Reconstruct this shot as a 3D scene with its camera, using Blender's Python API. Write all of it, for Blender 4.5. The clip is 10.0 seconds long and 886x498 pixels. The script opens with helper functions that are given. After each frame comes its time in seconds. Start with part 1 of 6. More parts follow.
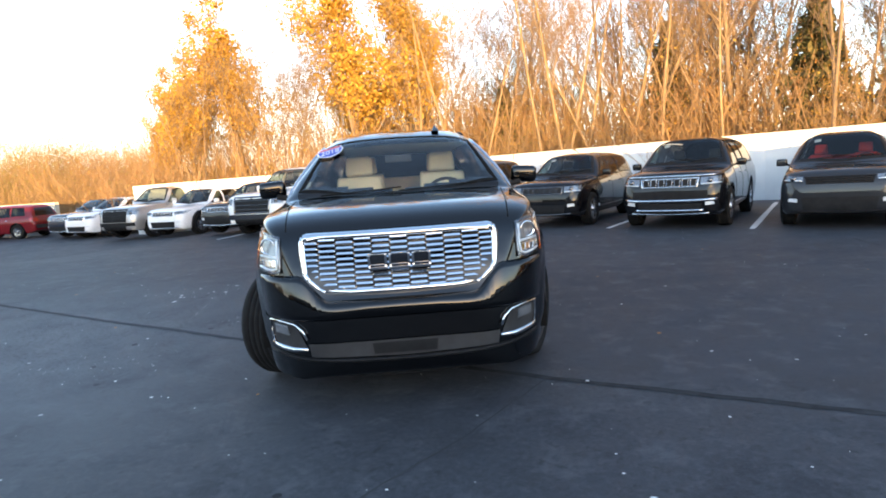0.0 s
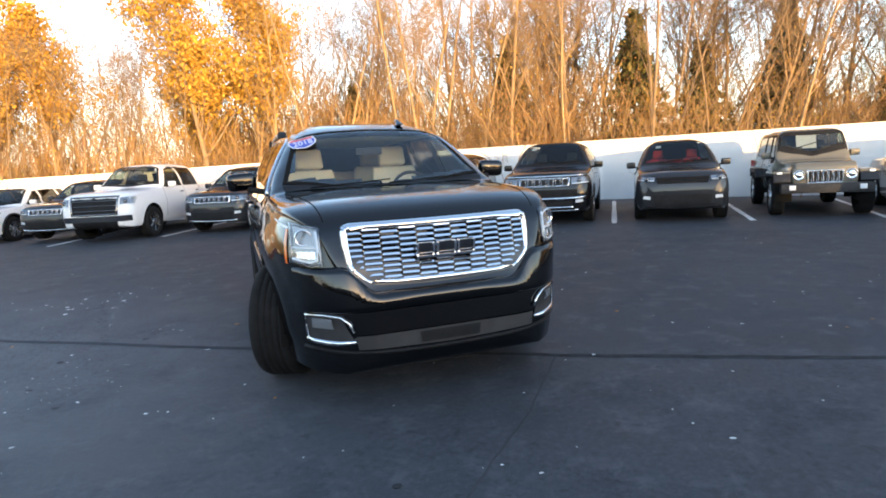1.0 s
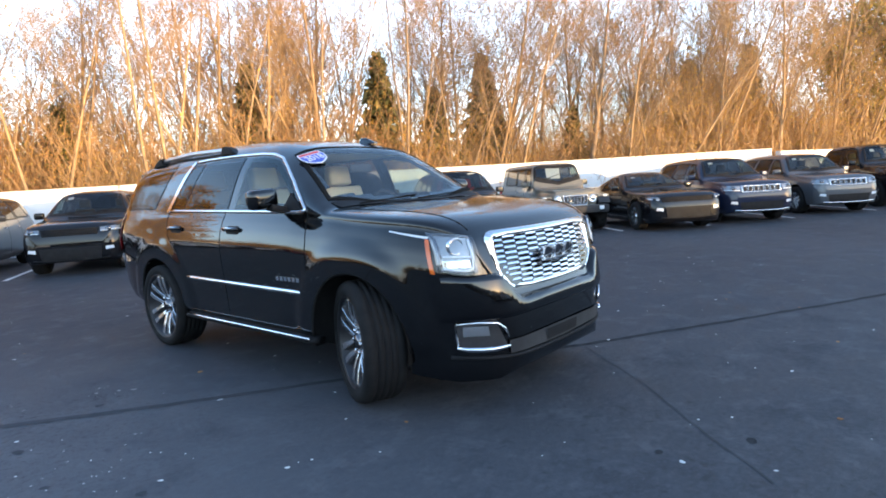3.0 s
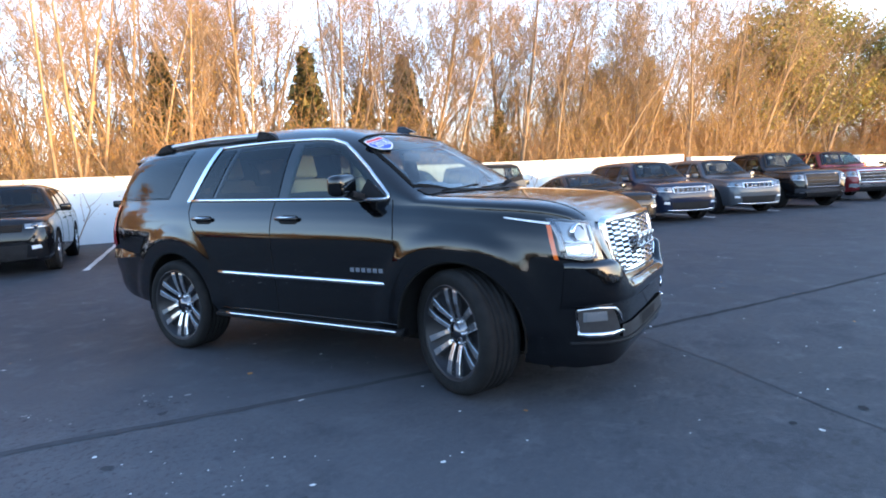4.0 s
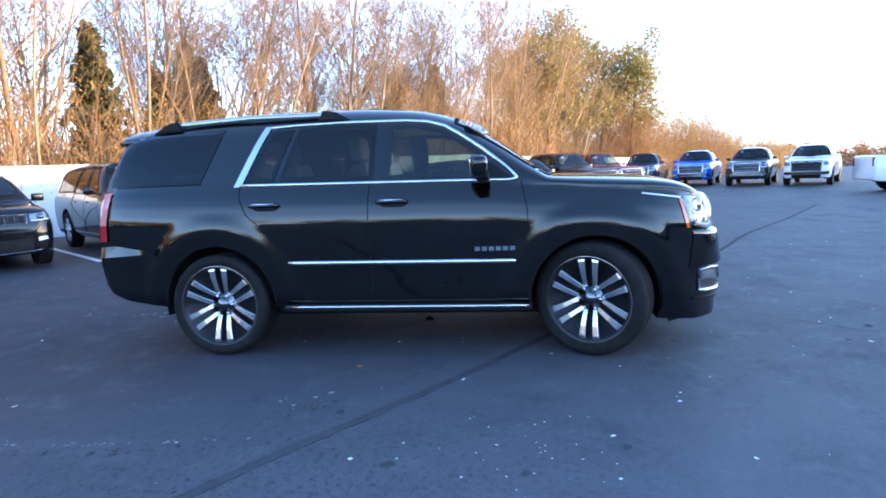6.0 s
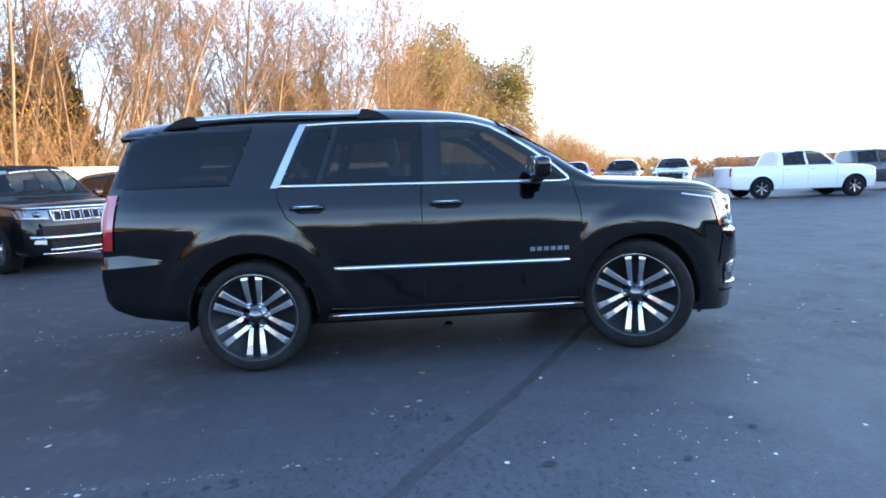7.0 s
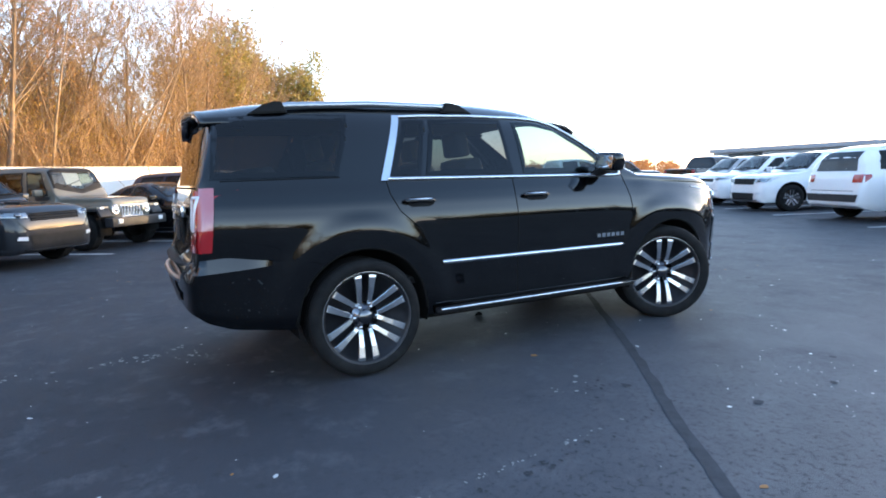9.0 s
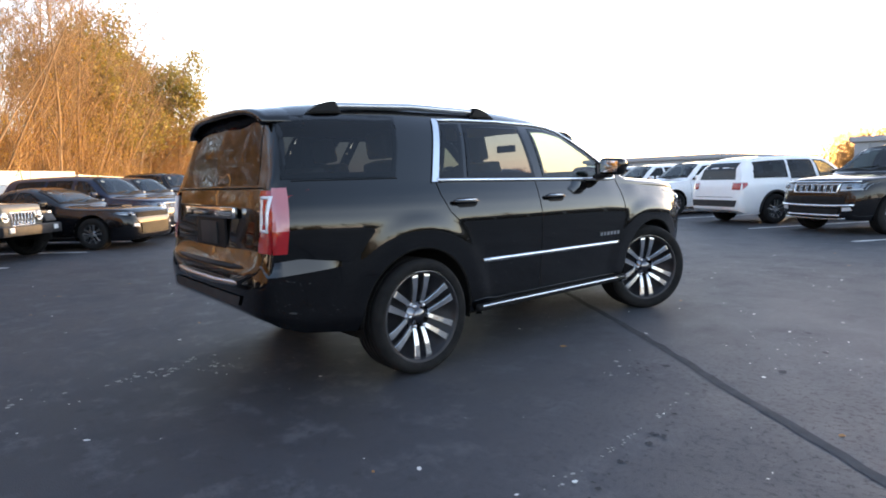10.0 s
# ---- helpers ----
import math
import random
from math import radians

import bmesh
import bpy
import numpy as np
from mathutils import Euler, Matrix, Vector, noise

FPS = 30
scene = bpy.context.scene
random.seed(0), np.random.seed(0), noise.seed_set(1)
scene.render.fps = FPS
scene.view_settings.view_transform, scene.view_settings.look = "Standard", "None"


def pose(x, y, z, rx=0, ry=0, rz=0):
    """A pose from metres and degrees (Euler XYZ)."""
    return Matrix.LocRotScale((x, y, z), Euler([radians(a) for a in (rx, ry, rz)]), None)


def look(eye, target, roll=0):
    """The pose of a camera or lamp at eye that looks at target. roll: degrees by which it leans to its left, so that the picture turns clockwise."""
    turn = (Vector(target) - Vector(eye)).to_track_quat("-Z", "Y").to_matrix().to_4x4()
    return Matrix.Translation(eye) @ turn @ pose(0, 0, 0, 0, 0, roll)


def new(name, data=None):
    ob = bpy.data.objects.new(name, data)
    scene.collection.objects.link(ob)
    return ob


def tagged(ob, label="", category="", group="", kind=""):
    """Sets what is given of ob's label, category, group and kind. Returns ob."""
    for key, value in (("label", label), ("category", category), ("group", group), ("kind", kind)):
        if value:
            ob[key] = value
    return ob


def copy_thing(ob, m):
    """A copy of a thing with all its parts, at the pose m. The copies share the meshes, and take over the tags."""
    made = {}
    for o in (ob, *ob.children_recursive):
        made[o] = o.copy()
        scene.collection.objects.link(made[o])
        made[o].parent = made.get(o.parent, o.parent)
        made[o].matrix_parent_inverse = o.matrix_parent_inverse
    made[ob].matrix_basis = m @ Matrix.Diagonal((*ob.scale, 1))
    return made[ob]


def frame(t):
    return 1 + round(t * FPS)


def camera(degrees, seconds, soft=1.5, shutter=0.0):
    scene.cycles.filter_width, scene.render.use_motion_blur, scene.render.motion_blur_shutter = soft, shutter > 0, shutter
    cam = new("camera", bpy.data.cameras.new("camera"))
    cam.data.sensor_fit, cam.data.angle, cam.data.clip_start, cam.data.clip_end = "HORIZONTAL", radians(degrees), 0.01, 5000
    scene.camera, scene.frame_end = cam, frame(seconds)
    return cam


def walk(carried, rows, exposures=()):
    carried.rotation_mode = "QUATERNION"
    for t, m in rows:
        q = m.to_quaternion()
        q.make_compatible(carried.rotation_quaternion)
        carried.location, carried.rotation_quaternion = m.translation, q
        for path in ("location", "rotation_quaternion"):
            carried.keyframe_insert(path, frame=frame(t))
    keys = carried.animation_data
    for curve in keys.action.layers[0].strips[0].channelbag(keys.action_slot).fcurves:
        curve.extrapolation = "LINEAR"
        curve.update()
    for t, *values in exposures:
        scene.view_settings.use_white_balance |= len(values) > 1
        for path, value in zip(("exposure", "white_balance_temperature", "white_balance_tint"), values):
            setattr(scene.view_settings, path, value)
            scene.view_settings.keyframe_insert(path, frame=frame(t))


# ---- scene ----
cam = camera(74.0, 10.0, soft=1.8)
PATH = [
    (0, (0.154, -6.064, 1.503), (0.245, -4.083, 1.243), -3.8),
    (0.5, (-0.551, -6.049, 1.478), (-0.168, -4.103, 1.224), -3.6),
    (1, (-1.21, -5.893, 1.498), (-0.548, -4.027, 1.213), -3.1),
    (1.5, (-1.861, -5.687, 1.501), (-0.954, -3.924, 1.239), -3.0),
    (2, (-2.455, -5.349, 1.501), (-1.3, -3.736, 1.243), -3.4),
    (2.5, (-3.067, -4.963, 1.504), (-1.712, -3.511, 1.263), -3.4),
    (4, (-4.307, -3.335, 1.444), (-2.606, -2.309, 1.212), -2.5),
    (4.5, (-4.658, -2.759, 1.457), (-2.879, -1.88, 1.207), -2.0),
    (5, (-4.924, -2.171, 1.438), (-3.066, -1.473, 1.193), -1.8),
    (5.5, (-5.165, -1.557, 1.431), (-3.242, -1.071, 1.174), -1.9),
    (6, (-5.345, -0.926, 1.413), (-3.383, -0.646, 1.149), -2.4),
    (7.5, (-5.313, 1.116, 1.396), (-3.361, 0.756, 1.149), -1.7),
    (8, (-5.18, 1.702, 1.39), (-3.265, 1.17, 1.13), -1.6),
    (8.5, (-5.001, 2.299, 1.37), (-3.149, 1.589, 1.116), -1.9),
    (9, (-4.774, 2.882, 1.367), (-3.014, 1.965, 1.12), -1.9),
    (9.5, (-4.55, 3.42, 1.352), (-2.89, 2.33, 1.119), -2.0),
    (10, (-4.227, 3.981, 1.354), (-2.695, 2.716, 1.123), -1.6),
]
walk(cam, [(t, look(eye, target, roll)) for t, eye, target, roll in PATH],
     exposures=[(0, 1.44, 6450, 11), (0.6, 1.37, 6600, 11), (2.5, 1.46, 6080, 11), (4, 1.66, 5600, 13), (5.5, 1.87, 4850, 15), (7.5, 1.82, 5650, 14), (8.5, 1.82, 5900, 12), (9.5, 1.48, 6050, 14), (10, 1.5, 7100, 18)])

# ---- light ----
SUN_AZ, SUN_EL = radians(-84.0), radians(2.9)      # direction to the sun: angle from +x, height
world = bpy.data.worlds.new("world")
world.use_nodes = True
scene.world = world
wn = world.node_tree.nodes
sky = wn.new("ShaderNodeTexSky")
sky.sky_type, sky.sun_disc = "NISHITA", False
sky.sun_elevation, sky.sun_rotation = SUN_EL, radians(90.0) - SUN_AZ
sky.air_density, sky.dust_density, sky.ozone_density = 1.0, 0.9, 2.5
wl = world.node_tree.links
wl.new(sky.outputs[0], wn["Background"].inputs[0])
wn["Background"].inputs[1].default_value = 0.44
# thin high haze over the whole sky, denser towards the horizon all round
wc = wn.new("ShaderNodeTexCoord")
wx = wn.new("ShaderNodeSeparateXYZ")
wl.new(wc.outputs["Generated"], wx.inputs[0])
haze = wn.new("ShaderNodeMapRange")
haze.interpolation_type = "SMOOTHSTEP"
wl.new(wx.outputs["Z"], haze.inputs[0])
haze.inputs[1].default_value, haze.inputs[2].default_value = 0.0, 0.62
haze.inputs[3].default_value, haze.inputs[4].default_value = 0.80, 0.10
veil = wn.new("ShaderNodeBackground")
veil.inputs[0].default_value = (0.86, 0.93, 1.0, 1)
wl.new(haze.outputs[0], veil.inputs[1])
both = wn.new("ShaderNodeAddShader")
wl.new(wn["Background"].outputs[0], both.inputs[0])
wl.new(veil.outputs[0], both.inputs[1])
wl.new(both.outputs[0], wn["World Output"].inputs[0])
sun = new("sun", bpy.data.lights.new("sun", "SUN"))
sun.data.energy, sun.data.angle, sun.data.color = 6.0, radians(0.6), (1.0, 0.64, 0.28)
sun.matrix_world = look((math.cos(SUN_AZ) * 90, math.sin(SUN_AZ) * 90, 90 * math.tan(SUN_EL)), (0, 0, 0))



# ---- materials ----
def nodes_of(name):
    m = bpy.data.materials.new(name)
    m.use_nodes = True
    return m, m.node_tree, m.node_tree.nodes["Principled BSDF"]


def mix_colour(nt, fac, a, b):
    n = nt.nodes.new("ShaderNodeMix")
    n.data_type = "RGBA"
    nt.links.new(fac, n.inputs[0])
    for sock, v in ((n.inputs[6], a), (n.inputs[7], b)):
        if isinstance(v, tuple):
            sock.default_value = (*v, 1)
        else:
            nt.links.new(v, sock)
    return n.outputs[2]


def tex(nt, scale, detail=3.0, rough=0.5, kind="ShaderNodeTexNoise", coord="Object", stretch=(1, 1, 1)):
    tc = nt.nodes.new("ShaderNodeTexCoord")
    mp = nt.nodes.new("ShaderNodeMapping")
    mp.inputs["Scale"].default_value = stretch
    n = nt.nodes.new(kind)
    n.inputs["Scale"].default_value = scale
    if kind == "ShaderNodeTexNoise":
        n.inputs["Detail"].default_value = detail
        n.inputs["Roughness"].default_value = rough
    nt.links.new(tc.outputs[coord], mp.inputs[0])
    nt.links.new(mp.outputs[0], n.inputs["Vector"])
    return n.outputs[0]


def ramp(nt, fac, lo, hi, a=0.0, b=1.0):
    n = nt.nodes.new("ShaderNodeMapRange")
    nt.links.new(fac, n.inputs[0])
    n.inputs[1].default_value, n.inputs[2].default_value = lo, hi
    n.inputs[3].default_value, n.inputs[4].default_value = a, b
    return n.outputs[0]


def bump(nt, b, height, strength, dist=0.01):
    n = nt.nodes.new("ShaderNodeBump")
    n.inputs["Strength"].default_value = strength
    n.inputs["Distance"].default_value = dist
    nt.links.new(height, n.inputs["Height"])
    nt.links.new(n.outputs[0], b.inputs["Normal"])


def surface(name, a, b2=None, rough=0.6, metal=0.0, scale=6.0, fine=80.0, bumpy=0.15, rough2=None, coord="Object", coat=0.0, spec=0.5):
    """A material whose colour wanders between a and b2, with fine relief."""
    m, nt, b = nodes_of(name)
    b2 = b2 or tuple(min(1, c * 1.25 + 0.004) for c in a)
    n1 = tex(nt, scale, 5, 0.6, coord=coord)
    n2 = tex(nt, fine, 2, 0.5, coord=coord)
    c = mix_colour(nt, ramp(nt, n1, 0.3, 0.7), a, b2)
    nt.links.new(c, b.inputs["Base Color"])
    r2 = rough if rough2 is None else rough2
    nt.links.new(ramp(nt, n1, 0.3, 0.7, rough, r2), b.inputs["Roughness"])
    b.inputs["Metallic"].default_value = metal
    b.inputs["Coat Weight"].default_value = coat
    b.inputs["Coat Roughness"].default_value = 0.03
    b.inputs["Specular IOR Level"].default_value = spec
    if bumpy:
        bump(nt, b, n2, bumpy, 0.004)
    return m


def paint(name, a, metal=0.0, rough=0.35, dust=0.10, flake=0.002, coat_ior=1.45):
    """Car paint: a flake base under clear coat, dulled a little by dust."""
    m, nt, b = nodes_of(name)
    n1 = tex(nt, 1.6, 6, 0.62)
    n2 = tex(nt, 420, 1, 0.5)
    base = mix_colour(nt, ramp(nt, n2, 0.35, 0.65), a, tuple(min(1, c * 1.35 + flake) for c in a))
    c = mix_colour(nt, ramp(nt, n1, 0.45, 0.8, 0.0, dust), base, (0.16, 0.15, 0.14))
    nt.links.new(c, b.inputs["Base Color"])
    b.inputs["Metallic"].default_value = metal
    b.inputs["Roughness"].default_value = rough
    b.inputs["Specular IOR Level"].default_value = 0.05
    b.inputs["Coat Weight"].default_value = 1.0
    b.inputs["Coat IOR"].default_value = coat_ior
    nt.links.new(ramp(nt, n1, 0.4, 0.85, 0.004, 0.05), b.inputs["Coat Roughness"])
    return m


def glass(name, tint, gloss=0.04):
    """A thin pane: tinted see-through with a mirror gloss that grows at grazing angles."""
    m, nt, b = nodes_of(name)
    nt.nodes.remove(b)
    t = nt.nodes.new("ShaderNodeBsdfTransparent")
    t.inputs[0].default_value = (*tint, 1)
    g = nt.nodes.new("ShaderNodeBsdfGlossy")
    g.inputs["Roughness"].default_value = 0.01
    lw = nt.nodes.new("ShaderNodeLayerWeight")
    lw.inputs[0].default_value = 0.5
    p5 = nt.nodes.new("ShaderNodeMath")
    p5.operation = "POWER"
    p5.inputs[1].default_value = 5.0
    nt.links.new(lw.outputs["Facing"], p5.inputs[0])
    fr = ramp(nt, p5.outputs[0], 0.0, 1.0, gloss, 1.0)
    mx = nt.nodes.new("ShaderNodeMixShader")
    nt.links.new(fr, mx.inputs[0])
    nt.links.new(t.outputs[0], mx.inputs[1])
    nt.links.new(g.outputs[0], mx.inputs[2])
    nt.links.new(mx.outputs[0], nt.nodes["Material Output"].inputs[0])
    return m


def asphalt_material():
    m, nt, b = nodes_of("asphalt")
    big = tex(nt, 0.16, 6, 0.62)
    mid = tex(nt, 1.3, 6, 0.7)
    grit = tex(nt, 140, 2, 0.6)
    streak = tex(nt, 0.5, 5, 0.6, stretch=(0.35, 1.6, 1))
    # newer sealed asphalt north of the tar seam, older and paler to the south
    geo = nt.nodes.new("ShaderNodeNewGeometry")
    dot = nt.nodes.new("ShaderNodeVectorMath")
    dot.operation = "DOT_PRODUCT"
    dot.inputs[1].default_value = (0.537, 0.843, 0)
    nt.links.new(geo.outputs["Position"], dot.inputs[0])
    old = ramp(nt, dot.outputs["Value"], -0.96, -0.92, 1.0, 0.0)
    c = mix_colour(nt, ramp(nt, big, 0.35, 0.65), (0.0288, 0.0307, 0.0371), (0.0518, 0.0538, 0.0620))
    c = mix_colour(nt, old, c, mix_colour(nt, ramp(nt, mid, 0.35, 0.65), (0.0342, 0.0361, 0.0426), (0.0656, 0.0685, 0.0769)))
    c = mix_colour(nt, ramp(nt, mid, 0.47, 0.62, 0, 0.65), c, (0.0249, 0.0259, 0.0296))
    c = mix_colour(nt, ramp(nt, streak, 0.55, 0.8, 0, 0.4), c, (0.0785, 0.0769, 0.0759))
    pit = tex(nt, 26, 6, 0.8)
    rough_old = nt.nodes.new("ShaderNodeMath")
    rough_old.operation = "MULTIPLY"
    nt.links.new(old, rough_old.inputs[0])
    nt.links.new(ramp(nt, pit, 0.52, 0.60, 0, 0.35), rough_old.inputs[1])
    c = mix_colour(nt, rough_old.outputs[0], c, (0.0176, 0.0176, 0.0195))
    worn_old = nt.nodes.new("ShaderNodeMath")
    worn_old.operation = "MULTIPLY"
    nt.links.new(old, worn_old.inputs[0])
    nt.links.new(ramp(nt, pit, 0.47, 0.38, 0, 0.25), worn_old.inputs[1])
    c = mix_colour(nt, worn_old.outputs[0], c, (0.1218, 0.1247, 0.1315))
    scuff = tex(nt, 3.2, 8, 0.75)
    c = mix_colour(nt, ramp(nt, scuff, 0.52, 0.64, 0, 0.5), c, (0.1036, 0.1065, 0.1157))
    spot = tex(nt, 9.0, 4, 0.6)
    c = mix_colour(nt, ramp(nt, spot, 0.60, 0.67, 0, 0.55), c, (0.0185, 0.0185, 0.0204))
    # round paler patch, strongest within a metre, faded out by 4.6 m
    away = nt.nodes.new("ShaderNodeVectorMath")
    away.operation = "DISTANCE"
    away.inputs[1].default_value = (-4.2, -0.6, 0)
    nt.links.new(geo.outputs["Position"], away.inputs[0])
    pale_zone = nt.nodes.new("ShaderNodeMath")
    pale_zone.operation = "MULTIPLY"
    nt.links.new(ramp(nt, away.outputs["Value"], 1.0, 4.6, 0.75, 0.0), pale_zone.inputs[0])
    nt.links.new(ramp(nt, mid, 0.25, 0.60, 0.45, 1.0), pale_zone.inputs[1])
    c = mix_colour(nt, pale_zone.outputs[0], c, (0.1092, 0.1138, 0.1274))
    # coarse, open-textured stretch where the surface has ravelled
    ravel = nt.nodes.new("ShaderNodeVectorMath")
    ravel.operation = "DISTANCE"
    ravel.inputs[1].default_value = (-3.9, 0.5, 0)
    nt.links.new(geo.outputs["Position"], ravel.inputs[0])
    open_pit = nt.nodes.new("ShaderNodeMath")
    open_pit.operation = "MULTIPLY"
    nt.links.new(ramp(nt, ravel.outputs["Value"], 0.8, 2.8, 0.85, 0.0), open_pit.inputs[0])
    nt.links.new(ramp(nt, pit, 0.53, 0.60), open_pit.inputs[1])
    c = mix_colour(nt, open_pit.outputs[0], c, (0.0176, 0.0176, 0.0195))
    c = mix_colour(nt, ramp(nt, grit, 0.62, 0.8, 0, 0.6), c, (0.1111, 0.1111, 0.1111))
    nt.links.new(c, b.inputs["Base Color"])
    nt.links.new(ramp(nt, mid, 0.35, 0.65, 0.73, 0.61), b.inputs["Roughness"])
    b.inputs["Specular IOR Level"].default_value = 0.33
    bump(nt, b, grit, 0.5, 0.006)
    return m


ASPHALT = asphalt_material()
EARTH = surface("earth", (0.07, 0.045, 0.025), (0.14, 0.095, 0.045), 0.95, scale=0.8, fine=25, bumpy=0.6)
CRACK = surface("fine crack", (0.046, 0.046, 0.048), (0.074, 0.074, 0.077), 0.9, scale=5, fine=60, bumpy=0.4, spec=0.2)


def tar_material():
    """Matt crack filler, paler towards the middle of the asphalt's round pale patch."""
    m, nt, b = nodes_of("crack filler")
    c = mix_colour(nt, ramp(nt, tex(nt, 9, 5, 0.7), 0.35, 0.65), (0.026, 0.026, 0.027), (0.056, 0.056, 0.058))
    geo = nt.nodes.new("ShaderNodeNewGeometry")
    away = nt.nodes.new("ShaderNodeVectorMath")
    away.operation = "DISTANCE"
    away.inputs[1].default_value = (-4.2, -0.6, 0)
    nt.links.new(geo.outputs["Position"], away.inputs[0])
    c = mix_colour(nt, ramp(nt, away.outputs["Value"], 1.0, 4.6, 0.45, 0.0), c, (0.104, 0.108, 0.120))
    nt.links.new(c, b.inputs["Base Color"])
    b.inputs["Roughness"].default_value = 0.88
    b.inputs["Specular IOR Level"].default_value = 0.12
    bump(nt, b, tex(nt, 60, 3, 0.6), 0.4, 0.004)
    return m


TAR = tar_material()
SCUFF = surface("dusty scuff", (0.20, 0.20, 0.20), (0.34, 0.34, 0.33), 0.85, scale=12, fine=60, bumpy=0.2)
LINE = surface("line paint", (0.80, 0.80, 0.78), (0.55, 0.55, 0.53), 0.7, scale=3, fine=50, bumpy=0.3)
WALL = surface("wall paint", (0.80, 0.80, 0.78), (0.70, 0.71, 0.70), 0.75, scale=0.9, fine=30, bumpy=0.2)
WALL_OLD = surface("old wall paint", (0.72, 0.66, 0.52), (0.6, 0.55, 0.45), 0.8, scale=0.9, fine=30, bumpy=0.2)
SIDING = surface("metal siding", (0.25, 0.26, 0.28), (0.30, 0.31, 0.33), 0.55, scale=0.5, fine=12, bumpy=0.1)
ROOFING = surface("roofing", (0.30, 0.30, 0.32), (0.36, 0.36, 0.38), 0.7, scale=0.5, fine=12)
BLACK_PAINT = paint("black paint", (0.0002, 0.0002, 0.0004), 0.0, 0.25, 0.0, 0.0001, 1.56)
CHROME = surface("chrome", (0.80, 0.81, 0.83), (0.70, 0.71, 0.73), 0.05, 1.0, scale=5, bumpy=0, rough2=0.12)
DARK_CHROME = surface("dark chrome", (0.16, 0.16, 0.17), (0.2, 0.2, 0.21), 0.12, 1.0, bumpy=0)
SATIN = surface("satin silver", (0.55, 0.56, 0.58), (0.48, 0.49, 0.5), 0.3, 1.0, bumpy=0)
ALLOY = surface("machined alloy", (0.72, 0.73, 0.75), (0.62, 0.63, 0.65), 0.13, 0.95, bumpy=0, rough2=0.22)
ALLOY_DARK = surface("dark alloy", (0.018, 0.018, 0.020), (0.03, 0.03, 0.034), 0.4, 0.5, bumpy=0)
SHEET = surface("white paper", (0.80, 0.80, 0.78), (0.74, 0.74, 0.72), 0.7, bumpy=0)
RUBBER = surface("rubber", (0.007, 0.007, 0.0075), (0.016, 0.0155, 0.015), 0.85, scale=10, fine=120, bumpy=0.3, spec=0.2)
PLASTIC = surface("black plastic", (0.010, 0.010, 0.011), (0.018, 0.018, 0.019), 0.55, scale=8, fine=200, bumpy=0.1, spec=0.12)
GREY_PLASTIC = surface("grey plastic", (0.02, 0.02, 0.022), (0.036, 0.036, 0.038), 0.55, scale=8, fine=200, bumpy=0.1, spec=0.3)
UNDER = surface("underbody", (0.008, 0.008, 0.008), (0.014, 0.013, 0.012), 0.9, scale=8, fine=60, bumpy=0.4, spec=0.08)
LEATHER = surface("cream leather", (0.80, 0.72, 0.54), (0.74, 0.65, 0.47), 0.55, scale=6, fine=150, bumpy=0.2)
RED_LEATHER = surface("red leather", (0.55, 0.03, 0.02), (0.42, 0.02, 0.02), 0.55, scale=6, fine=150, bumpy=0.2)
BLACK_LEATHER = surface("black leather", (0.02, 0.02, 0.02), (0.035, 0.033, 0.032), 0.5, scale=6, fine=150, bumpy=0.2)
CABIN = surface("cabin trim", (0.018, 0.017, 0.017), (0.03, 0.028, 0.027), 0.7, scale=6, fine=120)
CLEAR = glass("clear glass", (0.90, 0.94, 0.94), 0.085)
SCREEN = glass("parked windscreen glass", (0.48, 0.53, 0.54), 0.06)
TINT = glass("tinted glass", (0.28, 0.35, 0.325), 0.055)
PRIVACY = glass("privacy glass", (0.11, 0.12, 0.135), 0.045)
LAMP_GLASS = glass("lamp glass", (0.93, 0.95, 0.96))
LAMP_GREY = surface("lamp housing", (0.30, 0.32, 0.34), (0.24, 0.25, 0.27), 0.22, 0.6, bumpy=0)
LAMP_SILVER = surface("lamp reflector", (0.78, 0.80, 0.82), (0.66, 0.68, 0.71), 0.3, 0.0, bumpy=0)
PINK_LENS = surface("pale red lens", (0.42, 0.13, 0.15), (0.48, 0.17, 0.19), 0.05, bumpy=0, coat=1.0)
RED_LENS = surface("red lens", (0.28, 0.008, 0.012), (0.36, 0.012, 0.015), 0.08, bumpy=0, coat=1.0)
AMBER = surface("amber lens", (0.55, 0.10, 0.006), (0.62, 0.12, 0.01), 0.12, bumpy=0, coat=1.0)
WHITE_LENS = surface("white lens", (0.75, 0.77, 0.8), (0.65, 0.67, 0.7), 0.1, bumpy=0, coat=1.0)
BARK = surface("bark", (0.28, 0.19, 0.115), (0.16, 0.115, 0.07), 0.9, scale=3, fine=18, bumpy=0.6)
BARK_PALE = surface("pale bark", (0.40, 0.27, 0.145), (0.22, 0.15, 0.085), 0.9, scale=3, fine=18, bumpy=0.5)
TWIGS = surface("twigs", (0.26, 0.155, 0.075), (0.41, 0.26, 0.12), 0.9, scale=1.5, fine=18, bumpy=0)


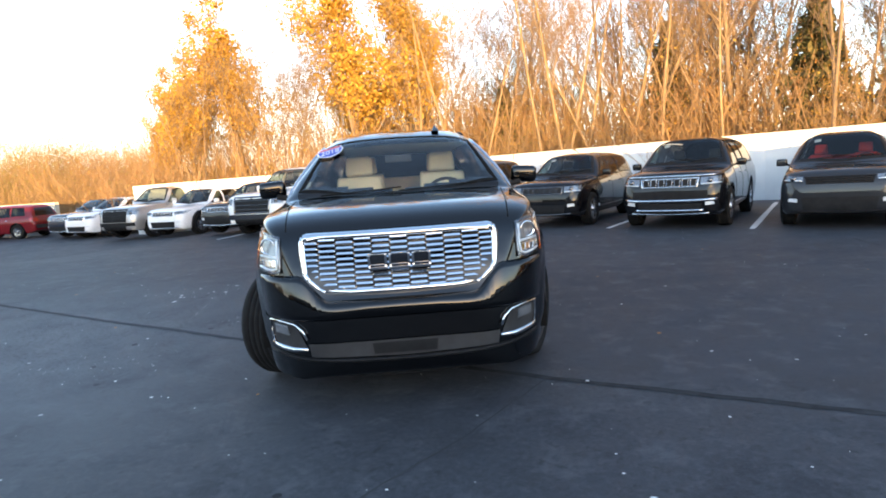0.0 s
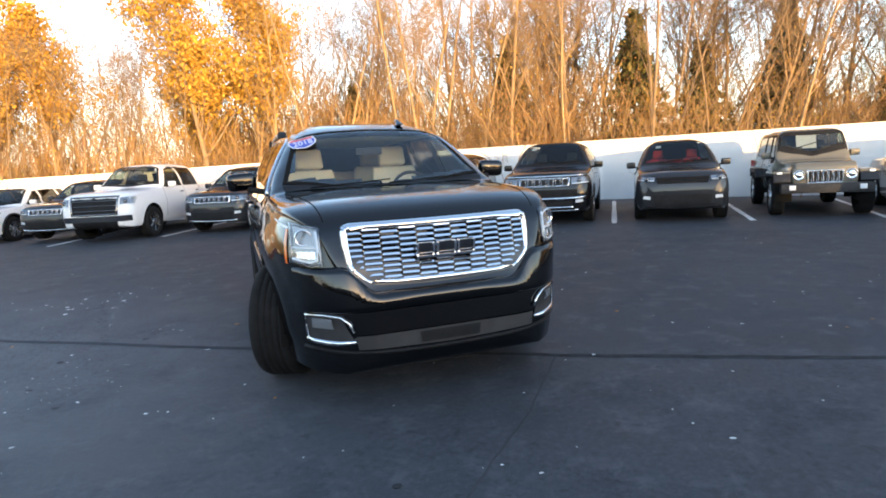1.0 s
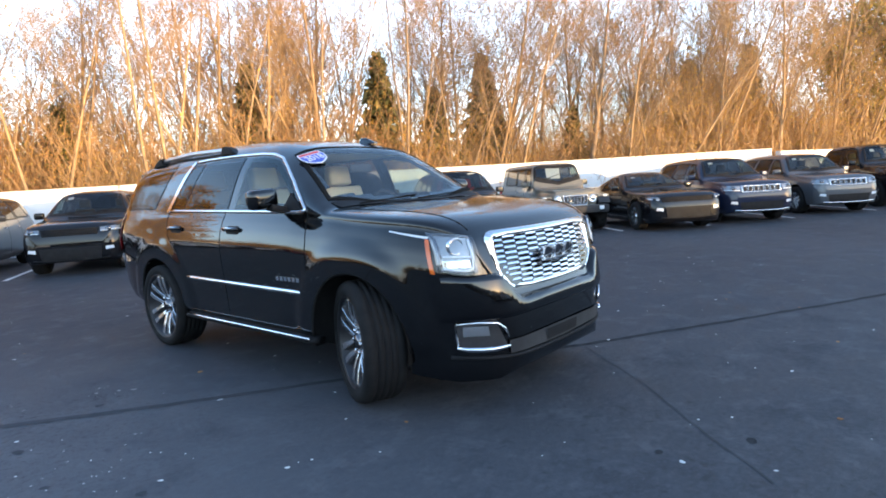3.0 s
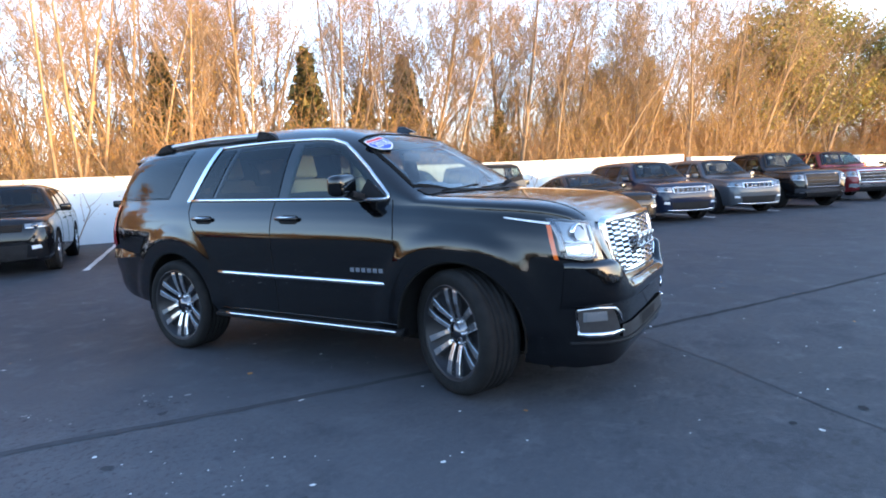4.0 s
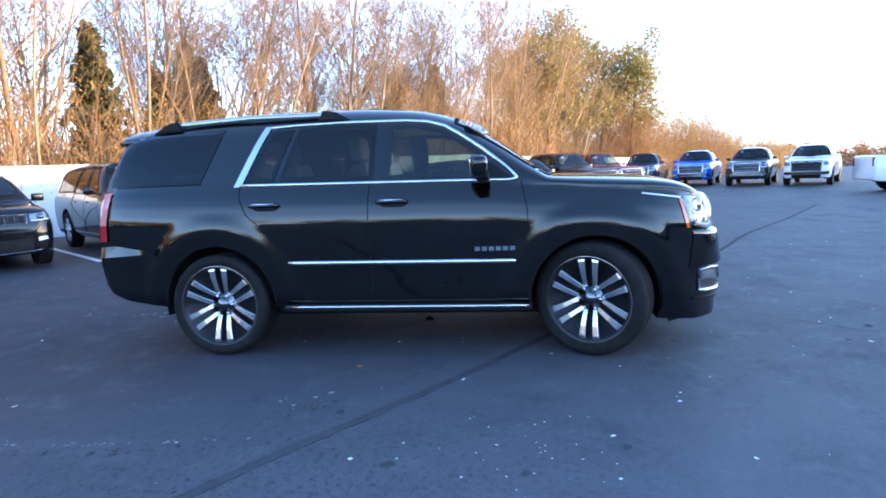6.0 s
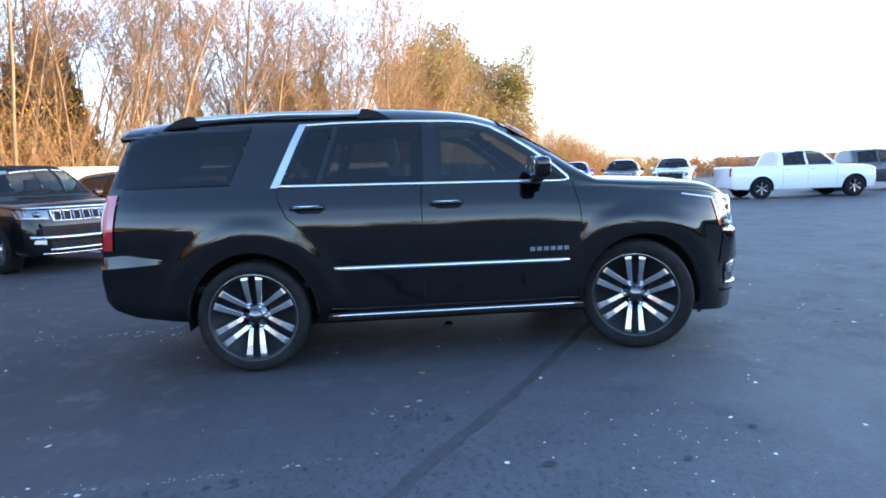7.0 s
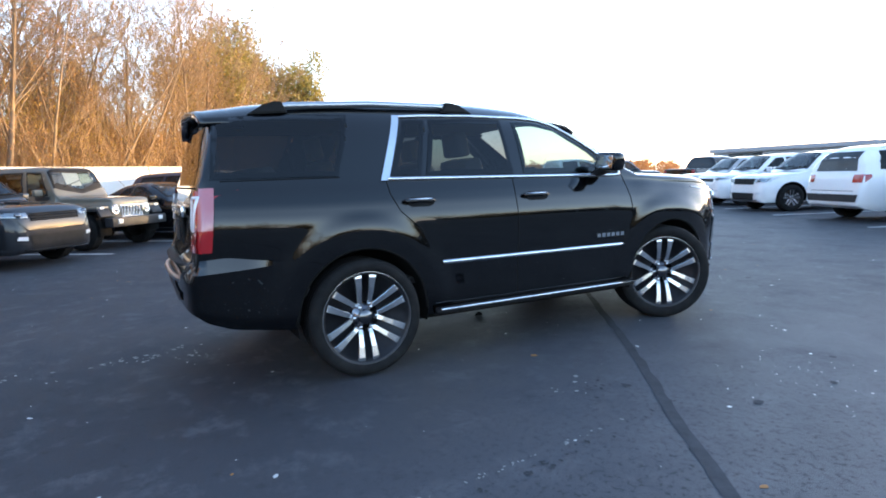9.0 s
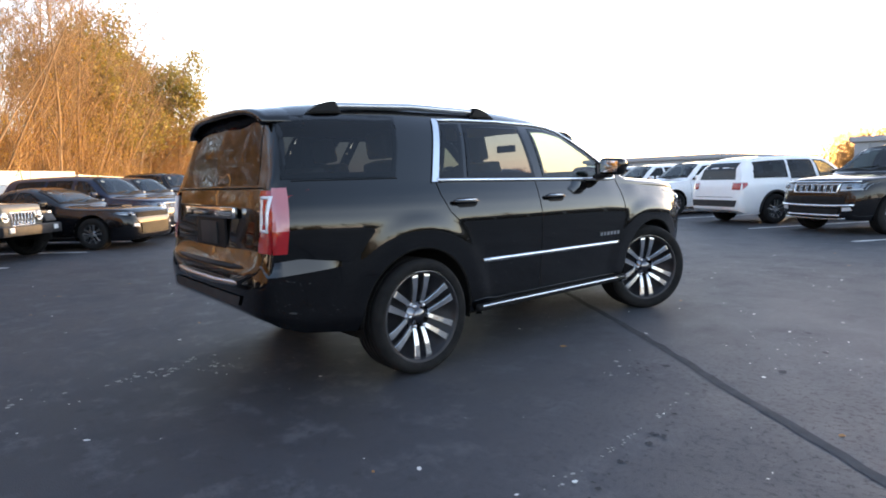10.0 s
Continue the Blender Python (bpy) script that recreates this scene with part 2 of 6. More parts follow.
def leaf_material(name, a, b2):
    m, nt, b = nodes_of(name)
    g = nt.nodes.new("ShaderNodeNewGeometry")
    nt.links.new(mix_colour(nt, g.outputs["Random Per Island"], a, b2), b.inputs["Base Color"])
    b.inputs["Roughness"].default_value = 0.7
    t = nt.nodes.new("ShaderNodeBsdfTranslucent")
    nt.links.new(mix_colour(nt, g.outputs["Random Per Island"], a, b2), t.inputs[0])
    mx = nt.nodes.new("ShaderNodeMixShader")
    mx.inputs[0].default_value = 0.3
    nt.links.new(b.outputs[0], mx.inputs[1])
    nt.links.new(t.outputs[0], mx.inputs[2])
    nt.links.new(mx.outputs[0], nt.nodes["Material Output"].inputs[0])
    return m


GOLD_LEAF = leaf_material("golden leaves", (0.45, 0.24, 0.03), (0.60, 0.38, 0.06))
RUST_LEAF = leaf_material("rusty leaves", (0.30, 0.13, 0.04), (0.45, 0.22, 0.07))
OLIVE_LEAF = leaf_material("olive leaves", (0.20, 0.19, 0.05), (0.42, 0.33, 0.08))
NEEDLES = leaf_material("needles", (0.085, 0.09, 0.032), (0.21, 0.175, 0.06))


# ---- mesh helpers ----
def mesh_of(name, verts, faces, material, smooth=True):
    me = bpy.data.meshes.new(name)
    me.from_pydata([tuple(v) for v in verts], [], faces)
    me.materials.append(material)
    if smooth:
        me.polygons.foreach_set("use_smooth", [True] * len(me.polygons))
    me.update()
    return me


def part(name, data, parent, label=""):
    """Links a mesh as one part of a thing or of a part."""
    ob = new(name, data)
    ob.parent = parent
    return tagged(ob, label)


def bm_mesh(name, bm, material, smooth=True, bevel=0.0, segs=2):
    if bevel:
        bmesh.ops.bevel(bm, geom=bm.edges[:], offset=bevel, segments=segs, affect="EDGES", profile=0.6)
    bmesh.ops.recalc_face_normals(bm, faces=bm.faces[:])
    me = bpy.data.meshes.new(name)
    bm.to_mesh(me)
    bm.free()
    me.materials.append(material)
    if smooth:
        me.polygons.foreach_set("use_smooth", [True] * len(me.polygons))
        me.set_sharp_from_angle(angle=radians(40))
    return me


def box(name, size, at, material, bevel=0.01, rot=(0, 0, 0), taper=1.0, segs=2):
    bm = bmesh.new()
    bmesh.ops.create_cube(bm, size=1)
    for v in bm.verts:
        if v.co.z > 0:
            v.co.x *= taper
            v.co.y *= taper
    bmesh.ops.transform(bm, matrix=pose(*at, *rot) @ Matrix.Diagonal((*size, 1)), verts=bm.verts)
    return bm_mesh(name, bm, material, bevel=min(bevel, min(size) * 0.45), segs=segs)


def tube(name, pts, r, material, sides=8, closed=False, squash=None):
    """A tube along pts; r one radius or one a point."""
    pts = [Vector(p) for p in pts]
    rs = r if isinstance(r, (list, tuple)) else [r] * len(pts)
    n = len(pts)
    verts, faces = [], []
    up = Vector((0, 0, 1))
    for i, p in enumerate(pts):
        a = pts[(i - 1) % n] if (closed or i) else p
        b = pts[(i + 1) % n] if (closed or i < n - 1) else p
        d = (b - a).normalized()
        s = d.cross(up)
        s = Vector((1, 0, 0)) if s.length < 0.05 else s.normalized()
        u = s.cross(d)
        for k in range(sides):
            an = 2 * math.pi * k / sides
            q = squash or (1, 1)
            verts.append(p + rs[i] * (math.cos(an) * s * q[0] + math.sin(an) * u * q[1]))
    for i in range(n if closed else n - 1):
        j = (i + 1) % n
        for k in range(sides):
            k2 = (k + 1) % sides
            faces.append((i * sides + k, i * sides + k2, j * sides + k2, j * sides + k))
    if not closed:
        faces.append(tuple(range(sides))[::-1])
        faces.append(tuple((n - 1) * sides + k for k in range(sides)))
    return mesh_of(name, verts, faces, material)


def lathe(name, profile, material, sides=40, axis="x"):
    """Turns (radius, along) pairs round the x axis."""
    verts, faces = [], []
    for r, a in profile:
        for k in range(sides):
            t = 2 * math.pi * k / sides
            verts.append((a, r * math.cos(t), r * math.sin(t)))
    for i in range(len(profile) - 1):
        for k in range(sides):
            k2 = (k + 1) % sides
            faces.append((i * sides + k, i * sides + k2, (i + 1) * sides + k2, (i + 1) * sides + k))
    return mesh_of(name, verts, faces, material)


def plate(name, outline, material, depth, place, bevel=0.0):
    """A flat outline (u, v) with thickness, put through place(u, v, w) -> point; w 0 at the back, depth in front."""
    bm = bmesh.new()
    vs = [bm.verts.new((u, v, 0)) for u, v in outline]
    f = bm.faces.new(vs)
    r = bmesh.ops.extrude_face_region(bm, geom=[f])
    for e in r["geom"]:
        if isinstance(e, bmesh.types.BMVert):
            e.co.z = depth
    if bevel:
        top = [e for e in bm.edges if all(v.co.z > depth * 0.5 for v in e.verts)]
        bmesh.ops.bevel(bm, geom=top, offset=bevel, segments=2, affect="EDGES")
    for v in bm.verts:
        v.co = Vector(place(*v.co))
    return bm_mesh(name, bm, material)


def ring_plate(name, outline, width, material, depth, place):
    """A frame: a closed outline (u, v) with an inner edge width inside it, thick in w."""
    n = len(outline)
    c = [sum(p[i] for p in outline) / n for i in (0, 1)]
    inner = []
    for i in range(n):
        a, p, b = (Vector(outline[(i + k) % n]) for k in (-1, 0, 1))
        d1, d2 = (p - a).normalized(), (b - p).normalized()
        nn = (Vector((-d1.y, d1.x)) + Vector((-d2.y, d2.x)))
        nn = nn.normalized() if nn.length > 1e-6 else Vector((0, 0))
        if nn.dot(Vector(c) - p) < 0:
            nn = -nn
        w = width[i] if isinstance(width, (list, tuple)) else width
        inner.append(p + nn * w)
    verts, faces = [], []
    for i in range(n):
        o, q = outline[i], inner[i]
        m1 = (o[0] * 0.8 + q[0] * 0.2, o[1] * 0.8 + q[1] * 0.2)
        m2 = (o[0] * 0.2 + q[0] * 0.8, o[1] * 0.2 + q[1] * 0.8)
        verts += [place(*o, 0), place(*m1, depth), place(*m2, depth), place(*q, 0)]
    for i in range(n):
        j = (i + 1) % n
        for k in range(3):
            faces.append((i * 4 + k, j * 4 + k, j * 4 + k + 1, i * 4 + k + 1))
    me = mesh_of(name, verts, faces, material)
    return me


def interp_rows(rows, ys):
    """Monotone cubic through the rows' first column."""
    a = np.array(rows, float)
    x = a[:, 0]
    out = []
    h = np.diff(x)
    for c in range(1, a.shape[1]):
        f = a[:, c]
        d = np.diff(f) / h
        m = np.zeros(len(x))
        m[0], m[-1] = d[0], d[-1]
        for i in range(1, len(x) - 1):
            if d[i - 1] * d[i] > 0:
                w1, w2 = 2 * h[i] + h[i - 1], h[i] + 2 * h[i - 1]
                m[i] = (w1 + w2) / (w1 / d[i - 1] + w2 / d[i])
        i = np.clip(np.searchsorted(x, ys) - 1, 0, len(h) - 1)
        t = (ys - x[i]) / h[i]
        out.append((2 * t**3 - 3 * t**2 + 1) * f[i] + (t**3 - 2 * t**2 + t) * h[i] * m[i] + (-2 * t**3 + 3 * t**2) * f[i + 1] + (t**3 - t**2) * h[i] * m[i + 1])
    return np.array(out).T


def inside(poly, y, z):
    """Which of the points lie in the polygon."""
    hit = np.zeros(len(y), bool)
    n = len(poly)
    for i in range(n):
        y0, z0 = poly[i]
        y1, z1 = poly[(i + 1) % n]
        if z0 == z1:
            continue
        c = ((z0 > z) != (z1 > z)) & (y < (y1 - y0) * (z - z0) / (z1 - z0) + y0)
        hit ^= c
    return hit


class Shell:
    """A car's outer skin: cross-sections along y (the nose at -y).
    Rows: y, half width, belt height, top height, bottom height, corner power, lean-in."""

    def __init__(self, rows, side):
        self.rows, self.side = rows, side
        self.y0, self.y1 = rows[0][0], rows[-1][0]
        self.ys = np.linspace(self.y0, self.y1, 700)
        self.tab = interp_rows(rows, self.ys)

    def section(self, y):
        f = min(max((y - self.y0) / (self.y1 - self.y0), 0), 1) * 699
        i = min(int(f), 698)
        return self.tab[i] * (1 - f + i) + self.tab[i + 1] * (f - i)

    def end_y(self, x, z, rear=False):
        """y of the skin's nose (or tail) at x and z."""
        sl = slice(None, None, -1) if rear else slice(None)
        t, ys = self.tab[sl][:330], self.ys[sl][:330]
        p, zs, top, zb, n, k = t.T
        fr = np.interp((np.minimum(z, zs) - zb) / np.maximum(zs - zb, 1e-3), [a for a, _ in self.side], [b for _, b in self.side])
        zf = np.clip((z - zs) / np.maximum(top - zs, 1e-3), 0, 1)
        c = np.sqrt(np.maximum(1 - zf**n, 0)) ** (2 / n)
        w = np.where(z <= zs, p * fr, (p * self.side[-1][1] - k * (z - zs)) * c)
        room = np.minimum(w - abs(x), np.minimum(top - z, z - zb + 0.02))
        if not (room >= 0).any():
            return float(ys[0])
        i = int(np.argmax(room >= 0))
        if i == 0:
            return float(ys[0])
        f = room[i - 1] / min(room[i - 1] - room[i], -1e-9)
        return float(ys[i - 1] + (ys[i] - ys[i - 1]) * f)

    def on_nose(self, off=0.0):
        return lambda x, z, w=0: (x, self.end_y(x, z) - w - off, z)

    def on_tail(self, off=0.0):
        return lambda x, z, w=0: (x, self.end_y(x, z, True) + w + off, z)

    def on_top(self, off=0.0):
        return lambda x, y, w=0: (x, y, self.top_z(x, y) + w + off)

    def side_x(self, y, z):
        """Half width of the skin at y and z."""
        p, zs, top, zb, n, k = self.section(y)
        fr = np.interp((min(z, zs) - zb) / max(zs - zb, 1e-3), [a for a, _ in self.side], [b for _, b in self.side])
        if z <= zs:
            return p * fr
        zf = min(max((z - zs) / max(top - zs, 1e-3), 0), 1)
        c = math.sqrt(max(1 - zf**n, 0)) ** (2 / n)
        return (p * self.side[-1][1] - k * (z - zs)) * c

    def top_z(self, x, y):
        """Height of the skin's top over x, y."""
        p, zs, top, zb, n, k = self.section(y)
        th = np.linspace(0, math.pi / 2, 160)
        zf = np.sin(th) ** (2 / n)
        xs = (p * self.side[-1][1] - k * (top - zs) * zf) * np.cos(th) ** (2 / n)
        return float(np.interp(abs(x), xs[::-1], (zs + (top - zs) * zf)[::-1]))

    def mesh(self, name, material, arches, holes_side, holes_top, step=0.04, nl=14, nu=12, flare=0.0):
        """Arches: (y, z, radius). Holes: polygons in (y, z) for the sides, in (x, y) for the top."""
        y0, y1 = self.rows[0][0], self.rows[-1][0]
        mid = np.arange(y0 + 0.3, y1 - 0.3, step)
        ys = np.concatenate([np.linspace(y0, y0 + 0.3, 16)[:-1], mid, np.linspace(y1 - 0.3, y1, 16)])
        sec = interp_rows(self.rows, ys)
        fr = np.linspace(0, 1, nl)
        sf = np.interp(fr, [a for a, _ in self.side], [b for _, b in self.side])
        grid = []
        for (p, zs, top, zb, n, k), y in zip(sec, ys):
            row = [(0, zb), (p * sf[0] * 0.6, zb)]
            row += [(p * s, zb + (zs - zb) * f) for f, s in zip(fr, sf)]
            q = 0.5 ** (1 / n)
            zfs = list(np.linspace(0, q, nu + 1)[1:])
            xfs = list(np.linspace(q, 0, nu - 2)[1:])
            for zf in zfs:
                c = math.sqrt(max(1 - zf**n, 0)) ** (2 / n)
                row.append(((p * sf[-1] - k * (top - zs) * zf) * c, zs + (top - zs) * zf))
            for xf in xfs:
                zf = math.sqrt(max(1 - xf**n, 0)) ** (2 / n)
                row.append(((p * sf[-1] - k * (top - zs) * zf) * xf, zs + (top - zs) * zf))
            grid.append(row)
        g = np.array(grid)
        ns, npt = g.shape[:2]
        half = np.zeros((ns, npt, 3))
        half[:, :, 0], half[:, :, 1], half[:, :, 2] = -g[:, :, 0], ys[:, None], g[:, :, 1]
        centre = (half[:-1, :-1] + half[1:, :-1] + half[:-1, 1:] + half[1:, 1:]) / 4
        cy, cz, cx = centre[:, :, 1].ravel(), centre[:, :, 2].ravel(), -centre[:, :, 0].ravel()
        pi = np.tile(np.arange(npt - 1), ns - 1)
        gone = np.zeros(len(cy), bool)
        arch_of = np.full(len(cy), -1)
        for ai, (ay, az, ar) in enumerate(arches):
            k = ((cy - ay) ** 2 + (cz - az) ** 2 < ar**2) & (pi < nl + 2)
            gone |= k
            arch_of[k] = ai
        for poly in holes_side:
            gone |= inside(poly, cy, cz) & (pi >= nl) & (cx > 0.3)
        for poly in holes_top:
            gone |= inside(poly, cx, cy) & (pi >= nl + 2)
        gone2, arch2 = gone.reshape(ns - 1, npt - 1), arch_of.reshape(ns - 1, npt - 1)
        for i in range(ns):
            for j in range(1, npt):
                near = [(a, b) for a in (i - 1, i) for b in (j - 1, j) if 0 <= a < ns - 1 and 0 <= b < npt - 1]
                cut = [arch2[a, b] for a, b in near if arch2[a, b] >= 0]
                if cut and any(not gone2[a, b] for a, b in near) and j >= 2:
                    ay, az, ar = arches[cut[0]]
                    v = half[i, j]
                    dy, dz = v[1] - ay, v[2] - az
                    r = math.hypot(dy, dz) or 1
                    half[i, j, 1], half[i, j, 2] = ay + dy * ar / r, max(az + dz * ar / r, v[2] - 0.05)
        for ay, az, ar in arches if flare else ():
            d = np.hypot(half[:, :, 1] - ay, half[:, :, 2] - az) - ar
            fall = np.clip((d - 0.11) / 0.14, 0, 1)
            push = flare * (1 - fall * fall * (3 - 2 * fall)) * np.clip((half[:, :, 2] - 0.36) / 0.12, 0, 1)
            half[:, 2:nl + 2, 0] -= push[:, 2:nl + 2]
        verts = np.concatenate([half.reshape(-1, 3), half.reshape(-1, 3) * np.array([-1, 1, 1])])
        off, faces = ns * npt, []
        for i in range(ns - 1):
            for j in range(npt - 1):
                if not gone2[i, j]:
                    a, b, c, d = i * npt + j, (i + 1) * npt + j, (i + 1) * npt + j + 1, i * npt + j + 1
                    faces.append((a, b, c, d))
                    faces.append((off + d, off + c, off + b, off + a))
        for i in (0, ns - 1):
            ring = [i * npt + j for j in range(npt)] + [off + i * npt + j for j in range(npt - 2, 0, -1)]
            faces.append(tuple(ring if i == 0 else ring[::-1]))
        me = mesh_of(name, verts.tolist(), faces, material)
        bm = bmesh.new()
        bm.from_mesh(me)
        bmesh.ops.remove_doubles(bm, verts=bm.verts[:], dist=0.0005)
        bmesh.ops.recalc_face_normals(bm, faces=bm.faces[:])
        bm.to_mesh(me)
        bm.free()
        me.polygons.foreach_set("use_smooth", [True] * len(me.polygons))
        me.set_sharp_from_angle(angle=radians(50))
        return me

    def on_side(self, sign, off=0.0):
        """(y, z, w) -> a point w + off outside the skin on one side."""
        return lambda y, z, w=0: (sign * (self.side_x(y, z) + w + off), y, z)


def outward(me):
    """Turns a sheet's faces away from the middle of the car."""
    s = 0.0
    for p in me.polygons:
        c = p.center
        s += p.normal.dot(Vector((c.x, c.y * 0.7, c.z - 0.9))) * p.area
    if s < 0:
        me.flip_normals()
    return me


def patch(name, corners, place, material, nu=12, nv=6):
    """A pane over a four-cornered outline (u, v), each side a polyline: bottom, right, top, left, laid on with place(u, v)."""
    def along(poly, t):
        poly = [Vector(p) for p in poly]
        ls = [(b - a).length for a, b in zip(poly, poly[1:])]
        d = t * sum(ls)
        for a, b, l in zip(poly, poly[1:], ls):
            if d <= l + 1e-9:
                return a.lerp(b, d / l if l else 0)
            d -= l
        return poly[-1]
    bot, right, top, left = corners
    verts, faces = [], []
    for j in range(nv + 1):
        v = j / nv
        for i in range(nu + 1):
            u = i / nu
            p = (1 - v) * along(bot, u) + v * along(top, u) + (1 - u) * along(left, v) + u * along(right, v)
            p -= (1 - u) * (1 - v) * Vector(bot[0]) + u * (1 - v) * Vector(bot[-1]) + (1 - u) * v * Vector(top[0]) + u * v * Vector(top[-1])
            verts.append(place(p.x, p.y))
    for j in range(nv):
        for i in range(nu):
            a = j * (nu + 1) + i
            faces.append((a, a + 1, a + nu + 2, a + nu + 1))
    return outward(mesh_of(name, verts, faces, material))


def facing(fx, fy):
    """Turn about z, in degrees, of a car whose nose points along (fx, fy)."""
    return math.degrees(math.atan2(fx, -fy))


# ---- wheels ----
TYRES = {}


def tyre_mesh(r, rim, w):
    key = ("tyre", r, rim, w)
    if key not in TYRES:
        h = w / 2
        prof = [(rim - 0.01, -h * 0.8), (rim, h * -0.95), (rim + (r - rim) * 0.5, -h * 1.04), (r * 0.965, -h * 0.95), (r, -h * 0.72)]
        for g in (-0.45, -0.15, 0.15, 0.45):          # tread grooves
            prof += [(r, h * (g - 0.05)), (r - 0.009, h * (g - 0.03)), (r - 0.009, h * (g + 0.03)), (r, h * (g + 0.05))]
        prof += [(r, h * 0.72), (r * 0.965, h * 0.95), (rim + (r - rim) * 0.5, h * 1.04), (rim, h * 0.95), (rim - 0.01, h * 0.8)]
        TYRES[key] = lathe("tyre", prof, RUBBER, 48)
    return TYRES[key]


def barrel_mesh(rim, w, material):
    key = ("barrel", rim, w, material.name)
    if key not in TYRES:
        h = w / 2
        TYRES[key] = lathe("rim", [(rim, -h * 0.9), (rim - 0.03, -h * 0.7), (rim - 0.035, h * 0.3), (0.001, h * 0.28), (0.001, h * 0.3), (rim - 0.03, h * 0.34), (rim - 0.022, h * 0.86), (rim - 0.004, h * 0.95), (rim + 0.004, h * 0.93)], material, 48)
    return TYRES[key]


def spokes_mesh(rim, w, count, width, material, pair=False):
    """All the spokes of a plain wheel, with the hub."""
    key = ("spokes", rim, w, count, material.name, pair)
    if key not in TYRES:
        bm = bmesh.new()
        h = w / 2
        for i in range(count):
            for s in ((-1, 1) if pair else (0,)):
                t = bmesh.ops.create_cube(bm, size=1)["verts"]
                for v in t:
                    lo = v.co.z < 0
                    v.co = Vector((h * (0.72 if lo else 0.84) + v.co.x * 0.03, v.co.y * width * (0.8 if lo else 1.15) + s * width * (0.65 if lo else 1.0), 0.04 if lo else rim - 0.012))
                bmesh.ops.transform(bm, matrix=Matrix.Rotation(2 * math.pi * i / count, 4, "X"), verts=t)
        c = bmesh.ops.create_cone(bm, cap_ends=True, segments=20, radius1=0.085, radius2=0.07, depth=0.05)["verts"]
        bmesh.ops.transform(bm, matrix=Matrix.Translation((h * 0.78, 0, 0)) @ Matrix.Rotation(radians(90), 4, "Y"), verts=c)
        TYRES[key] = bm_mesh("spokes", bm, material)
    return TYRES[key]


def wheel(car, x, y, r, rim, w, steer=0.0, spokes=5, material=None, pair=False, width=0.05, barrel=None):
    hub = new("wheel")
    hub.parent = car
    hub.matrix_local = pose(x, y, r, 0, 0, (180 if x < 0 else 0) + steer)
    part("tyre", tyre_mesh(r, rim, w), hub)
    part("rim", barrel_mesh(rim, w, barrel or ALLOY_DARK), hub)
    part("spokes", spokes_mesh(rim, w, spokes, width, material or ALLOY, pair), hub)
    return hub


def split_spoke_wheel(car, x, y, r, rim, w, steer=0.0):
    """Six pairs of machined spokes with dark pockets, six nuts and a cap."""
    hub = new("wheel")
    hub.parent = car
    hub.matrix_local = pose(x, y, r, 0, 0, (180 if x < 0 else 0) + steer)
    part("tyre", tyre_mesh(r, rim, w), hub)
    part("rim", barrel_mesh(rim, w, ALLOY_DARK), hub, "dark painted alloy rim")
    h = w / 2
    if "spoke" not in TYRES:
        bm = bmesh.new()
        prof = [(0.085, 0.50, 0.016), (0.12, 0.60, 0.017), (0.20, 0.76, 0.020), (rim - 0.045, 0.84, 0.0245), (rim - 0.010, 0.80, 0.029)]
        rows = []
        for z, xx, hw in prof:
            rows.append([bm.verts.new((h * xx + dx, dy, z)) for dx, dy in ((-0.035, -hw), (0, -hw), (0, hw), (-0.035, hw))])
        for a, b in zip(rows, rows[1:]):
            for k in range(4):
                bm.faces.new((a[k], a[(k + 1) % 4], b[(k + 1) % 4], b[k]))
        bm.faces.new(rows[0][::-1]), bm.faces.new(rows[-1])
        TYRES["spoke"] = bm_mesh("spoke", bm, ALLOY, smooth=False, bevel=0.003, segs=1)
        TYRES["lip"] = lathe("rim_lip", [(rim - 0.014, h * 0.80), (rim - 0.011, h * 0.9), (rim - 0.002, h * 0.95), (rim + 0.003, h * 0.92)], ALLOY, 56)
        TYRES["cap"] = lathe("centre_cap", [(0.105, h * 0.3), (0.100, h * 0.46), (0.055, h * 0.50), (0.052, h * 0.60), (0.046, h * 0.66), (0.001, h * 0.68)], DARK_CHROME, 28)
        TYRES["nut"] = lathe("wheel_nut", [(0.013, h * 0.44), (0.013, h * 0.60), (0.009, h * 0.65), (0.001, h * 0.65)], CHROME, 8)
        TYRES["disc"] = lathe("brake_disc", [(0.001, h * 0.1), (0.17, h * 0.1), (0.17, h * 0.2), (0.001, h * 0.2)], ALLOY_DARK, 32)
    part("rim_lip", TYRES["lip"], hub, "machined bright rim lip")
    part("centre_cap", TYRES["cap"], hub)
    part("brake_disc", TYRES["disc"], hub)
    for i in range(6):
        for s in (-1, 1):
            o = part("spoke", TYRES["spoke"], hub)
            o.matrix_local = Matrix.Rotation(2 * math.pi * i / 6, 4, "X") @ pose(0, s * 0.029, 0, -s * 4.6, 0, 0)
        o = part("wheel_nut", TYRES["nut"], hub)
        o.matrix_local = Matrix.Rotation(2 * math.pi * (i + 0.5) / 6, 4, "X") @ Matrix.Translation((0, 0, 0.080))
    return hub


SIDE = [(0, 0.925), (0.08, 0.962), (0.25, 0.985), (0.45, 1.0), (0.66, 1.0), (0.8, 0.985), (0.92, 0.958), (1, 0.925)]


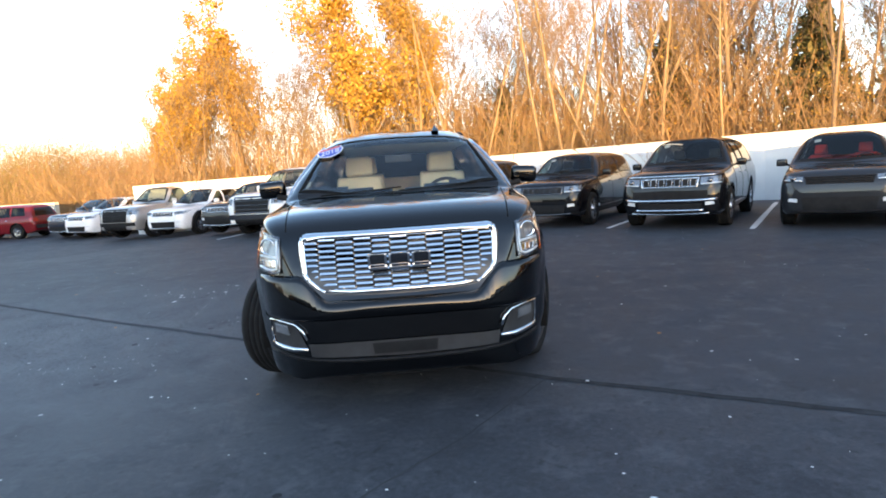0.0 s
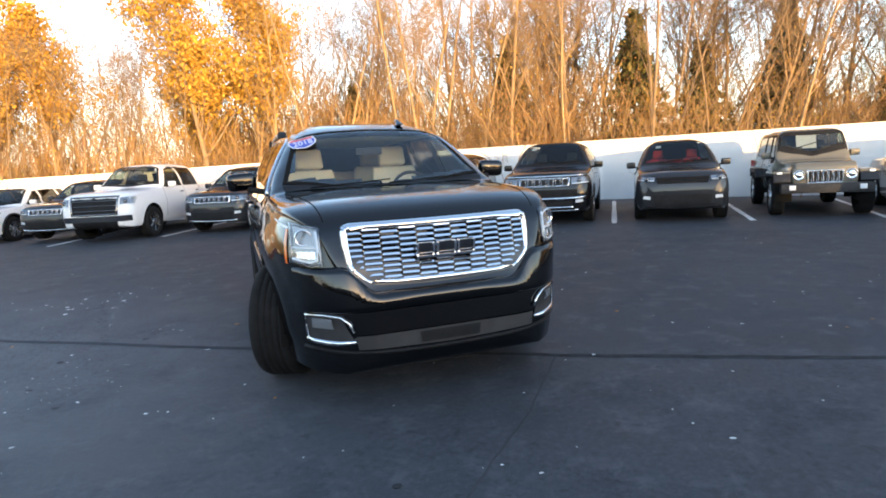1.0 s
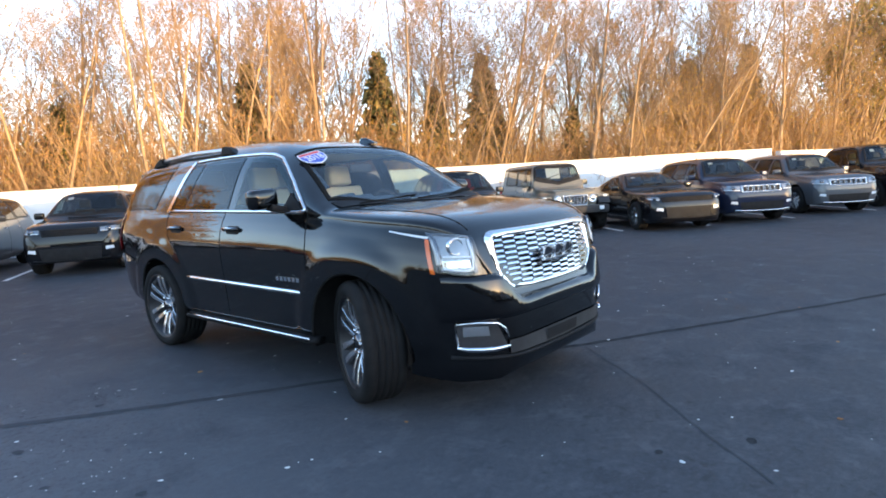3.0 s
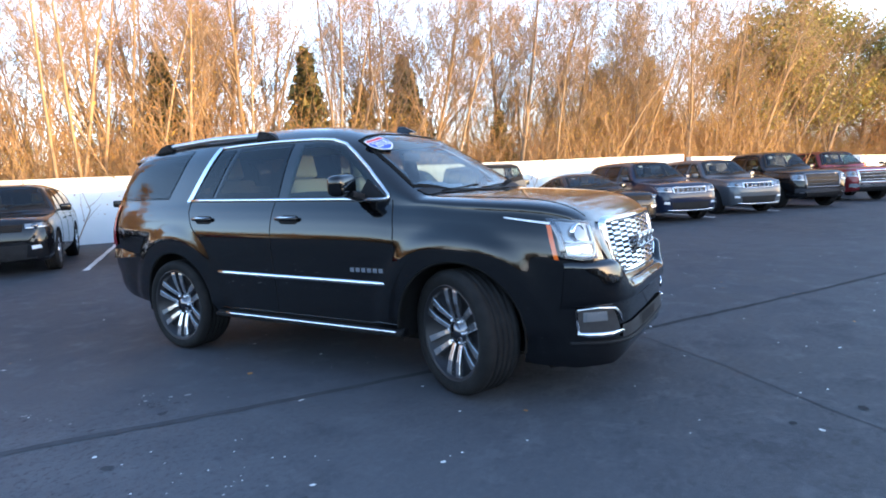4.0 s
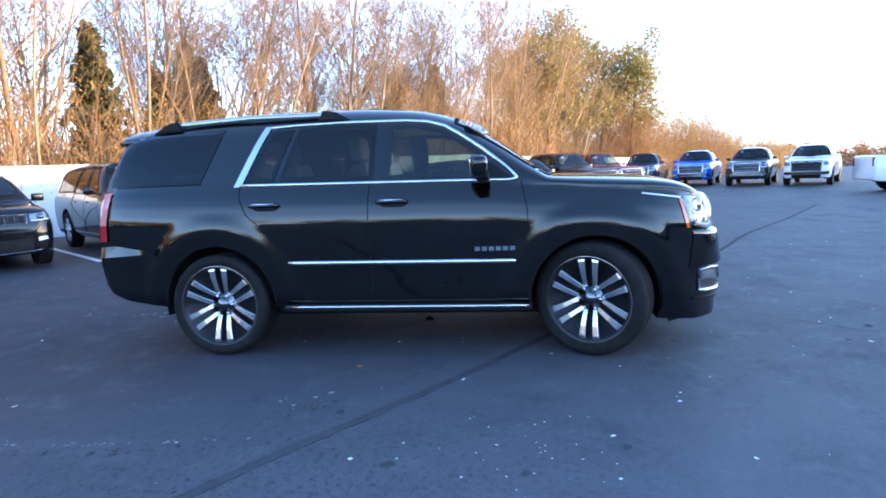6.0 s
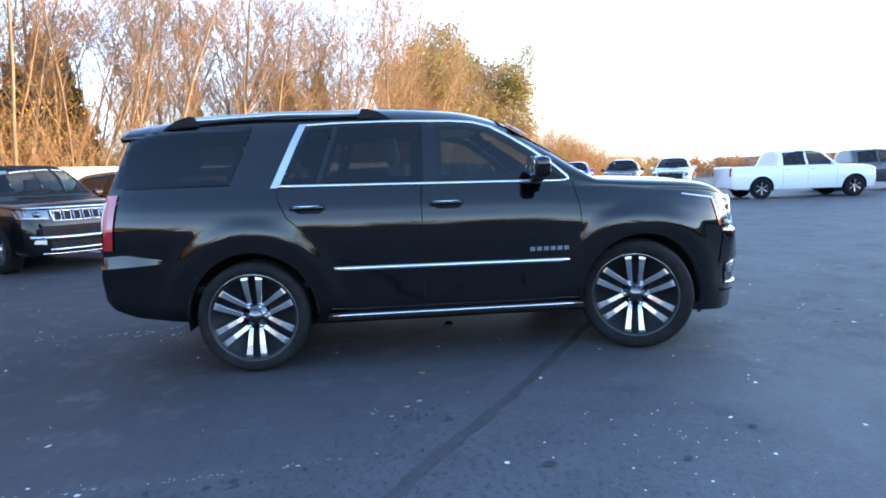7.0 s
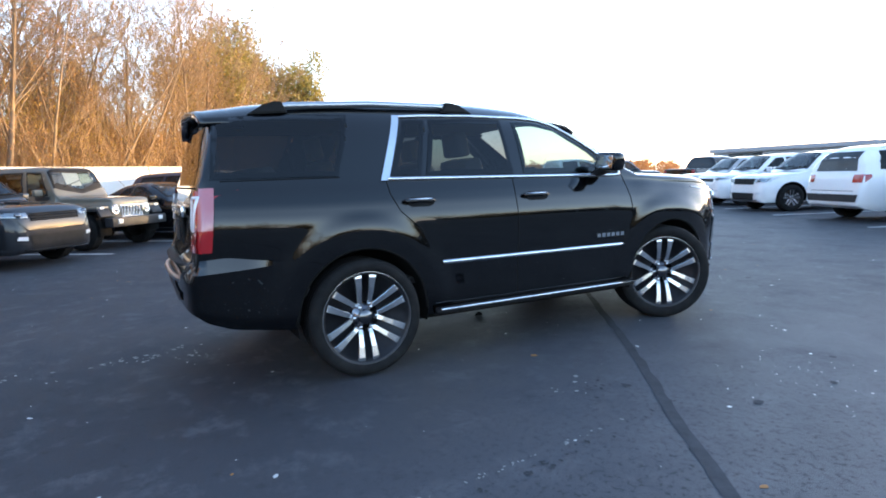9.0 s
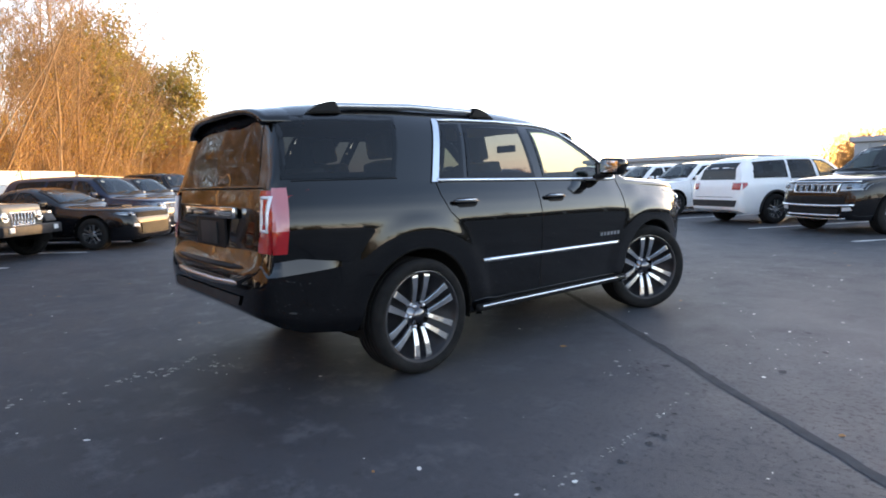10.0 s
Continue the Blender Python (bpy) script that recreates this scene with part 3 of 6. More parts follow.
def seat(car, x, y, z, material, w=0.50, name="seat"):
    """A front seat: cushion, back and head rest in one."""
    bm = bmesh.new()
    def block(size, at, rx, taper=1.0):
        vs = bmesh.ops.create_cube(bm, size=1)["verts"]
        for v in vs:
            if v.co.z > 0:
                v.co.x *= taper
        bmesh.ops.transform(bm, matrix=pose(*at, rx) @ Matrix.Diagonal((*size, 1)), verts=vs)
    block((w, 0.5, 0.16), (x, y, z), 6)
    block((w, 0.15, 0.62), (x, y + 0.33, z + 0.32), -14, 0.82)
    block((w * 0.52, 0.11, 0.20), (x, y + 0.44, z + 0.74), -10, 0.9)
    return part(name, bm_mesh("seat", bm, material, bevel=0.035, segs=3), car)


def window_ring(sh, sign, poly, material, width=0.03, depth=0.008, off=0.003):
    pl = sh.on_side(sign, off)
    out = []
    for a, b in zip(poly, poly[1:] + poly[:1]):
        for k in range(4):
            t = k / 4
            out.append((a[0] * (1 - t) + b[0] * t, a[1] * (1 - t) + b[1] * t))
    return ring_plate("window_frame", out, width, material, depth, pl)


def liner(car, y, z, r, xi, xo):
    """The dark wheel housing behind an arch."""
    for s in (-1, 1):
        verts, faces, n = [], [], 22
        for k in range(n + 1):
            a = radians(-12 + 204 * k / n)
            for x in (xi, xo):
                verts.append((s * x, y + r * math.cos(a), z + r * math.sin(a)))
        for k in range(n):
            faces.append((2 * k, 2 * k + 1, 2 * k + 3, 2 * k + 2))
        c = len(verts)
        verts.append((s * xi, y, z))
        for k in range(n):
            faces.append((c, 2 * k, 2 * k + 2))
        part("wheel_housing", mesh_of("wheel_housing", verts, faces, UNDER), car)


def car_rows(kind, nose, tail, W, H, hood, belt, cowl, ws_top, roof_end, zb):
    rows = [
        (nose, 0.66 * W, hood * 0.58, hood * 0.62, zb + 0.12, 3, 0),
        (nose + 0.03, 0.78 * W, hood * 0.66, hood * 0.76, zb + 0.06, 3, 0),
        (nose + 0.09, 0.86 * W, hood * 0.76, hood * 0.88, zb + 0.02, 3, 0),
        (nose + 0.20, 0.935 * W, hood * 0.83, hood * 0.945, zb, 3, 0),
        (nose + 0.45, 0.98 * W, hood * 0.88, hood * 0.975, zb, 3, 0),
        (cowl - 0.45, W, belt - 0.07, hood * 1.0, zb, 3, 0),
        (cowl, W, belt - 0.02, hood + 0.035, zb, 3.4, 0.1),
        (cowl + 0.12, W, belt, hood + 0.13, zb, 4, 0.2),
        (ws_top, W, belt, H - 0.05, zb, 5, 0.36),
        ((ws_top * 2 + roof_end) / 3, W, belt, H, zb, 5, 0.38),
    ]
    if kind == "boxy":
        return [
            (nose, 0.60 * W, hood - 0.16, hood - 0.10, zb + 0.22, 7, 0), (nose + 0.03, 0.63 * W, hood - 0.10, hood - 0.03, zb + 0.2, 7, 0), (nose + 0.15, 0.66 * W, hood - 0.09, hood, zb + 0.12, 7, 0),
            (cowl - 0.03, 0.78 * W, hood - 0.08, hood + 0.05, zb, 7, 0), (cowl + 0.02, 0.84 * W, belt, hood + 0.10, zb, 8, 0.05), (ws_top, 0.84 * W, belt, H - 0.03, zb, 9, 0.14),
            (ws_top + 0.5, 0.84 * W, belt, H, zb, 9, 0.15), (tail - 0.08, 0.84 * W, belt, H - 0.01, zb, 9, 0.15), (tail - 0.02, 0.83 * W, belt, H - 0.05, zb + 0.02, 9, 0.15), (tail, 0.82 * W, belt - 0.02, H - 0.12, zb + 0.05, 8, 0.15),
        ]
    if kind == "pickup":
        rows += [
            (roof_end, 0.995 * W, belt, H - 0.03, zb, 5.5, 0.38),
            (roof_end + 0.05, 0.995 * W, belt, H - 0.09, zb, 5.5, 0.38),
            (roof_end + 0.13, 0.995 * W, belt - 0.01, belt + 0.22, zb, 5.5, 0.3),
            (roof_end + 0.16, 0.995 * W, belt - 0.02, belt + 0.05, zb, 6, 0.05),
            (tail - 0.10, 0.99 * W, belt - 0.02, belt + 0.05, zb + 0.05, 6, 0.05),
            (tail - 0.03, 0.96 * W, belt - 0.03, belt + 0.04, zb + 0.08, 6, 0.05),
            (tail, 0.93 * W, belt - 0.06, belt, zb + 0.1, 6, 0.05),
        ]
    elif kind == "coupe":
        rows += [
            (roof_end, 0.995 * W, belt + 0.03, H - 0.04, zb, 4.5, 0.42),
            (roof_end + 0.7, W, belt + 0.06, belt + 0.16, zb, 4, 0.2),
            (tail - 0.25, 0.96 * W, belt + 0.04, belt + 0.12, zb + 0.05, 4, 0.1),
            (tail - 0.06, 0.90 * W, belt - 0.05, belt + 0.08, zb + 0.1, 4, 0),
            (tail, 0.75 * W, belt - 0.2, belt - 0.1, zb + 0.15, 3, 0),
        ]
    else:
        rows += [
            (roof_end, 0.985 * W, belt + 0.03, H - 0.05, zb, 5, 0.38),
            (tail - 0.20, 0.965 * W, belt + 0.02, belt + 0.34, zb + 0.04, 5, 0.3),
            (tail - 0.11, 0.94 * W, belt - 0.02, belt + 0.05, zb + 0.08, 4, 0.1),
            (tail - 0.05, 0.90 * W, belt - 0.24, belt - 0.12, zb + 0.1, 4, 0),
            (tail - 0.01, 0.84 * W, 0.70, 0.78, zb + 0.14, 3, 0),
            (tail, 0.7 * W, 0.62, 0.68, zb + 0.18, 3, 0),
        ]
    return rows


def make_car(name, label, category, kind, body, L=4.85, W=0.96, H=1.78, hood=1.12, belt=1.12, wb=2.92, fo=0.92, r=0.385, zb=0.27,
             grille="slots", trim=None, wheels=None, seats=None, cladding=None, rack=False, spokes=5, hood_scoop=False, lower=None, bars=False, roof_back=0.32):
    """A parked car with its nose along -y and its wheelbase centred, as an Empty with parts."""
    car = tagged(new(name), label, category, "parked cars")
    trim, wheels, seats = trim or CHROME, wheels or ALLOY, seats or BLACK_LEATHER
    nose, tail = -wb / 2 - fo, L - wb / 2 - fo
    if kind == "pickup":
        cowl, ws_top, roof_end = -wb / 2 + 0.62, -wb / 2 + 1.22, 1.04
    elif kind == "boxy":
        cowl, ws_top, roof_end = -wb / 2 + 0.72, -wb / 2 + 1.05, tail - 0.1
    elif kind == "coupe":
        cowl, ws_top, roof_end = -wb / 2 + 0.72, -wb / 2 + 1.5, 0.75
    else:
        cowl, ws_top, roof_end = -wb / 2 + 0.45, -wb / 2 + 1.15, tail - roof_back
    sh = Shell(car_rows(kind, nose, tail, W, H, hood, belt, cowl, ws_top, roof_end, zb), SIDE)
    ra = r + 0.075
    arches = [(-wb / 2, r + 0.01, ra), (wb / 2, r + 0.01, ra)]
    # panes: front door, rear door, quarter
    zt = lambda y: sh.section(y)[2] - (0.115 if kind != "coupe" else 0.10)
    z0 = belt + 0.035
    if kind == "pickup":
        spans = [(cowl + 0.16, ws_top + 0.08, -0.02, 0.0), (0.09, 0.09, roof_end - 0.06, roof_end - 0.11)]
    elif kind == "coupe":
        spans = [(cowl + 0.22, ws_top + 0.1, 0.42, 0.36), (0.5, 0.44, 0.98, 0.62)]
    else:
        spans = [(cowl + 0.22, ws_top + 0.1, 0.02, 0.06), (0.12, 0.15, 0.98, 0.92), (1.06, 1.0, tail - 0.48, tail - 0.60)]
    polys = []
    for a0, a1, b0, b1 in spans:
        zb0 = z0 + (0.03 if a0 > 0.9 else 0)
        polys.append([(a0, zb0), (b0, zb0), (b1, zt(b1)), ((a1 + b1) / 2, zt((a1 + b1) / 2)), (a1, zt(a1)), ((a0 + a1) / 2 + 0.02, z0 * 0.45 + zt(a1) * 0.55)])
    wx0, wx1 = (W * 0.80, W * 0.60) if kind != "boxy" else (W * 0.70, W * 0.64)
    ws = [(0, cowl + 0.06), (wx0, cowl + 0.13), (wx1, ws_top - 0.06), (0, ws_top - 0.07)]
    holes_top = [[(-0.2, ws[0][1] + 0.02), (0, ws[0][1] + 0.02), (wx0 - 0.03, ws[1][1] + 0.02), (wx1 - 0.03, ws[2][1] - 0.02), (0, ws[3][1] - 0.02), (-0.2, ws[3][1] - 0.02)]]
    if kind == "pickup":
        holes_top.append([(-0.2, roof_end + 0.25), (W * 0.84, roof_end + 0.25), (W * 0.84, tail - 0.1), (-0.2, tail - 0.1)])
    part("body", sh.mesh("body", body, arches, polys, holes_top, 0.055, 12, 10), car)
    for s in (-1, 1):
        for i, poly in enumerate(polys):
            a, b, c, d, e, f = poly
            g = PRIVACY if i else TINT
            fr = part("window_frame", window_ring(sh, s, poly, PLASTIC), car)
            part("pane", patch("pane", ([a, b], [b, c], [e, d, c], [a, f, e]), lambda y, z: sh.on_side(s, 0.002)(y, z), g, 10, 6), fr)
    pw = sh.on_top(0.004)
    fr = part("windscreen", patch("windscreen", ([(-wx0, ws[1][1]), (0, ws[0][1]), (wx0, ws[1][1])], [(wx0, ws[1][1]), (wx1, ws[2][1])], [(-wx1, ws[2][1]), (0, ws[3][1]), (wx1, ws[2][1])], [(-wx0, ws[1][1]), (-wx1, ws[2][1])]), pw, SCREEN, 16, 8), car)
    out = [(-wx0 - 0.03, ws[1][1] - 0.03), (0, ws[0][1] - 0.04), (wx0 + 0.03, ws[1][1] - 0.03), (wx1 + 0.03, ws[2][1] + 0.03), (0, ws[3][1] + 0.03), (-wx1 - 0.03, ws[2][1] + 0.03)]
    dense = []
    for a, b in zip(out, out[1:] + out[:1]):
        dense += [(a[0] + (b[0] - a[0]) * k / 6, a[1] + (b[1] - a[1]) * k / 6) for k in range(6)]
    part("screen_seal", ring_plate("screen_seal", dense, 0.06, PLASTIC, 0.006, pw), fr)
    wide = kind == "boxy"
    sx0, sx1, sy0, sy1 = (-0.30, 0.10, ws[0][1] + 0.06, ws[0][1] + 0.20) if wide else (-wx1 * 0.82, -wx1 * 0.62, ws[3][1] - 0.16, ws[3][1] - 0.09)
    part("window_sheet", patch("window_sheet", ([(sx0, sy0), (sx1, sy0)], [(sx1, sy0), (sx1, sy1)], [(sx0, sy1), (sx1, sy1)], [(sx0, sy0), (sx0, sy1)]), lambda x, y: (x, y, sh.top_z(x, y) - 0.012), SHEET, 4, 3), fr, "white paper sheet behind the windscreen")
    for x0 in (-0.42, 0.12):
        part("wiper", tube("wiper", [(x0 + k * 0.11, cowl + 0.10 + 0.012 * k, sh.top_z(x0 + k * 0.11, cowl + 0.10 + 0.012 * k) + 0.02) for k in range(6)], 0.009, PLASTIC, 5), car)
    # cabin
    zc = belt - 0.42
    part("dashboard", box("dashboard", (W * 1.62, 0.42, 0.30), (0, cowl + 0.38, belt - 0.13), CABIN, 0.05), car)
    part("cabin_floor", box("cabin_floor", (W * 1.6, max(roof_end - cowl - 0.3, 0.8), 0.04), (0, (roof_end + cowl) / 2 + 0.2, zc - 0.2), CABIN, 0.01), car)
    for x in (-0.40, 0.40):
        seat(car, x, cowl + 1.05, zc, seats)
    part("bench", box("bench", (W * 1.4, 0.18, 0.7), (0, cowl + 2.1, zc + 0.25), seats, 0.05, (-14, 0, 0)), car)
    part("steering_wheel", tube("steering_wheel", [(0.40 + 0.18 * math.cos(a), cowl + 0.68 + 0.07 * math.sin(a), belt + 0.03 + 0.17 * math.sin(a)) for a in np.linspace(0, 2 * math.pi, 20, False)], 0.014, CABIN, 6, True), car)
    # nose
    nz = sh.on_nose()
    gw, g1, g0 = (W * 0.52, hood * 0.90, hood * 0.62) if kind != "pickup" else (W * 0.60, hood * 0.90, hood * 0.52)
    if kind == "coupe":
        gw, g1, g0 = W * 0.66, hood * 0.82, hood * 0.62
    if kind == "boxy":
        gw, g1, g0 = W * 0.34, hood - 0.16, hood - 0.44
    elif grille == "slots":
        g1, g0 = hood * 0.86, hood * 0.70
    elif grille == "bar":
        g1, g0 = hood * 0.85, hood * 0.73
    gr = part("grille", patch("grille", ([(-gw, g0), (gw, g0)], [(gw, g0), (gw * 1.06, g1)], [(-gw * 1.06, g1), (gw * 1.06, g1)], [(-gw, g0), (-gw * 1.06, g1)]), lambda x, z: nz(x, z, 0.008), PLASTIC, 14, 5), car)
    ol = [(-gw, g0), (0, g0), (gw, g0), (gw * 1.03, (g0 + g1) / 2), (gw * 1.06, g1), (0, g1), (-gw * 1.06, g1), (-gw * 1.03, (g0 + g1) / 2)]
    dense = []
    for a, b in zip(ol, ol[1:] + ol[:1]):
        dense += [(a[0] + (b[0] - a[0]) * k / 5, a[1] + (b[1] - a[1]) * k / 5) for k in range(5)]
    part("grille_frame", ring_plate("grille_frame", dense, 0.022 if grille != "wide" else 0.05, trim, 0.02, nz), gr)
    if grille == "slots":
        for k in range(7):
            x = (k - 3) * gw * 0.285
            part("slot", ring_plate("slot", [(x - gw * 0.11, g0 + 0.02), (x + gw * 0.11, g0 + 0.02), (x + gw * 0.11, g1 - 0.02), (x - gw * 0.11, g1 - 0.02)], 0.012, trim, 0.02, nz), gr)
    else:
        for k in range(3 if grille == "wide" else 2):
            z = g0 + (g1 - g0) * (k + 1) / (4 if grille == "wide" else 3)
            part("slat", tube("slat", [nz(x, z, 0.012) for x in np.linspace(-gw * 0.97, gw * 0.97, 9)], 0.011, trim if grille == "wide" else PLASTIC, 5), gr)
    if kind == "boxy":
        part("winch_bumper", box("winch_bumper", (1.66, 0.22, 0.20), (0, nose - 0.12, 0.60), GREY_PLASTIC, 0.03), car, "sturdy steel front bumper")
        for s in (-1, 1):
            o = part("headlight", lathe("headlight", [(0.105, 0), (0.105, 0.03), (0.09, 0.035), (0.085, 0.02), (0.05, 0.045), (0.001, 0.05)], CHROME, 24), car, "round headlight")
            o.matrix_local = pose(s * W * 0.50, nose + 0.02, hood - 0.26, 0, 0, -90)
            part("fog_light", box("fog_light", (0.12, 0.03, 0.10), (s * 0.62, nose - 0.24, 0.62), WHITE_LENS, 0.01), car)
            for y in (-wb / 2, wb / 2):
                f = part("fender", box("fender", (W * 0.36, 1.02, 0.07), (s * W * 0.83, y, 2 * r + 0.10), body if y < 0 else GREY_PLASTIC, 0.03), car, "wide flat wheel fender")
                part("fender_lip", box("fender_lip", (0.05, 1.0, 0.06), (s * W * 0.99, y, 2 * r + 0.06), GREY_PLASTIC, 0.015), f)
                for e in (-1, 1):
                    part("fender_end", box("fender_end", (W * 0.34, 0.06, 0.22), (s * W * 0.83, y + e * 0.52, 2 * r), GREY_PLASTIC, 0.02, (e * 28, 0, 0)), f)
            part("turn_signal", box("turn_signal", (0.10, 0.03, 0.05), (s * W * 0.88, -wb / 2 - 0.52, 2 * r + 0.10), WHITE_LENS, 0.01), car)
    for s in (-1, 1) if kind != "boxy" else ():
        x0, x1 = gw * 1.10, W * 0.93
        h1, h0 = hood * 0.87, hood * (0.70 if kind == "pickup" else 0.77 if grille == "bar" else 0.73)
        hl = part("headlight", patch("headlight", ([(s * x0, h0 + 0.01), (s * x1, h0 + 0.03)], [(s * x1, h0 + 0.03), (s * x1, h1)], [(s * x0, h1 - 0.02), (s * x1, h1)], [(s * x0, h0 + 0.01), (s * x0, h1 - 0.02)]), lambda x, z: nz(x, z, 0.006), LAMP_GREY, 10, 4), car, "headlight with a clear lens over dark chrome")
        xm = (x0 * 0.55 + x1 * 0.45)
        o = part("projector", lathe("projector", [(0.055, 0), (0.055, 0.03), (0.045, 0.045), (0.001, 0.055)], DARK_CHROME, 16), hl)
        o.matrix_local = pose(*nz(s * xm, (h0 + h1) / 2, -0.01), 0, 0, -90)
        part("running_light", tube("running_light", [nz(s * (x0 + (x1 - x0) * t), h0 + 0.018 + 0.02 * t, 0.012) for t in np.linspace(0.05, 0.95, 7)], 0.012, WHITE_LENS, 6), hl)
        part("lens", patch("lens", ([(s * x0, h0), (s * x1, h0 + 0.02)], [(s * x1, h0 + 0.02), (s * x1, h1 + 0.01)], [(s * x0, h1 - 0.01), (s * x1, h1 + 0.01)], [(s * x0, h0), (s * x0, h1 - 0.01)]), lambda x, z: nz(x, z, 0.035), LAMP_GLASS, 8, 4), hl)
        part("fog_light", plate("fog_light", [(s * W * 0.66, 0.50), (s * W * 0.82, 0.52), (s * W * 0.80, 0.58), (s * W * 0.66, 0.57)], WHITE_LENS, 0.012, nz), car)
    bz0, bz1 = 0.34, 0.62 if kind == "pickup" else 0.59 if grille == "bar" else 0.55
    if kind != "boxy":
        part("lower_grille", patch("lower_grille", ([(-W * 0.56, bz0), (W * 0.56, bz0)], [(W * 0.56, bz0), (W * 0.6, bz1)], [(-W * 0.6, bz1), (W * 0.6, bz1)], [(-W * 0.56, bz0), (-W * 0.6, bz1)]), lambda x, z: nz(x, z, 0.016), PLASTIC, 14, 4), car)
    if kind == "pickup":
        part("bumper", patch("bumper", ([(-W * 0.90, 0.52), (W * 0.90, 0.52)], [(W * 0.90, 0.52), (W * 0.90, 0.66)], [(-W * 0.90, 0.66), (W * 0.90, 0.66)], [(-W * 0.90, 0.52), (-W * 0.90, 0.66)]), lambda x, z: nz(x, z, 0.03), trim, 16, 4), car)
    elif kind != "boxy":
        part("bumper_trim", tube("bumper_trim", [nz(x, bz0 - 0.02 + 0.05 * (abs(x) / W) ** 2, 0.012) for x in np.linspace(-W * 0.72, W * 0.72, 15)], 0.016, trim, 6), car)
    if bars:
        for z, hw, r0 in ((0.60, 0.86, 0.030), (0.40, 0.62, 0.024)):
            part("bumper_bar", tube("bumper_bar", [nz(x, z + 0.04 * (abs(x) / W) ** 3, 0.025) for x in np.linspace(-W * hw, W * hw, 17)], r0, CHROME, 8), car, "bright chrome bumper bar")
        part("grille_bar", tube("grille_bar", [nz(x, g1 + 0.035, 0.02) for x in np.linspace(-W * 0.86, W * 0.86, 17)], 0.018, CHROME, 6), car, "chrome bar over the grille")
        part("mid_grille", patch("mid_grille", ([(-W * 0.7, 0.64), (W * 0.7, 0.64)], [(W * 0.7, 0.64), (W * 0.7, 0.80)], [(-W * 0.7, 0.80), (W * 0.7, 0.80)], [(-W * 0.7, 0.64), (-W * 0.7, 0.80)]), lambda x, z: nz(x, z, 0.01), PLASTIC, 14, 4), car)
    # sides
    for s in (-1, 1):
        ps = sh.on_side(s)
        for (ay, az, ar) in arches:
            if cladding:
                pts = [(ay + ar * math.cos(a), az + ar * math.sin(a)) for a in np.linspace(radians(-8), radians(188), 20)]
                part("arch_trim", tube("arch_trim", [ps(y, z, -0.006) for y, z in pts], 0.034, cladding, 6), car)
        if cladding:
            part("sill_trim", tube("sill_trim", [ps(y, zb + 0.09, -0.01) for y in np.linspace(-wb / 2 + ra, wb / 2 - ra, 12)], 0.06, cladding, 6, squash=(0.5, 1.3)), car)
        doors = (spans[0][0] - 0.06, spans[0][2] + 0.05, spans[1][2] + 0.02)
        for y in doors:
            part("door_seam", tube("door_seam", [ps(y + (0.14 * max(0, 0.75 - z) if y == doors[2] else 0), z, -0.001) for z in np.linspace(zb + 0.14, belt + 0.02, 10)], 0.005, UNDER, 4), car)
        for y in doors[1:]:
            part("door_handle", tube("door_handle", [ps(y - 0.10 - k * 0.045, belt - 0.13, 0.004 + 0.02 * math.sin(math.pi * k / 4)) for k in range(5)], 0.014, trim if kind != "coupe" else body, 6), car)
        ym = cowl + 0.34
        mirror = part("mirror", box("mirror", (0.20, 0.11, 0.15), (s * (sh.side_x(ym, belt) + 0.15), ym, belt + 0.10), body, 0.04, (0, 0, s * 12), segs=3), car)
        part("mirror_arm", tube("mirror_arm", [ps(ym, belt + 0.03, -0.02), ps(ym, belt + 0.06, 0.1)], 0.022, PLASTIC, 6), mirror)
        # tail lights
        tl = sh.on_tail()
        x1 = W * 0.90
        tz0, tz1 = (belt - 0.34, belt - 0.02) if kind == "pickup" else (belt - 0.22, belt - 0.04)
        x0 = W * (0.76 if kind == "pickup" else 0.64)
        part("tail_light", patch("tail_light", ([(s * x0, tz0), (s * x1, tz0)], [(s * x1, tz0), (s * x1, tz1)], [(s * x0, tz1), (s * x1, tz1)], [(s * x0, tz0), (s * x0, tz1)]), lambda x, z: tl(x, z, 0.008), RED_LENS, 8, 4), car, "red lens")
        if kind == "suv":
            part("tail_light_side", patch("tail_light_side", ([(tail - 0.26, tz1 - 0.06), (tail - 0.10, tz0)], [(tail - 0.10, tz0), (tail - 0.13, tz1)], [(tail - 0.26, tz1), (tail - 0.13, tz1)], [(tail - 0.26, tz1 - 0.06), (tail - 0.26, tz1)]), lambda y, z: ps(y, z, 0.006), RED_LENS, 6, 4), car, "red lens")
    if kind == "suv":
        tl = sh.on_tail()
        part("rear_window", patch("rear_window", ([(-W * 0.68, belt + 0.04), (W * 0.68, belt + 0.04)], [(W * 0.68, belt + 0.04), (W * 0.56, H - 0.17)], [(-W * 0.56, H - 0.17), (W * 0.56, H - 0.17)], [(-W * 0.68, belt + 0.04), (-W * 0.56, H - 0.17)]), lambda x, z: tl(x, z, 0.006), PRIVACY, 12, 8), car)
        part("tailgate_seam", tube("tailgate_seam", [tl(x, 0.72, 0.002) for x in np.linspace(-W * 0.7, W * 0.7, 12)], 0.006, UNDER, 4), car)
        part("rear_bumper", patch("rear_bumper", ([(-W * 0.8, zb + 0.2), (W * 0.8, zb + 0.2)], [(W * 0.8, zb + 0.2), (W * 0.86, 0.64)], [(-W * 0.86, 0.64), (W * 0.86, 0.64)], [(-W * 0.8, zb + 0.2), (-W * 0.86, 0.64)]), lambda x, z: tl(x, z, 0.012), lower or GREY_PLASTIC, 14, 5), car)
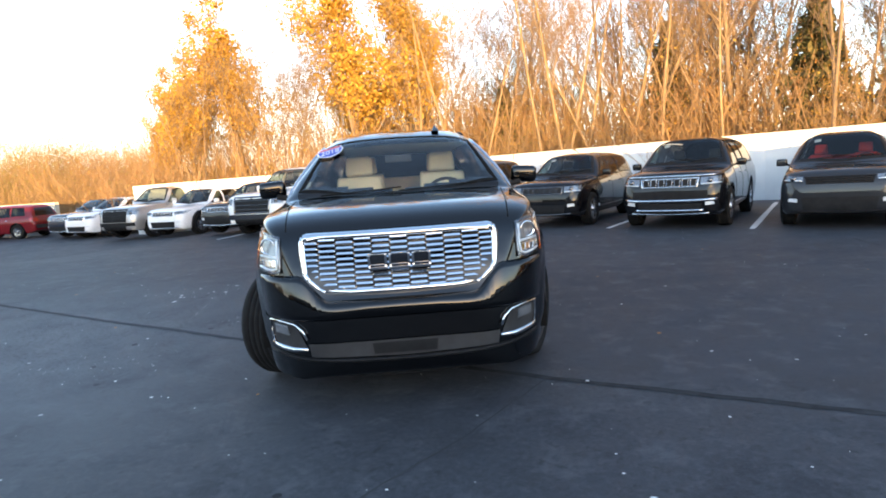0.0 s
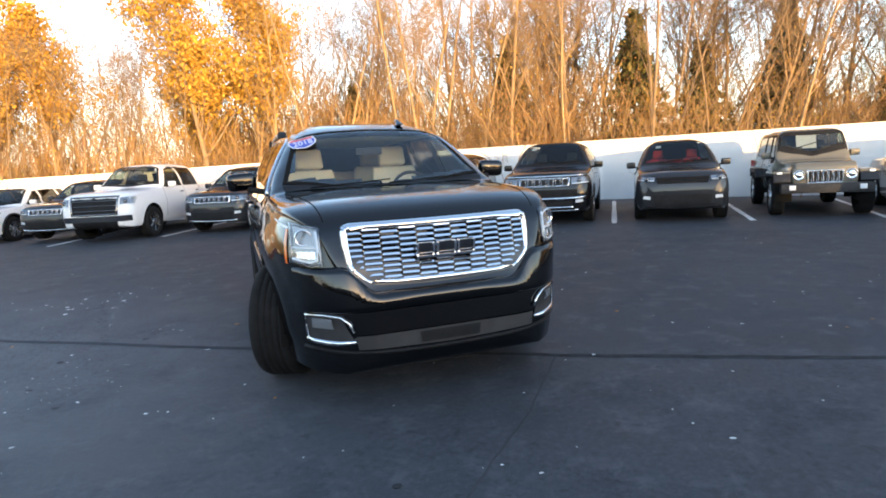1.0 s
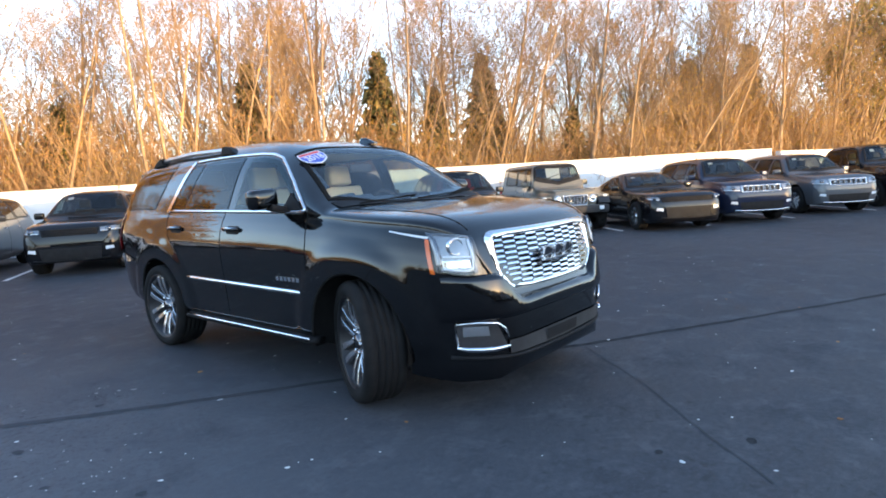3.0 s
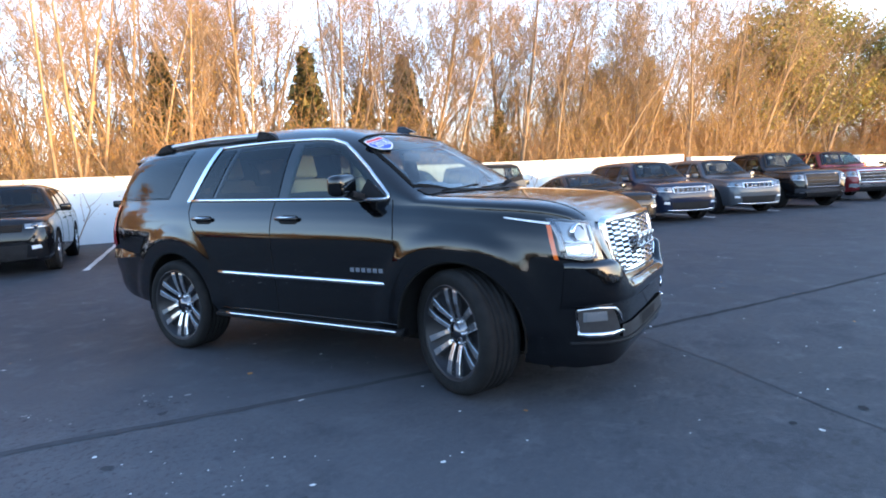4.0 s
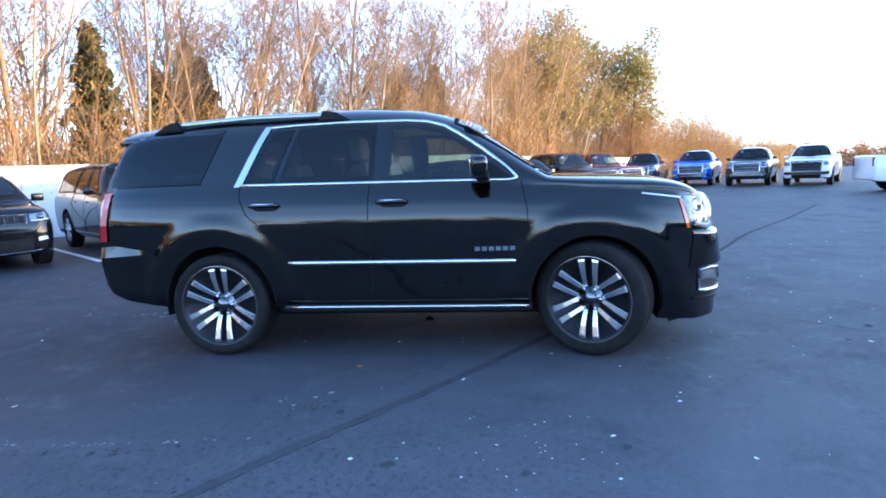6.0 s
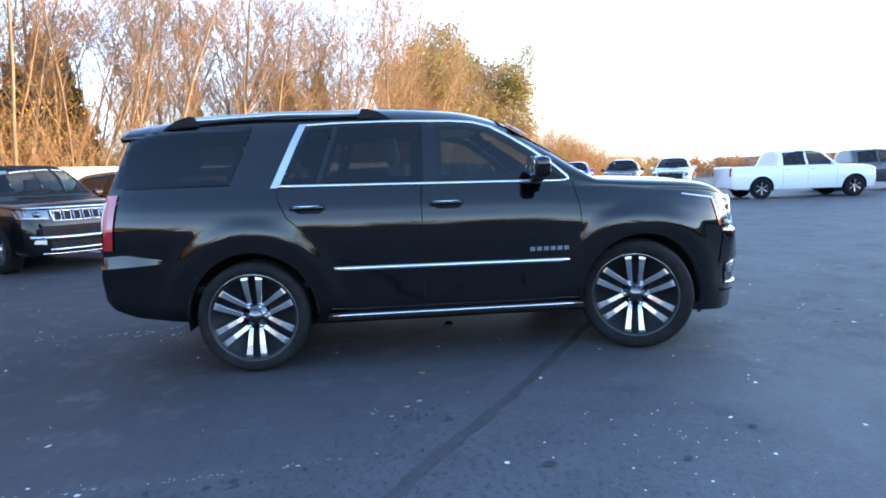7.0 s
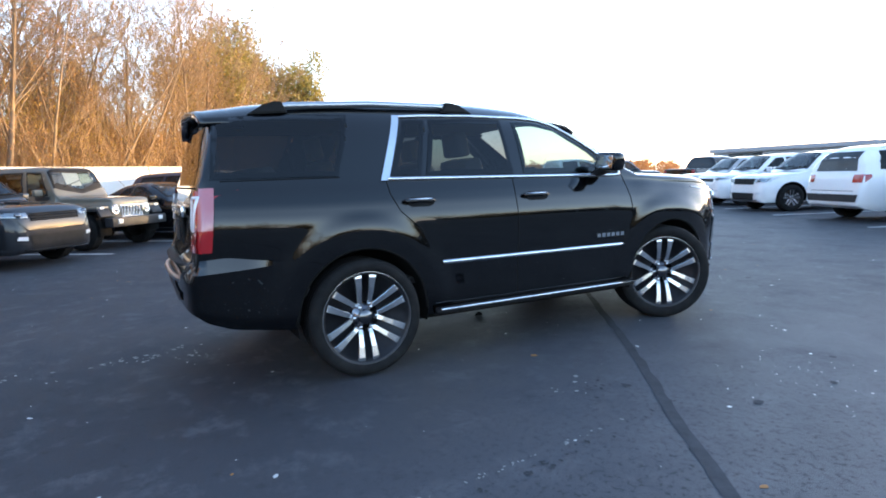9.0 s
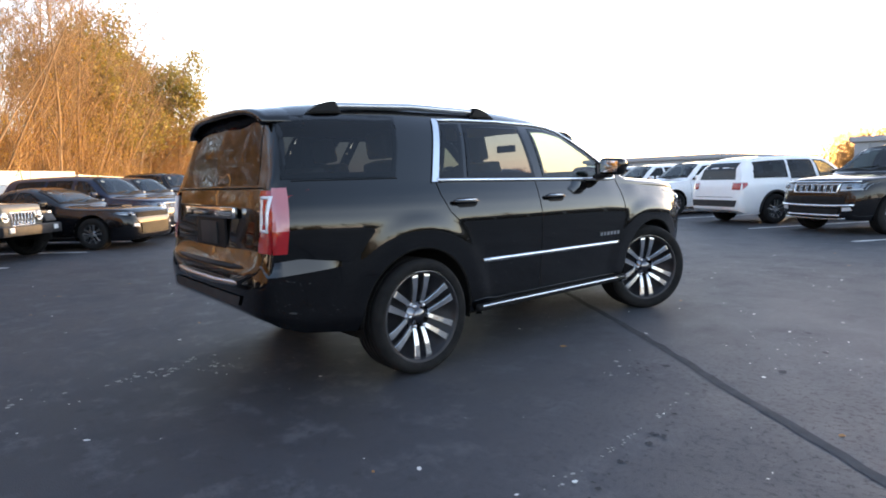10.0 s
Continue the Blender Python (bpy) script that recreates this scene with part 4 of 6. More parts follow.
    if kind == "pickup":
        part("bed_floor", box("bed_floor", (W * 1.75, tail - roof_end - 0.3, 0.04), (0, (tail + roof_end) / 2, belt - 0.5), PLASTIC, 0.01), car)
        part("rear_window", box("rear_window", (W * 1.1, 0.012, 0.34), (0, roof_end + 0.10, belt + 0.28), PRIVACY, 0.002, (12, 0, 0)), car)
    if rack:
        for s in (-1, 1):
            part("roof_rail", tube("roof_rail", [(s * W * 0.60, y, sh.top_z(W * 0.60, y) + h) for y, h in ((ws_top + 0.35, 0.0), (ws_top + 0.5, 0.055), ((ws_top + roof_end) / 2, 0.06), (roof_end - 0.25, 0.055), (roof_end - 0.1, 0.0))], 0.016, trim, 6), car)
    if hood_scoop:
        yb = (nose + cowl) / 2
        part("hood_scoop", box("hood_scoop", (0.42, 0.34, 0.05), (0, yb, sh.top_z(0, yb) + 0.005), PLASTIC, 0.02, (3, 0, 0)), car)
    for x in (-1, 1):
        for i, y in enumerate((-wb / 2, wb / 2)):
            wheel(car, x * (W - 0.13), y, r, r * 0.64, 0.25, 0, spokes, wheels, spokes < 6)
    for ay, az, ar in arches:
        liner(car, ay, az, ar + 0.01, W * 0.62, W * 0.955)
    return car


# ---- the black SUV in the middle of the lot ----
def pts_between(pts, k):
    out = []
    for a, b in zip(pts, pts[1:] + pts[:1]):
        out += [(a[0] + (b[0] - a[0]) * i / k, a[1] + (b[1] - a[1]) * i / k) for i in range(k)]
    return out


def big_suv():
    car = tagged(new("large_suv"), "glossy black full-size SUV with chrome grille standing on the asphalt", "SUV")
    nose = [
        (-2.415, 0.46, 0.66, 0.70, 0.34, 3, 0), (-2.40, 0.55, 0.69, 0.735, 0.28, 3, 0), (-2.378, 0.62, 0.72, 0.775, 0.25, 3, 0),
        (-2.345, 0.685, 0.84, 0.92, 0.23, 3.2, 0), (-2.30, 0.745, 0.95, 1.03, 0.23, 3.4, 0), (-2.25, 0.795, 1.07, 1.135, 0.23, 3.4, 0),
        (-2.19, 0.85, 1.13, 1.20, 0.23, 3.4, 0), (-2.11, 0.905, 1.17, 1.245, 0.24, 3.4, 0), (-2.0, 0.95, 1.195, 1.28, 0.25, 3.4, 0),
        (-1.85, 0.985, 1.212, 1.303, 0.265, 3.4, 0), (-1.65, 1.007, 1.225, 1.318, 0.285, 3.4, 0),
    ]
    cabin = [
        (-1.40, 1.015, 1.242, 1.333, 0.30, 3.4, 0.05), (-1.12, 1.018, 1.265, 1.348, 0.33, 3.6, 0.1), (-1.02, 1.018, 1.265, 1.41, 0.34, 4, 0.2),
        (-0.70, 1.018, 1.29, 1.635, 0.35, 4.6, 0.34), (-0.36, 1.018, 1.30, 1.83, 0.35, 5, 0.40), (0.0, 1.018, 1.305, 1.912, 0.35, 5, 0.40),
        (0.6, 1.018, 1.31, 1.947, 0.35, 5, 0.40), (1.3, 1.018, 1.32, 1.943, 0.36, 5, 0.40), (1.9, 1.01, 1.325, 1.912, 0.38, 5, 0.40),
    ]
    tail = [
        (2.28, 0.99, 1.33, 1.868, 0.42, 5, 0.38), (2.40, 0.975, 1.33, 1.815, 0.44, 5, 0.36), (2.455, 0.965, 1.32, 1.66, 0.46, 5, 0.34),
        (2.51, 0.955, 1.30, 1.42, 0.48, 5, 0.2), (2.55, 0.945, 1.22, 1.30, 0.50, 5, 0.1), (2.575, 0.93, 0.98, 1.02, 0.52, 5, 0),
        (2.605, 0.91, 0.84, 0.88, 0.54, 4, 0), (2.635, 0.84, 0.80, 0.84, 0.56, 4, 0), (2.66, 0.62, 0.72, 0.76, 0.59, 3, 0),
    ]
    side = [(0, 0.945), (0.08, 0.965), (0.25, 0.974), (0.45, 0.989), (0.62, 1.0), (0.70, 1.003), (0.76, 1.0), (0.86, 0.979), (0.94, 0.952), (1, 0.925)]
    sh = Shell(nose + cabin + tail, side)
    r_front, r_rear, rim, tw = 0.422, 0.406, 0.322, 0.285
    fy, ry = -1.42, 1.522
    arches = [(fy, 0.43, 0.478), (ry, 0.42, 0.472)]
    # door glass outlines: front door, rear door, fixed rear-door pane, quarter pane
    front = [(-0.80, 1.345), (0.13, 1.355), (0.11, 1.765), (-0.10, 1.765), (-0.30, 1.725), (-0.58, 1.545)]
    rear = [(0.23, 1.355), (0.99, 1.365), (0.86, 1.775), (0.54, 1.785), (0.22, 1.78), (0.225, 1.57)]
    fixed = [(1.03, 1.365), (1.27, 1.37), (1.08, 1.765), (0.99, 1.77), (0.90, 1.772), (0.965, 1.57)]
    quarter = [(1.65, 1.375), (2.46, 1.375), (2.395, 1.77), (1.95, 1.80), (1.50, 1.80), (1.565, 1.58)]
    polys = [front, rear, fixed, quarter]
    wx0, wx1 = 0.80, 0.63
    ws = [(0, -1.13), (wx0, -0.99), (wx1, -0.40), (0, -0.36)]
    hole = [[(-0.2, -1.09), (0, -1.09), (wx0 - 0.05, -0.96), (wx1 - 0.04, -0.44), (0, -0.40), (-0.2, -0.40)]]
    inner = [[(y + (0.02 if i in (0, 5) else -0.02 if i in (1, 2) else 0), z + (0.02 if i < 2 else -0.02)) for i, (y, z) in enumerate(p)] for p in polys]
    part("body", sh.mesh("body", BLACK_PAINT, arches, inner, hole, 0.03, 36, 18, 0.020), car)
    pw = sh.on_top(0.004)
    scr = part("windscreen", patch("windscreen", ([(-wx0, ws[1][1]), (-0.4, -1.10), (0, ws[0][1]), (0.4, -1.10), (wx0, ws[1][1])], [(wx0, ws[1][1]), (wx1, ws[2][1])], [(-wx1, ws[2][1]), (0, ws[3][1]), (wx1, ws[2][1])], [(-wx0, ws[1][1]), (-wx1, ws[2][1])]), pw, CLEAR, 24, 12), car, "clear windscreen reflecting the sky")
    scr.visible_shadow = False
    out = pts_between([(-wx0 - 0.02, -1.005), (-0.4, -1.13), (0, -1.155), (0.4, -1.13), (wx0 + 0.02, -1.005), (wx1 + 0.02, -0.385), (0, -0.335), (-wx1 - 0.02, -0.385)], 6)
    part("screen_seal", ring_plate("screen_seal", out, 0.04, UNDER, 0.005, pw), scr)
    for s in (-1, 1):
        ps = sh.on_side(s)
        for i, poly in enumerate(polys):
            a, b, c, d, e, f = poly
            ring = part("window_frame", window_ring(sh, s, poly, BLACK_PAINT, 0.036, 0.0015), car)
            part("pane", patch("pane", ([a, b], [b, c], [e, d, c], [a, f, e]), lambda y, z: sh.on_side(s, 0.0055)(y, z), (TINT, PRIVACY, PRIVACY, PRIVACY)[i], 14, 8), ring)
        # bright surround of the door glass
        chain = [(1.30, 1.345), (0.8, 1.338), (0.2, 1.330), (-0.4, 1.322), (-0.80, 1.315), (-0.865, 1.322), (-0.86, 1.345), (-0.78, 1.42), (-0.62, 1.548), (-0.45, 1.665), (-0.32, 1.742), (-0.18, 1.782), (0.0, 1.798), (0.5, 1.808), (0.9, 1.803), (1.10, 1.793)]
        dense = []
        for p, q in zip(chain, chain[1:]):
            dense += [(p[0] + (q[0] - p[0]) * k / 4, p[1] + (q[1] - p[1]) * k / 4) for k in range(4)]
        dense.append(chain[-1])
        part("window_trim", tube("window_trim", [ps(y, z, 0.006) for y, z in dense], 0.0135, CHROME, 8), car, "bright chrome strip round the door glass")
        part("pillar_trim", patch("pillar_trim", ([(1.292, 1.335), (1.352, 1.335)], [(1.352, 1.335), (1.150, 1.805)], [(1.095, 1.805), (1.150, 1.805)], [(1.292, 1.335), (1.095, 1.805)]), lambda y, z: ps(y, z, 0.012), CHROME, 3, 16), car, "wide chrome pillar strip")
        # doors
        seams = [
            [(0.255, 0.42), (0.255, 0.9), (0.26, 1.2), (0.25, 1.33)],
            [(-0.93, 0.42), (-0.95, 0.8), (-0.94, 1.1), (-0.90, 1.31)],
            [(0.99, 0.42), (1.0, 0.72), (1.08, 0.98), (1.24, 1.12), (1.30, 1.24), (1.31, 1.335)],
            [(-0.93, 0.42), (0.0, 0.415), (0.99, 0.42)],
            [(1.64, 1.365), (2.40, 1.362)],
        ]
        for k, line in enumerate(seams):
            dd = []
            for p, q in zip(line, line[1:]):
                dd += [(p[0] + (q[0] - p[0]) * i / 6, p[1] + (q[1] - p[1]) * i / 6) for i in range(6)]
            dd.append(line[-1])
            part("door_seam", tube("door_seam", [ps(y, z, -0.001) for y, z in dd], 0.0045, UNDER, 5), car)
        # handles with chrome bows
        for y in (0.075, 1.09):
            cup = part("handle_cup", plate("handle_cup", [(y - 0.075 + 0.05 * math.cos(a) + (0.055 if math.cos(a) > 0 else -0.055) + 0.06, 1.178 + 0.034 * math.sin(a)) for a in np.linspace(0, 2 * math.pi, 20, False)], PLASTIC, 0.004, lambda yy, z, w: ps(yy, z, w)), car)
            part("handle", tube("handle", [ps(y - 0.12 + 0.03 * k, 1.186 + 0.003 * math.sin(math.pi * k / 8), 0.012 + 0.032 * math.sin(math.pi * k / 8) ** 0.6) for k in range(9)], 0.0155, BLACK_PAINT, 8), cup)
            part("handle_strip", tube("handle_strip", [ps(y - 0.11 + 0.0275 * k, 1.196 + 0.003 * math.sin(math.pi * k / 8), 0.020 + 0.033 * math.sin(math.pi * k / 8) ** 0.6) for k in range(9)], 0.0068, CHROME, 6), cup, "chrome strip")
        # side moulding, badge, running board
        part("side_moulding", tube("side_moulding", [ps(y, 0.735 - 0.012 * (0.9 - y) / 1.77, 0.006) for y in np.linspace(-0.87, 0.92, 24)], 0.017, CHROME, 6, squash=(0.5, 1)), car, "thin chrome strip along the doors")
        for k in range(6):
            b = plate("badge_bar", [(-0.845 + 0.052 * k, 0.802), (-0.808 + 0.052 * k, 0.802), (-0.808 + 0.052 * k, 0.832), (-0.845 + 0.052 * k, 0.832)], CHROME, 0.006, lambda y, z, w: ps(y, z, w))
            part("badge_bar", b, car, "small chrome badge bar")
        board = part("running_board", tube("running_board", [(s * 0.965, y, 0.375) for y in np.linspace(-0.96, 0.98, 10)], 0.055, PLASTIC, 8, squash=(1.2, 0.55)), car)
        part("board_strip", tube("board_strip", [(s * 1.028, y, 0.392) for y in np.linspace(-0.94, 0.96, 10)], 0.010, CHROME, 6), board, "chrome strip")
        # mirror
        mr = part("mirror", box("mirror", (0.23, 0.125, 0.15), (s * 1.105, -0.60, 1.425), BLACK_PAINT, 0.055, (0, 4 * s, -8 * s), segs=4), car, "glossy black door mirror")
        part("mirror_foot", box("mirror_foot", (0.16, 0.10, 0.05), (s * 0.99, -0.62, 1.345), PLASTIC, 0.02, (0, -12 * s, 0)), mr)
        part("mirror_glass", box("mirror_glass", (0.16, 0.006, 0.10), (s * 1.103, -0.536, 1.425), CHROME, 0.002, (0, 4 * s, -8 * s)), mr)
        part("mirror_base", plate("mirror_base", [(-0.84, 1.33), (-0.60, 1.335), (-0.66, 1.46)], PLASTIC, 0.02, lambda y, z, w: ps(y, z, w)), mr)
        # roof rail on three feet
        xr = 0.655
        rail = part("roof_rail", tube("roof_rail", [(s * (xr - 0.01 * abs(y - 1.1)), y, sh.top_z(xr, y) + h) for y, h in ((0.56, 0.022), (0.70, 0.036), (1.3, 0.040), (1.9, 0.038), (2.04, 0.026))], [0.014, 0.024, 0.026, 0.024, 0.014], SATIN, 8), car, "bright roof rail on dark feet")
        for y, ly, e in ((0.60, 0.30, 1), (2.02, 0.30, -1)):
            foot = [(y - e * ly * 0.5, -0.01), (y - e * ly * 0.15, 0.048), (y + e * ly * 0.10, 0.066), (y + e * ly * 0.26, 0.066), (y + e * ly * 0.4, -0.01)]
            part("rail_foot", plate("rail_foot", foot, PLASTIC, 0.07, lambda yy, z, w: (s * (xr - 0.035 + w), yy, sh.top_z(xr, yy) + z), 0.01), rail)
        # arch edges and flares
        for ay, az, ar in arches:
            part("arch_lip", tube("arch_lip", [ps(ay + ar * math.cos(a), az + ar * math.sin(a), 0.006) for a in np.linspace(radians(-2), radians(182), 28)], 0.014, UNDER, 8), car)
        # headlight
        nz = sh.on_nose()
        hx0, hx1 = 0.735, 0.885
        hl = part("headlight", patch("headlight", ([(s * hx0, 0.915), (s * 0.80, 0.905), (s * 0.905, 0.935)], [(s * 0.905, 0.935), (s * hx1, 1.172)], [(s * hx0, 1.142), (s * 0.82, 1.157), (s * hx1, 1.172)], [(s * hx0, 0.915), (s * hx0, 1.142)]), lambda x, z: nz(x, z, 0.004), LAMP_GREY, 14, 8), car, "large headlight with clear lens, projector and amber side strip")
        frame_pts = pts_between([(s * hx0, 0.915), (s * 0.80, 0.905), (s * 0.905, 0.935), (s * hx1, 1.172), (s * 0.82, 1.157), (s * hx0, 1.142)], 5)
        part("lamp_frame", ring_plate("lamp_frame", frame_pts, 0.016, DARK_CHROME, 0.016, nz), hl)
        part("lamp_bar", tube("lamp_bar", [nz(s * x, 1.012 + 0.012 * (x - 0.73) / 0.16, 0.014) for x in np.linspace(0.755, 0.88, 6)], 0.008, LAMP_SILVER, 6), hl)
        for k in range(4):
            x0 = 0.765 + 0.030 * k
            part("reflector_facet", plate("reflector_facet", [(s * x0, 0.952), (s * (x0 + 0.029), 0.955), (s * (x0 + 0.030), 0.998), (s * x0, 0.994)], CHROME, 0.010 + 0.006 * (k % 2), nz, 0.004), hl)
        for xx, zz, rr in ((0.815, 1.082, 0.040),):
            o = part("projector", lathe("projector", [(rr * 1.35, 0), (rr * 1.35, 0.022), (rr * 1.18, 0.028), (rr * 1.05, 0.010)], CHROME, 24), hl)
            o.matrix_local = pose(*nz(s * xx, zz, -0.004), 0, 0, -90 + s * 18)
            e = part("projector_lens", lathe("projector_lens", [(rr * 1.06, 0.006), (rr * 0.8, 0.020), (rr * 0.4, 0.028), (0.001, 0.030)], DARK_CHROME, 24), hl)
            e.matrix_local = o.matrix_local
        part("running_light", tube("running_light", [nz(s * x, z, 0.014) for x, z in ((0.755, 1.12), (0.753, 1.0), (0.758, 0.945), (0.79, 0.932), (0.84, 0.94), (0.885, 0.955))], 0.009, WHITE_LENS, 6), hl, "white light guide")
        part("lens", patch("lens", ([(s * hx0, 0.912), (s * 0.80, 0.90), (s * 0.907, 0.93)], [(s * 0.907, 0.93), (s * 0.888, 1.175)], [(s * hx0, 1.145), (s * 0.82, 1.16), (s * 0.888, 1.175)], [(s * hx0, 0.912), (s * hx0, 1.145)]), lambda x, z: nz(x, z, 0.040 - 0.03 * max(0, (abs(x) - 0.82) / 0.1)), LAMP_GLASS, 12, 8), hl)
        part("amber_strip", patch("amber_strip", ([(-2.080, 0.925), (-2.106, 0.92)], [(-2.106, 0.92), (-2.050, 1.13)], [(-2.024, 1.135), (-2.050, 1.13)], [(-2.080, 0.925), (-2.024, 1.135)]), lambda y, z: ps(y, z, 0.007), AMBER, 3, 8), hl, "amber side reflector")
        part("lamp_tip", patch("lamp_tip", ([(-1.76, 1.180), (-2.04, 1.135)], [(-2.04, 1.135), (-2.045, 1.148)], [(-1.76, 1.188), (-2.045, 1.148)], [(-1.76, 1.180), (-1.76, 1.188)]), lambda y, z: ps(y, z, 0.006), LAMP_SILVER, 8, 3), hl)
        # fog lamp in its chrome-edged pocket
        pocket = part("fog_pocket", patch("fog_pocket", ([(s * 0.59, 0.43), (s * 0.835, 0.445)], [(s * 0.835, 0.445), (s * 0.85, 0.60)], [(s * 0.665, 0.598), (s * 0.85, 0.60)], [(s * 0.59, 0.43), (s * 0.665, 0.598)]), lambda x, z: nz(x, z, 0.006), GREY_PLASTIC, 10, 5), car)
        part("fog_chrome", tube("fog_chrome", [nz(s * x, z, 0.016) for x, z in ((0.595, 0.50), (0.62, 0.555), (0.665, 0.595), (0.76, 0.608), (0.848, 0.606), (0.845, 0.53), (0.836, 0.452))], 0.009, CHROME, 6), pocket, "chrome edge")
        part("fog_blade", tube("fog_blade", [nz(s * x, z, 0.02) for x, z in ((0.843, 0.455), (0.80, 0.442), (0.74, 0.436), (0.68, 0.434), (0.59, 0.438))], [0.012, 0.018, 0.019, 0.018, 0.012], CHROME, 8), pocket, "chrome blade")
        part("fog_lamp", plate("fog_lamp", [(s * 0.705, 0.520), (s * 0.815, 0.523), (s * 0.818, 0.585), (s * 0.715, 0.582)], LAMP_GREY, 0.022, nz, 0.006), pocket, "bright fog lamp")
        # tail lamp
        tl = sh.on_tail()
        lamp = part("tail_lamp", patch("tail_lamp", ([(2.485, 0.935), (2.573, 0.935)], [(2.573, 0.935), (2.558, 1.07)], [(2.47, 1.07), (2.558, 1.07)], [(2.485, 0.935), (2.47, 1.07)]), lambda y, z: ps(y, z, 0.012), RED_LENS, 6, 8), car, "tall red tail lamp with a clear centre")
        part("lamp_upper", patch("lamp_upper", ([(2.47, 1.07), (2.558, 1.07)], [(2.558, 1.07), (2.525, 1.325)], [(2.44, 1.325), (2.525, 1.325)], [(2.47, 1.07), (2.44, 1.325)]), lambda y, z: ps(y, z, 0.012), PINK_LENS, 6, 10), lamp, "pale red upper lens")
        part("lamp_inner", patch("lamp_inner", ([(s * 0.80, 0.94), (s * 0.94, 0.94)], [(s * 0.94, 0.94), (s * 0.925, 1.31)], [(s * 0.80, 1.31), (s * 0.925, 1.31)], [(s * 0.80, 0.94), (s * 0.80, 1.31)]), lambda x, z: tl(x, z, 0.010), RED_LENS, 5, 10), lamp)
        part("lamp_guide", ring_plate("lamp_guide", pts_between([(s * 0.82, 1.06), (s * 0.91, 1.06), (s * 0.90, 1.28), (s * 0.82, 1.28)], 4), 0.022, WHITE_LENS, 0.02, tl), lamp, "clear light guide")
        # bumper shelf at the rear corner
        part("bumper_cap", patch("bumper_cap", ([(2.06, 0.835), (2.605, 0.80)], [(2.605, 0.80), (2.605, 0.885)], [(2.06, 0.848), (2.40, 0.905), (2.605, 0.895)], [(2.06, 0.835), (2.06, 0.848)]), lambda y, z: ps(y, z, 0.022 * min(1, max(0, (y - 2.06) / 0.2)) * (0.9 - z) / 0.07 + 0.003), BLACK_PAINT, 12, 4), car)
    # grille
    nz = sh.on_nose()
    go = [(0.62, 1.095), (0.618, 1.0), (0.606, 0.895), (0.588, 0.855), (0.515, 0.782), (0.47, 0.757)]
    go = [(-0.56, 1.155), (0.56, 1.155), (0.592, 1.146), (0.612, 1.126)] + go + [(-x, z) for x, z in reversed(go)] + [(-0.612, 1.126), (-0.592, 1.146)]
    gy = lambda x, z, w=0: (x, -2.378 + 0.07 * (x / 0.62) ** 2 + 0.20 * max(0, z - 0.86) + 0.02 * max(0, 0.86 - z) - w, z)
    grille = part("grille", plate("grille", [(x * 0.97, 0.955 + (z - 0.955) * 0.96) for x, z in pts_between(go, 4)], PLASTIC, 0.008, gy), car, "wide chrome mesh grille")
    part("grille_frame", ring_plate("grille_frame", pts_between(go, 6), 0.048, CHROME, 0.035, gy), grille, "heavy chrome surround")
    slat = box("slat", (0.104, 0.012, 0.019), (0, 0, 0), CHROME, 0.003, (-28, 0, 0), segs=1)
    link = box("link", (0.012, 0.010, 0.018), (0, 0, 0), DARK_CHROME, 0.003)
    for i in range(10):
        for j in range(-5, 6):
            x = j * 0.110
            z = 0.797 + i * 0.0345 + (0.0172 if j % 2 else 0.0)
            if z > 1.118 or abs(x) > 0.56 or (z < 0.88 and abs(x) > 0.43 + (z - 0.755) * 1.0):
                continue
            o = part("slat", slat, grille)
            p = gy(x, z, 0.018)
            o.matrix_local = pose(*p, 0, 0, math.degrees(math.atan(0.14 * x / 0.62**2)))
            o = part("link", link, grille)
            o.matrix_local = pose(*gy(x + 0.055, z + (-0.0086 if j % 2 else 0.0086), 0.012))
    # emblem: three outlined blocks
    for k, x in enumerate((-0.132, 0.0, 0.132)):
        w, c = 0.058 if k != 1 else 0.064, gy(x, 0.965, 0.045)
        e = part("emblem_block", box("emblem_block", (2 * w, 0.024, 0.092), c, DARK_CHROME, 0.006, (11, 0, 0)), grille)
        for dx, dz, sx2, sz2 in ((0, 0.040, 2 * w, 0.015), (0, -0.040, 2 * w, 0.015), (-w + 0.0075, 0, 0.015, 0.084), (w - 0.0075, 0, 0.015, 0.084)):
            part("emblem_edge", box("emblem_edge", (sx2, 0.020, sz2), (c[0] + dx, c[1] - 0.016 + dz * 0.2, c[2] + dz), CHROME, 0.003, (11, 0, 0)), grille, "chrome outline")
    # bumper: centre trim, lower lip, plate recess, lower crease
    part("bumper_trim", patch("bumper_trim", ([(-0.575, 0.385), (0, 0.365), (0.575, 0.385)], [(0.575, 0.385), (0.585, 0.47)], [(-0.585, 0.47), (0, 0.468), (0.585, 0.47)], [(-0.575, 0.385), (-0.585, 0.47)]), lambda x, z: nz(x, z, 0.012), GREY_PLASTIC, 20, 4), car, "dark grey centre trim")
    part("trim_mesh", patch("trim_mesh", ([(-0.19, 0.385), (0.19, 0.385)], [(0.19, 0.385), (0.20, 0.455)], [(-0.20, 0.455), (0.20, 0.455)], [(-0.19, 0.385), (-0.20, 0.455)]), lambda x, z: nz(x, z, 0.018), PLASTIC, 8, 3), car)
    part("bumper_lip", tube("bumper_lip", [nz(x, 0.345 + 0.05 * (abs(x) / 0.86) ** 2, 0.008) for x in np.linspace(-0.86, 0.86, 27)], 0.012, PLASTIC, 6), car)
    # bumper cover with its shelf: the top edge climbs from under the grille to the headlights
    verts, faces = [], []
    xs = np.linspace(-0.90, 0.90, 61)
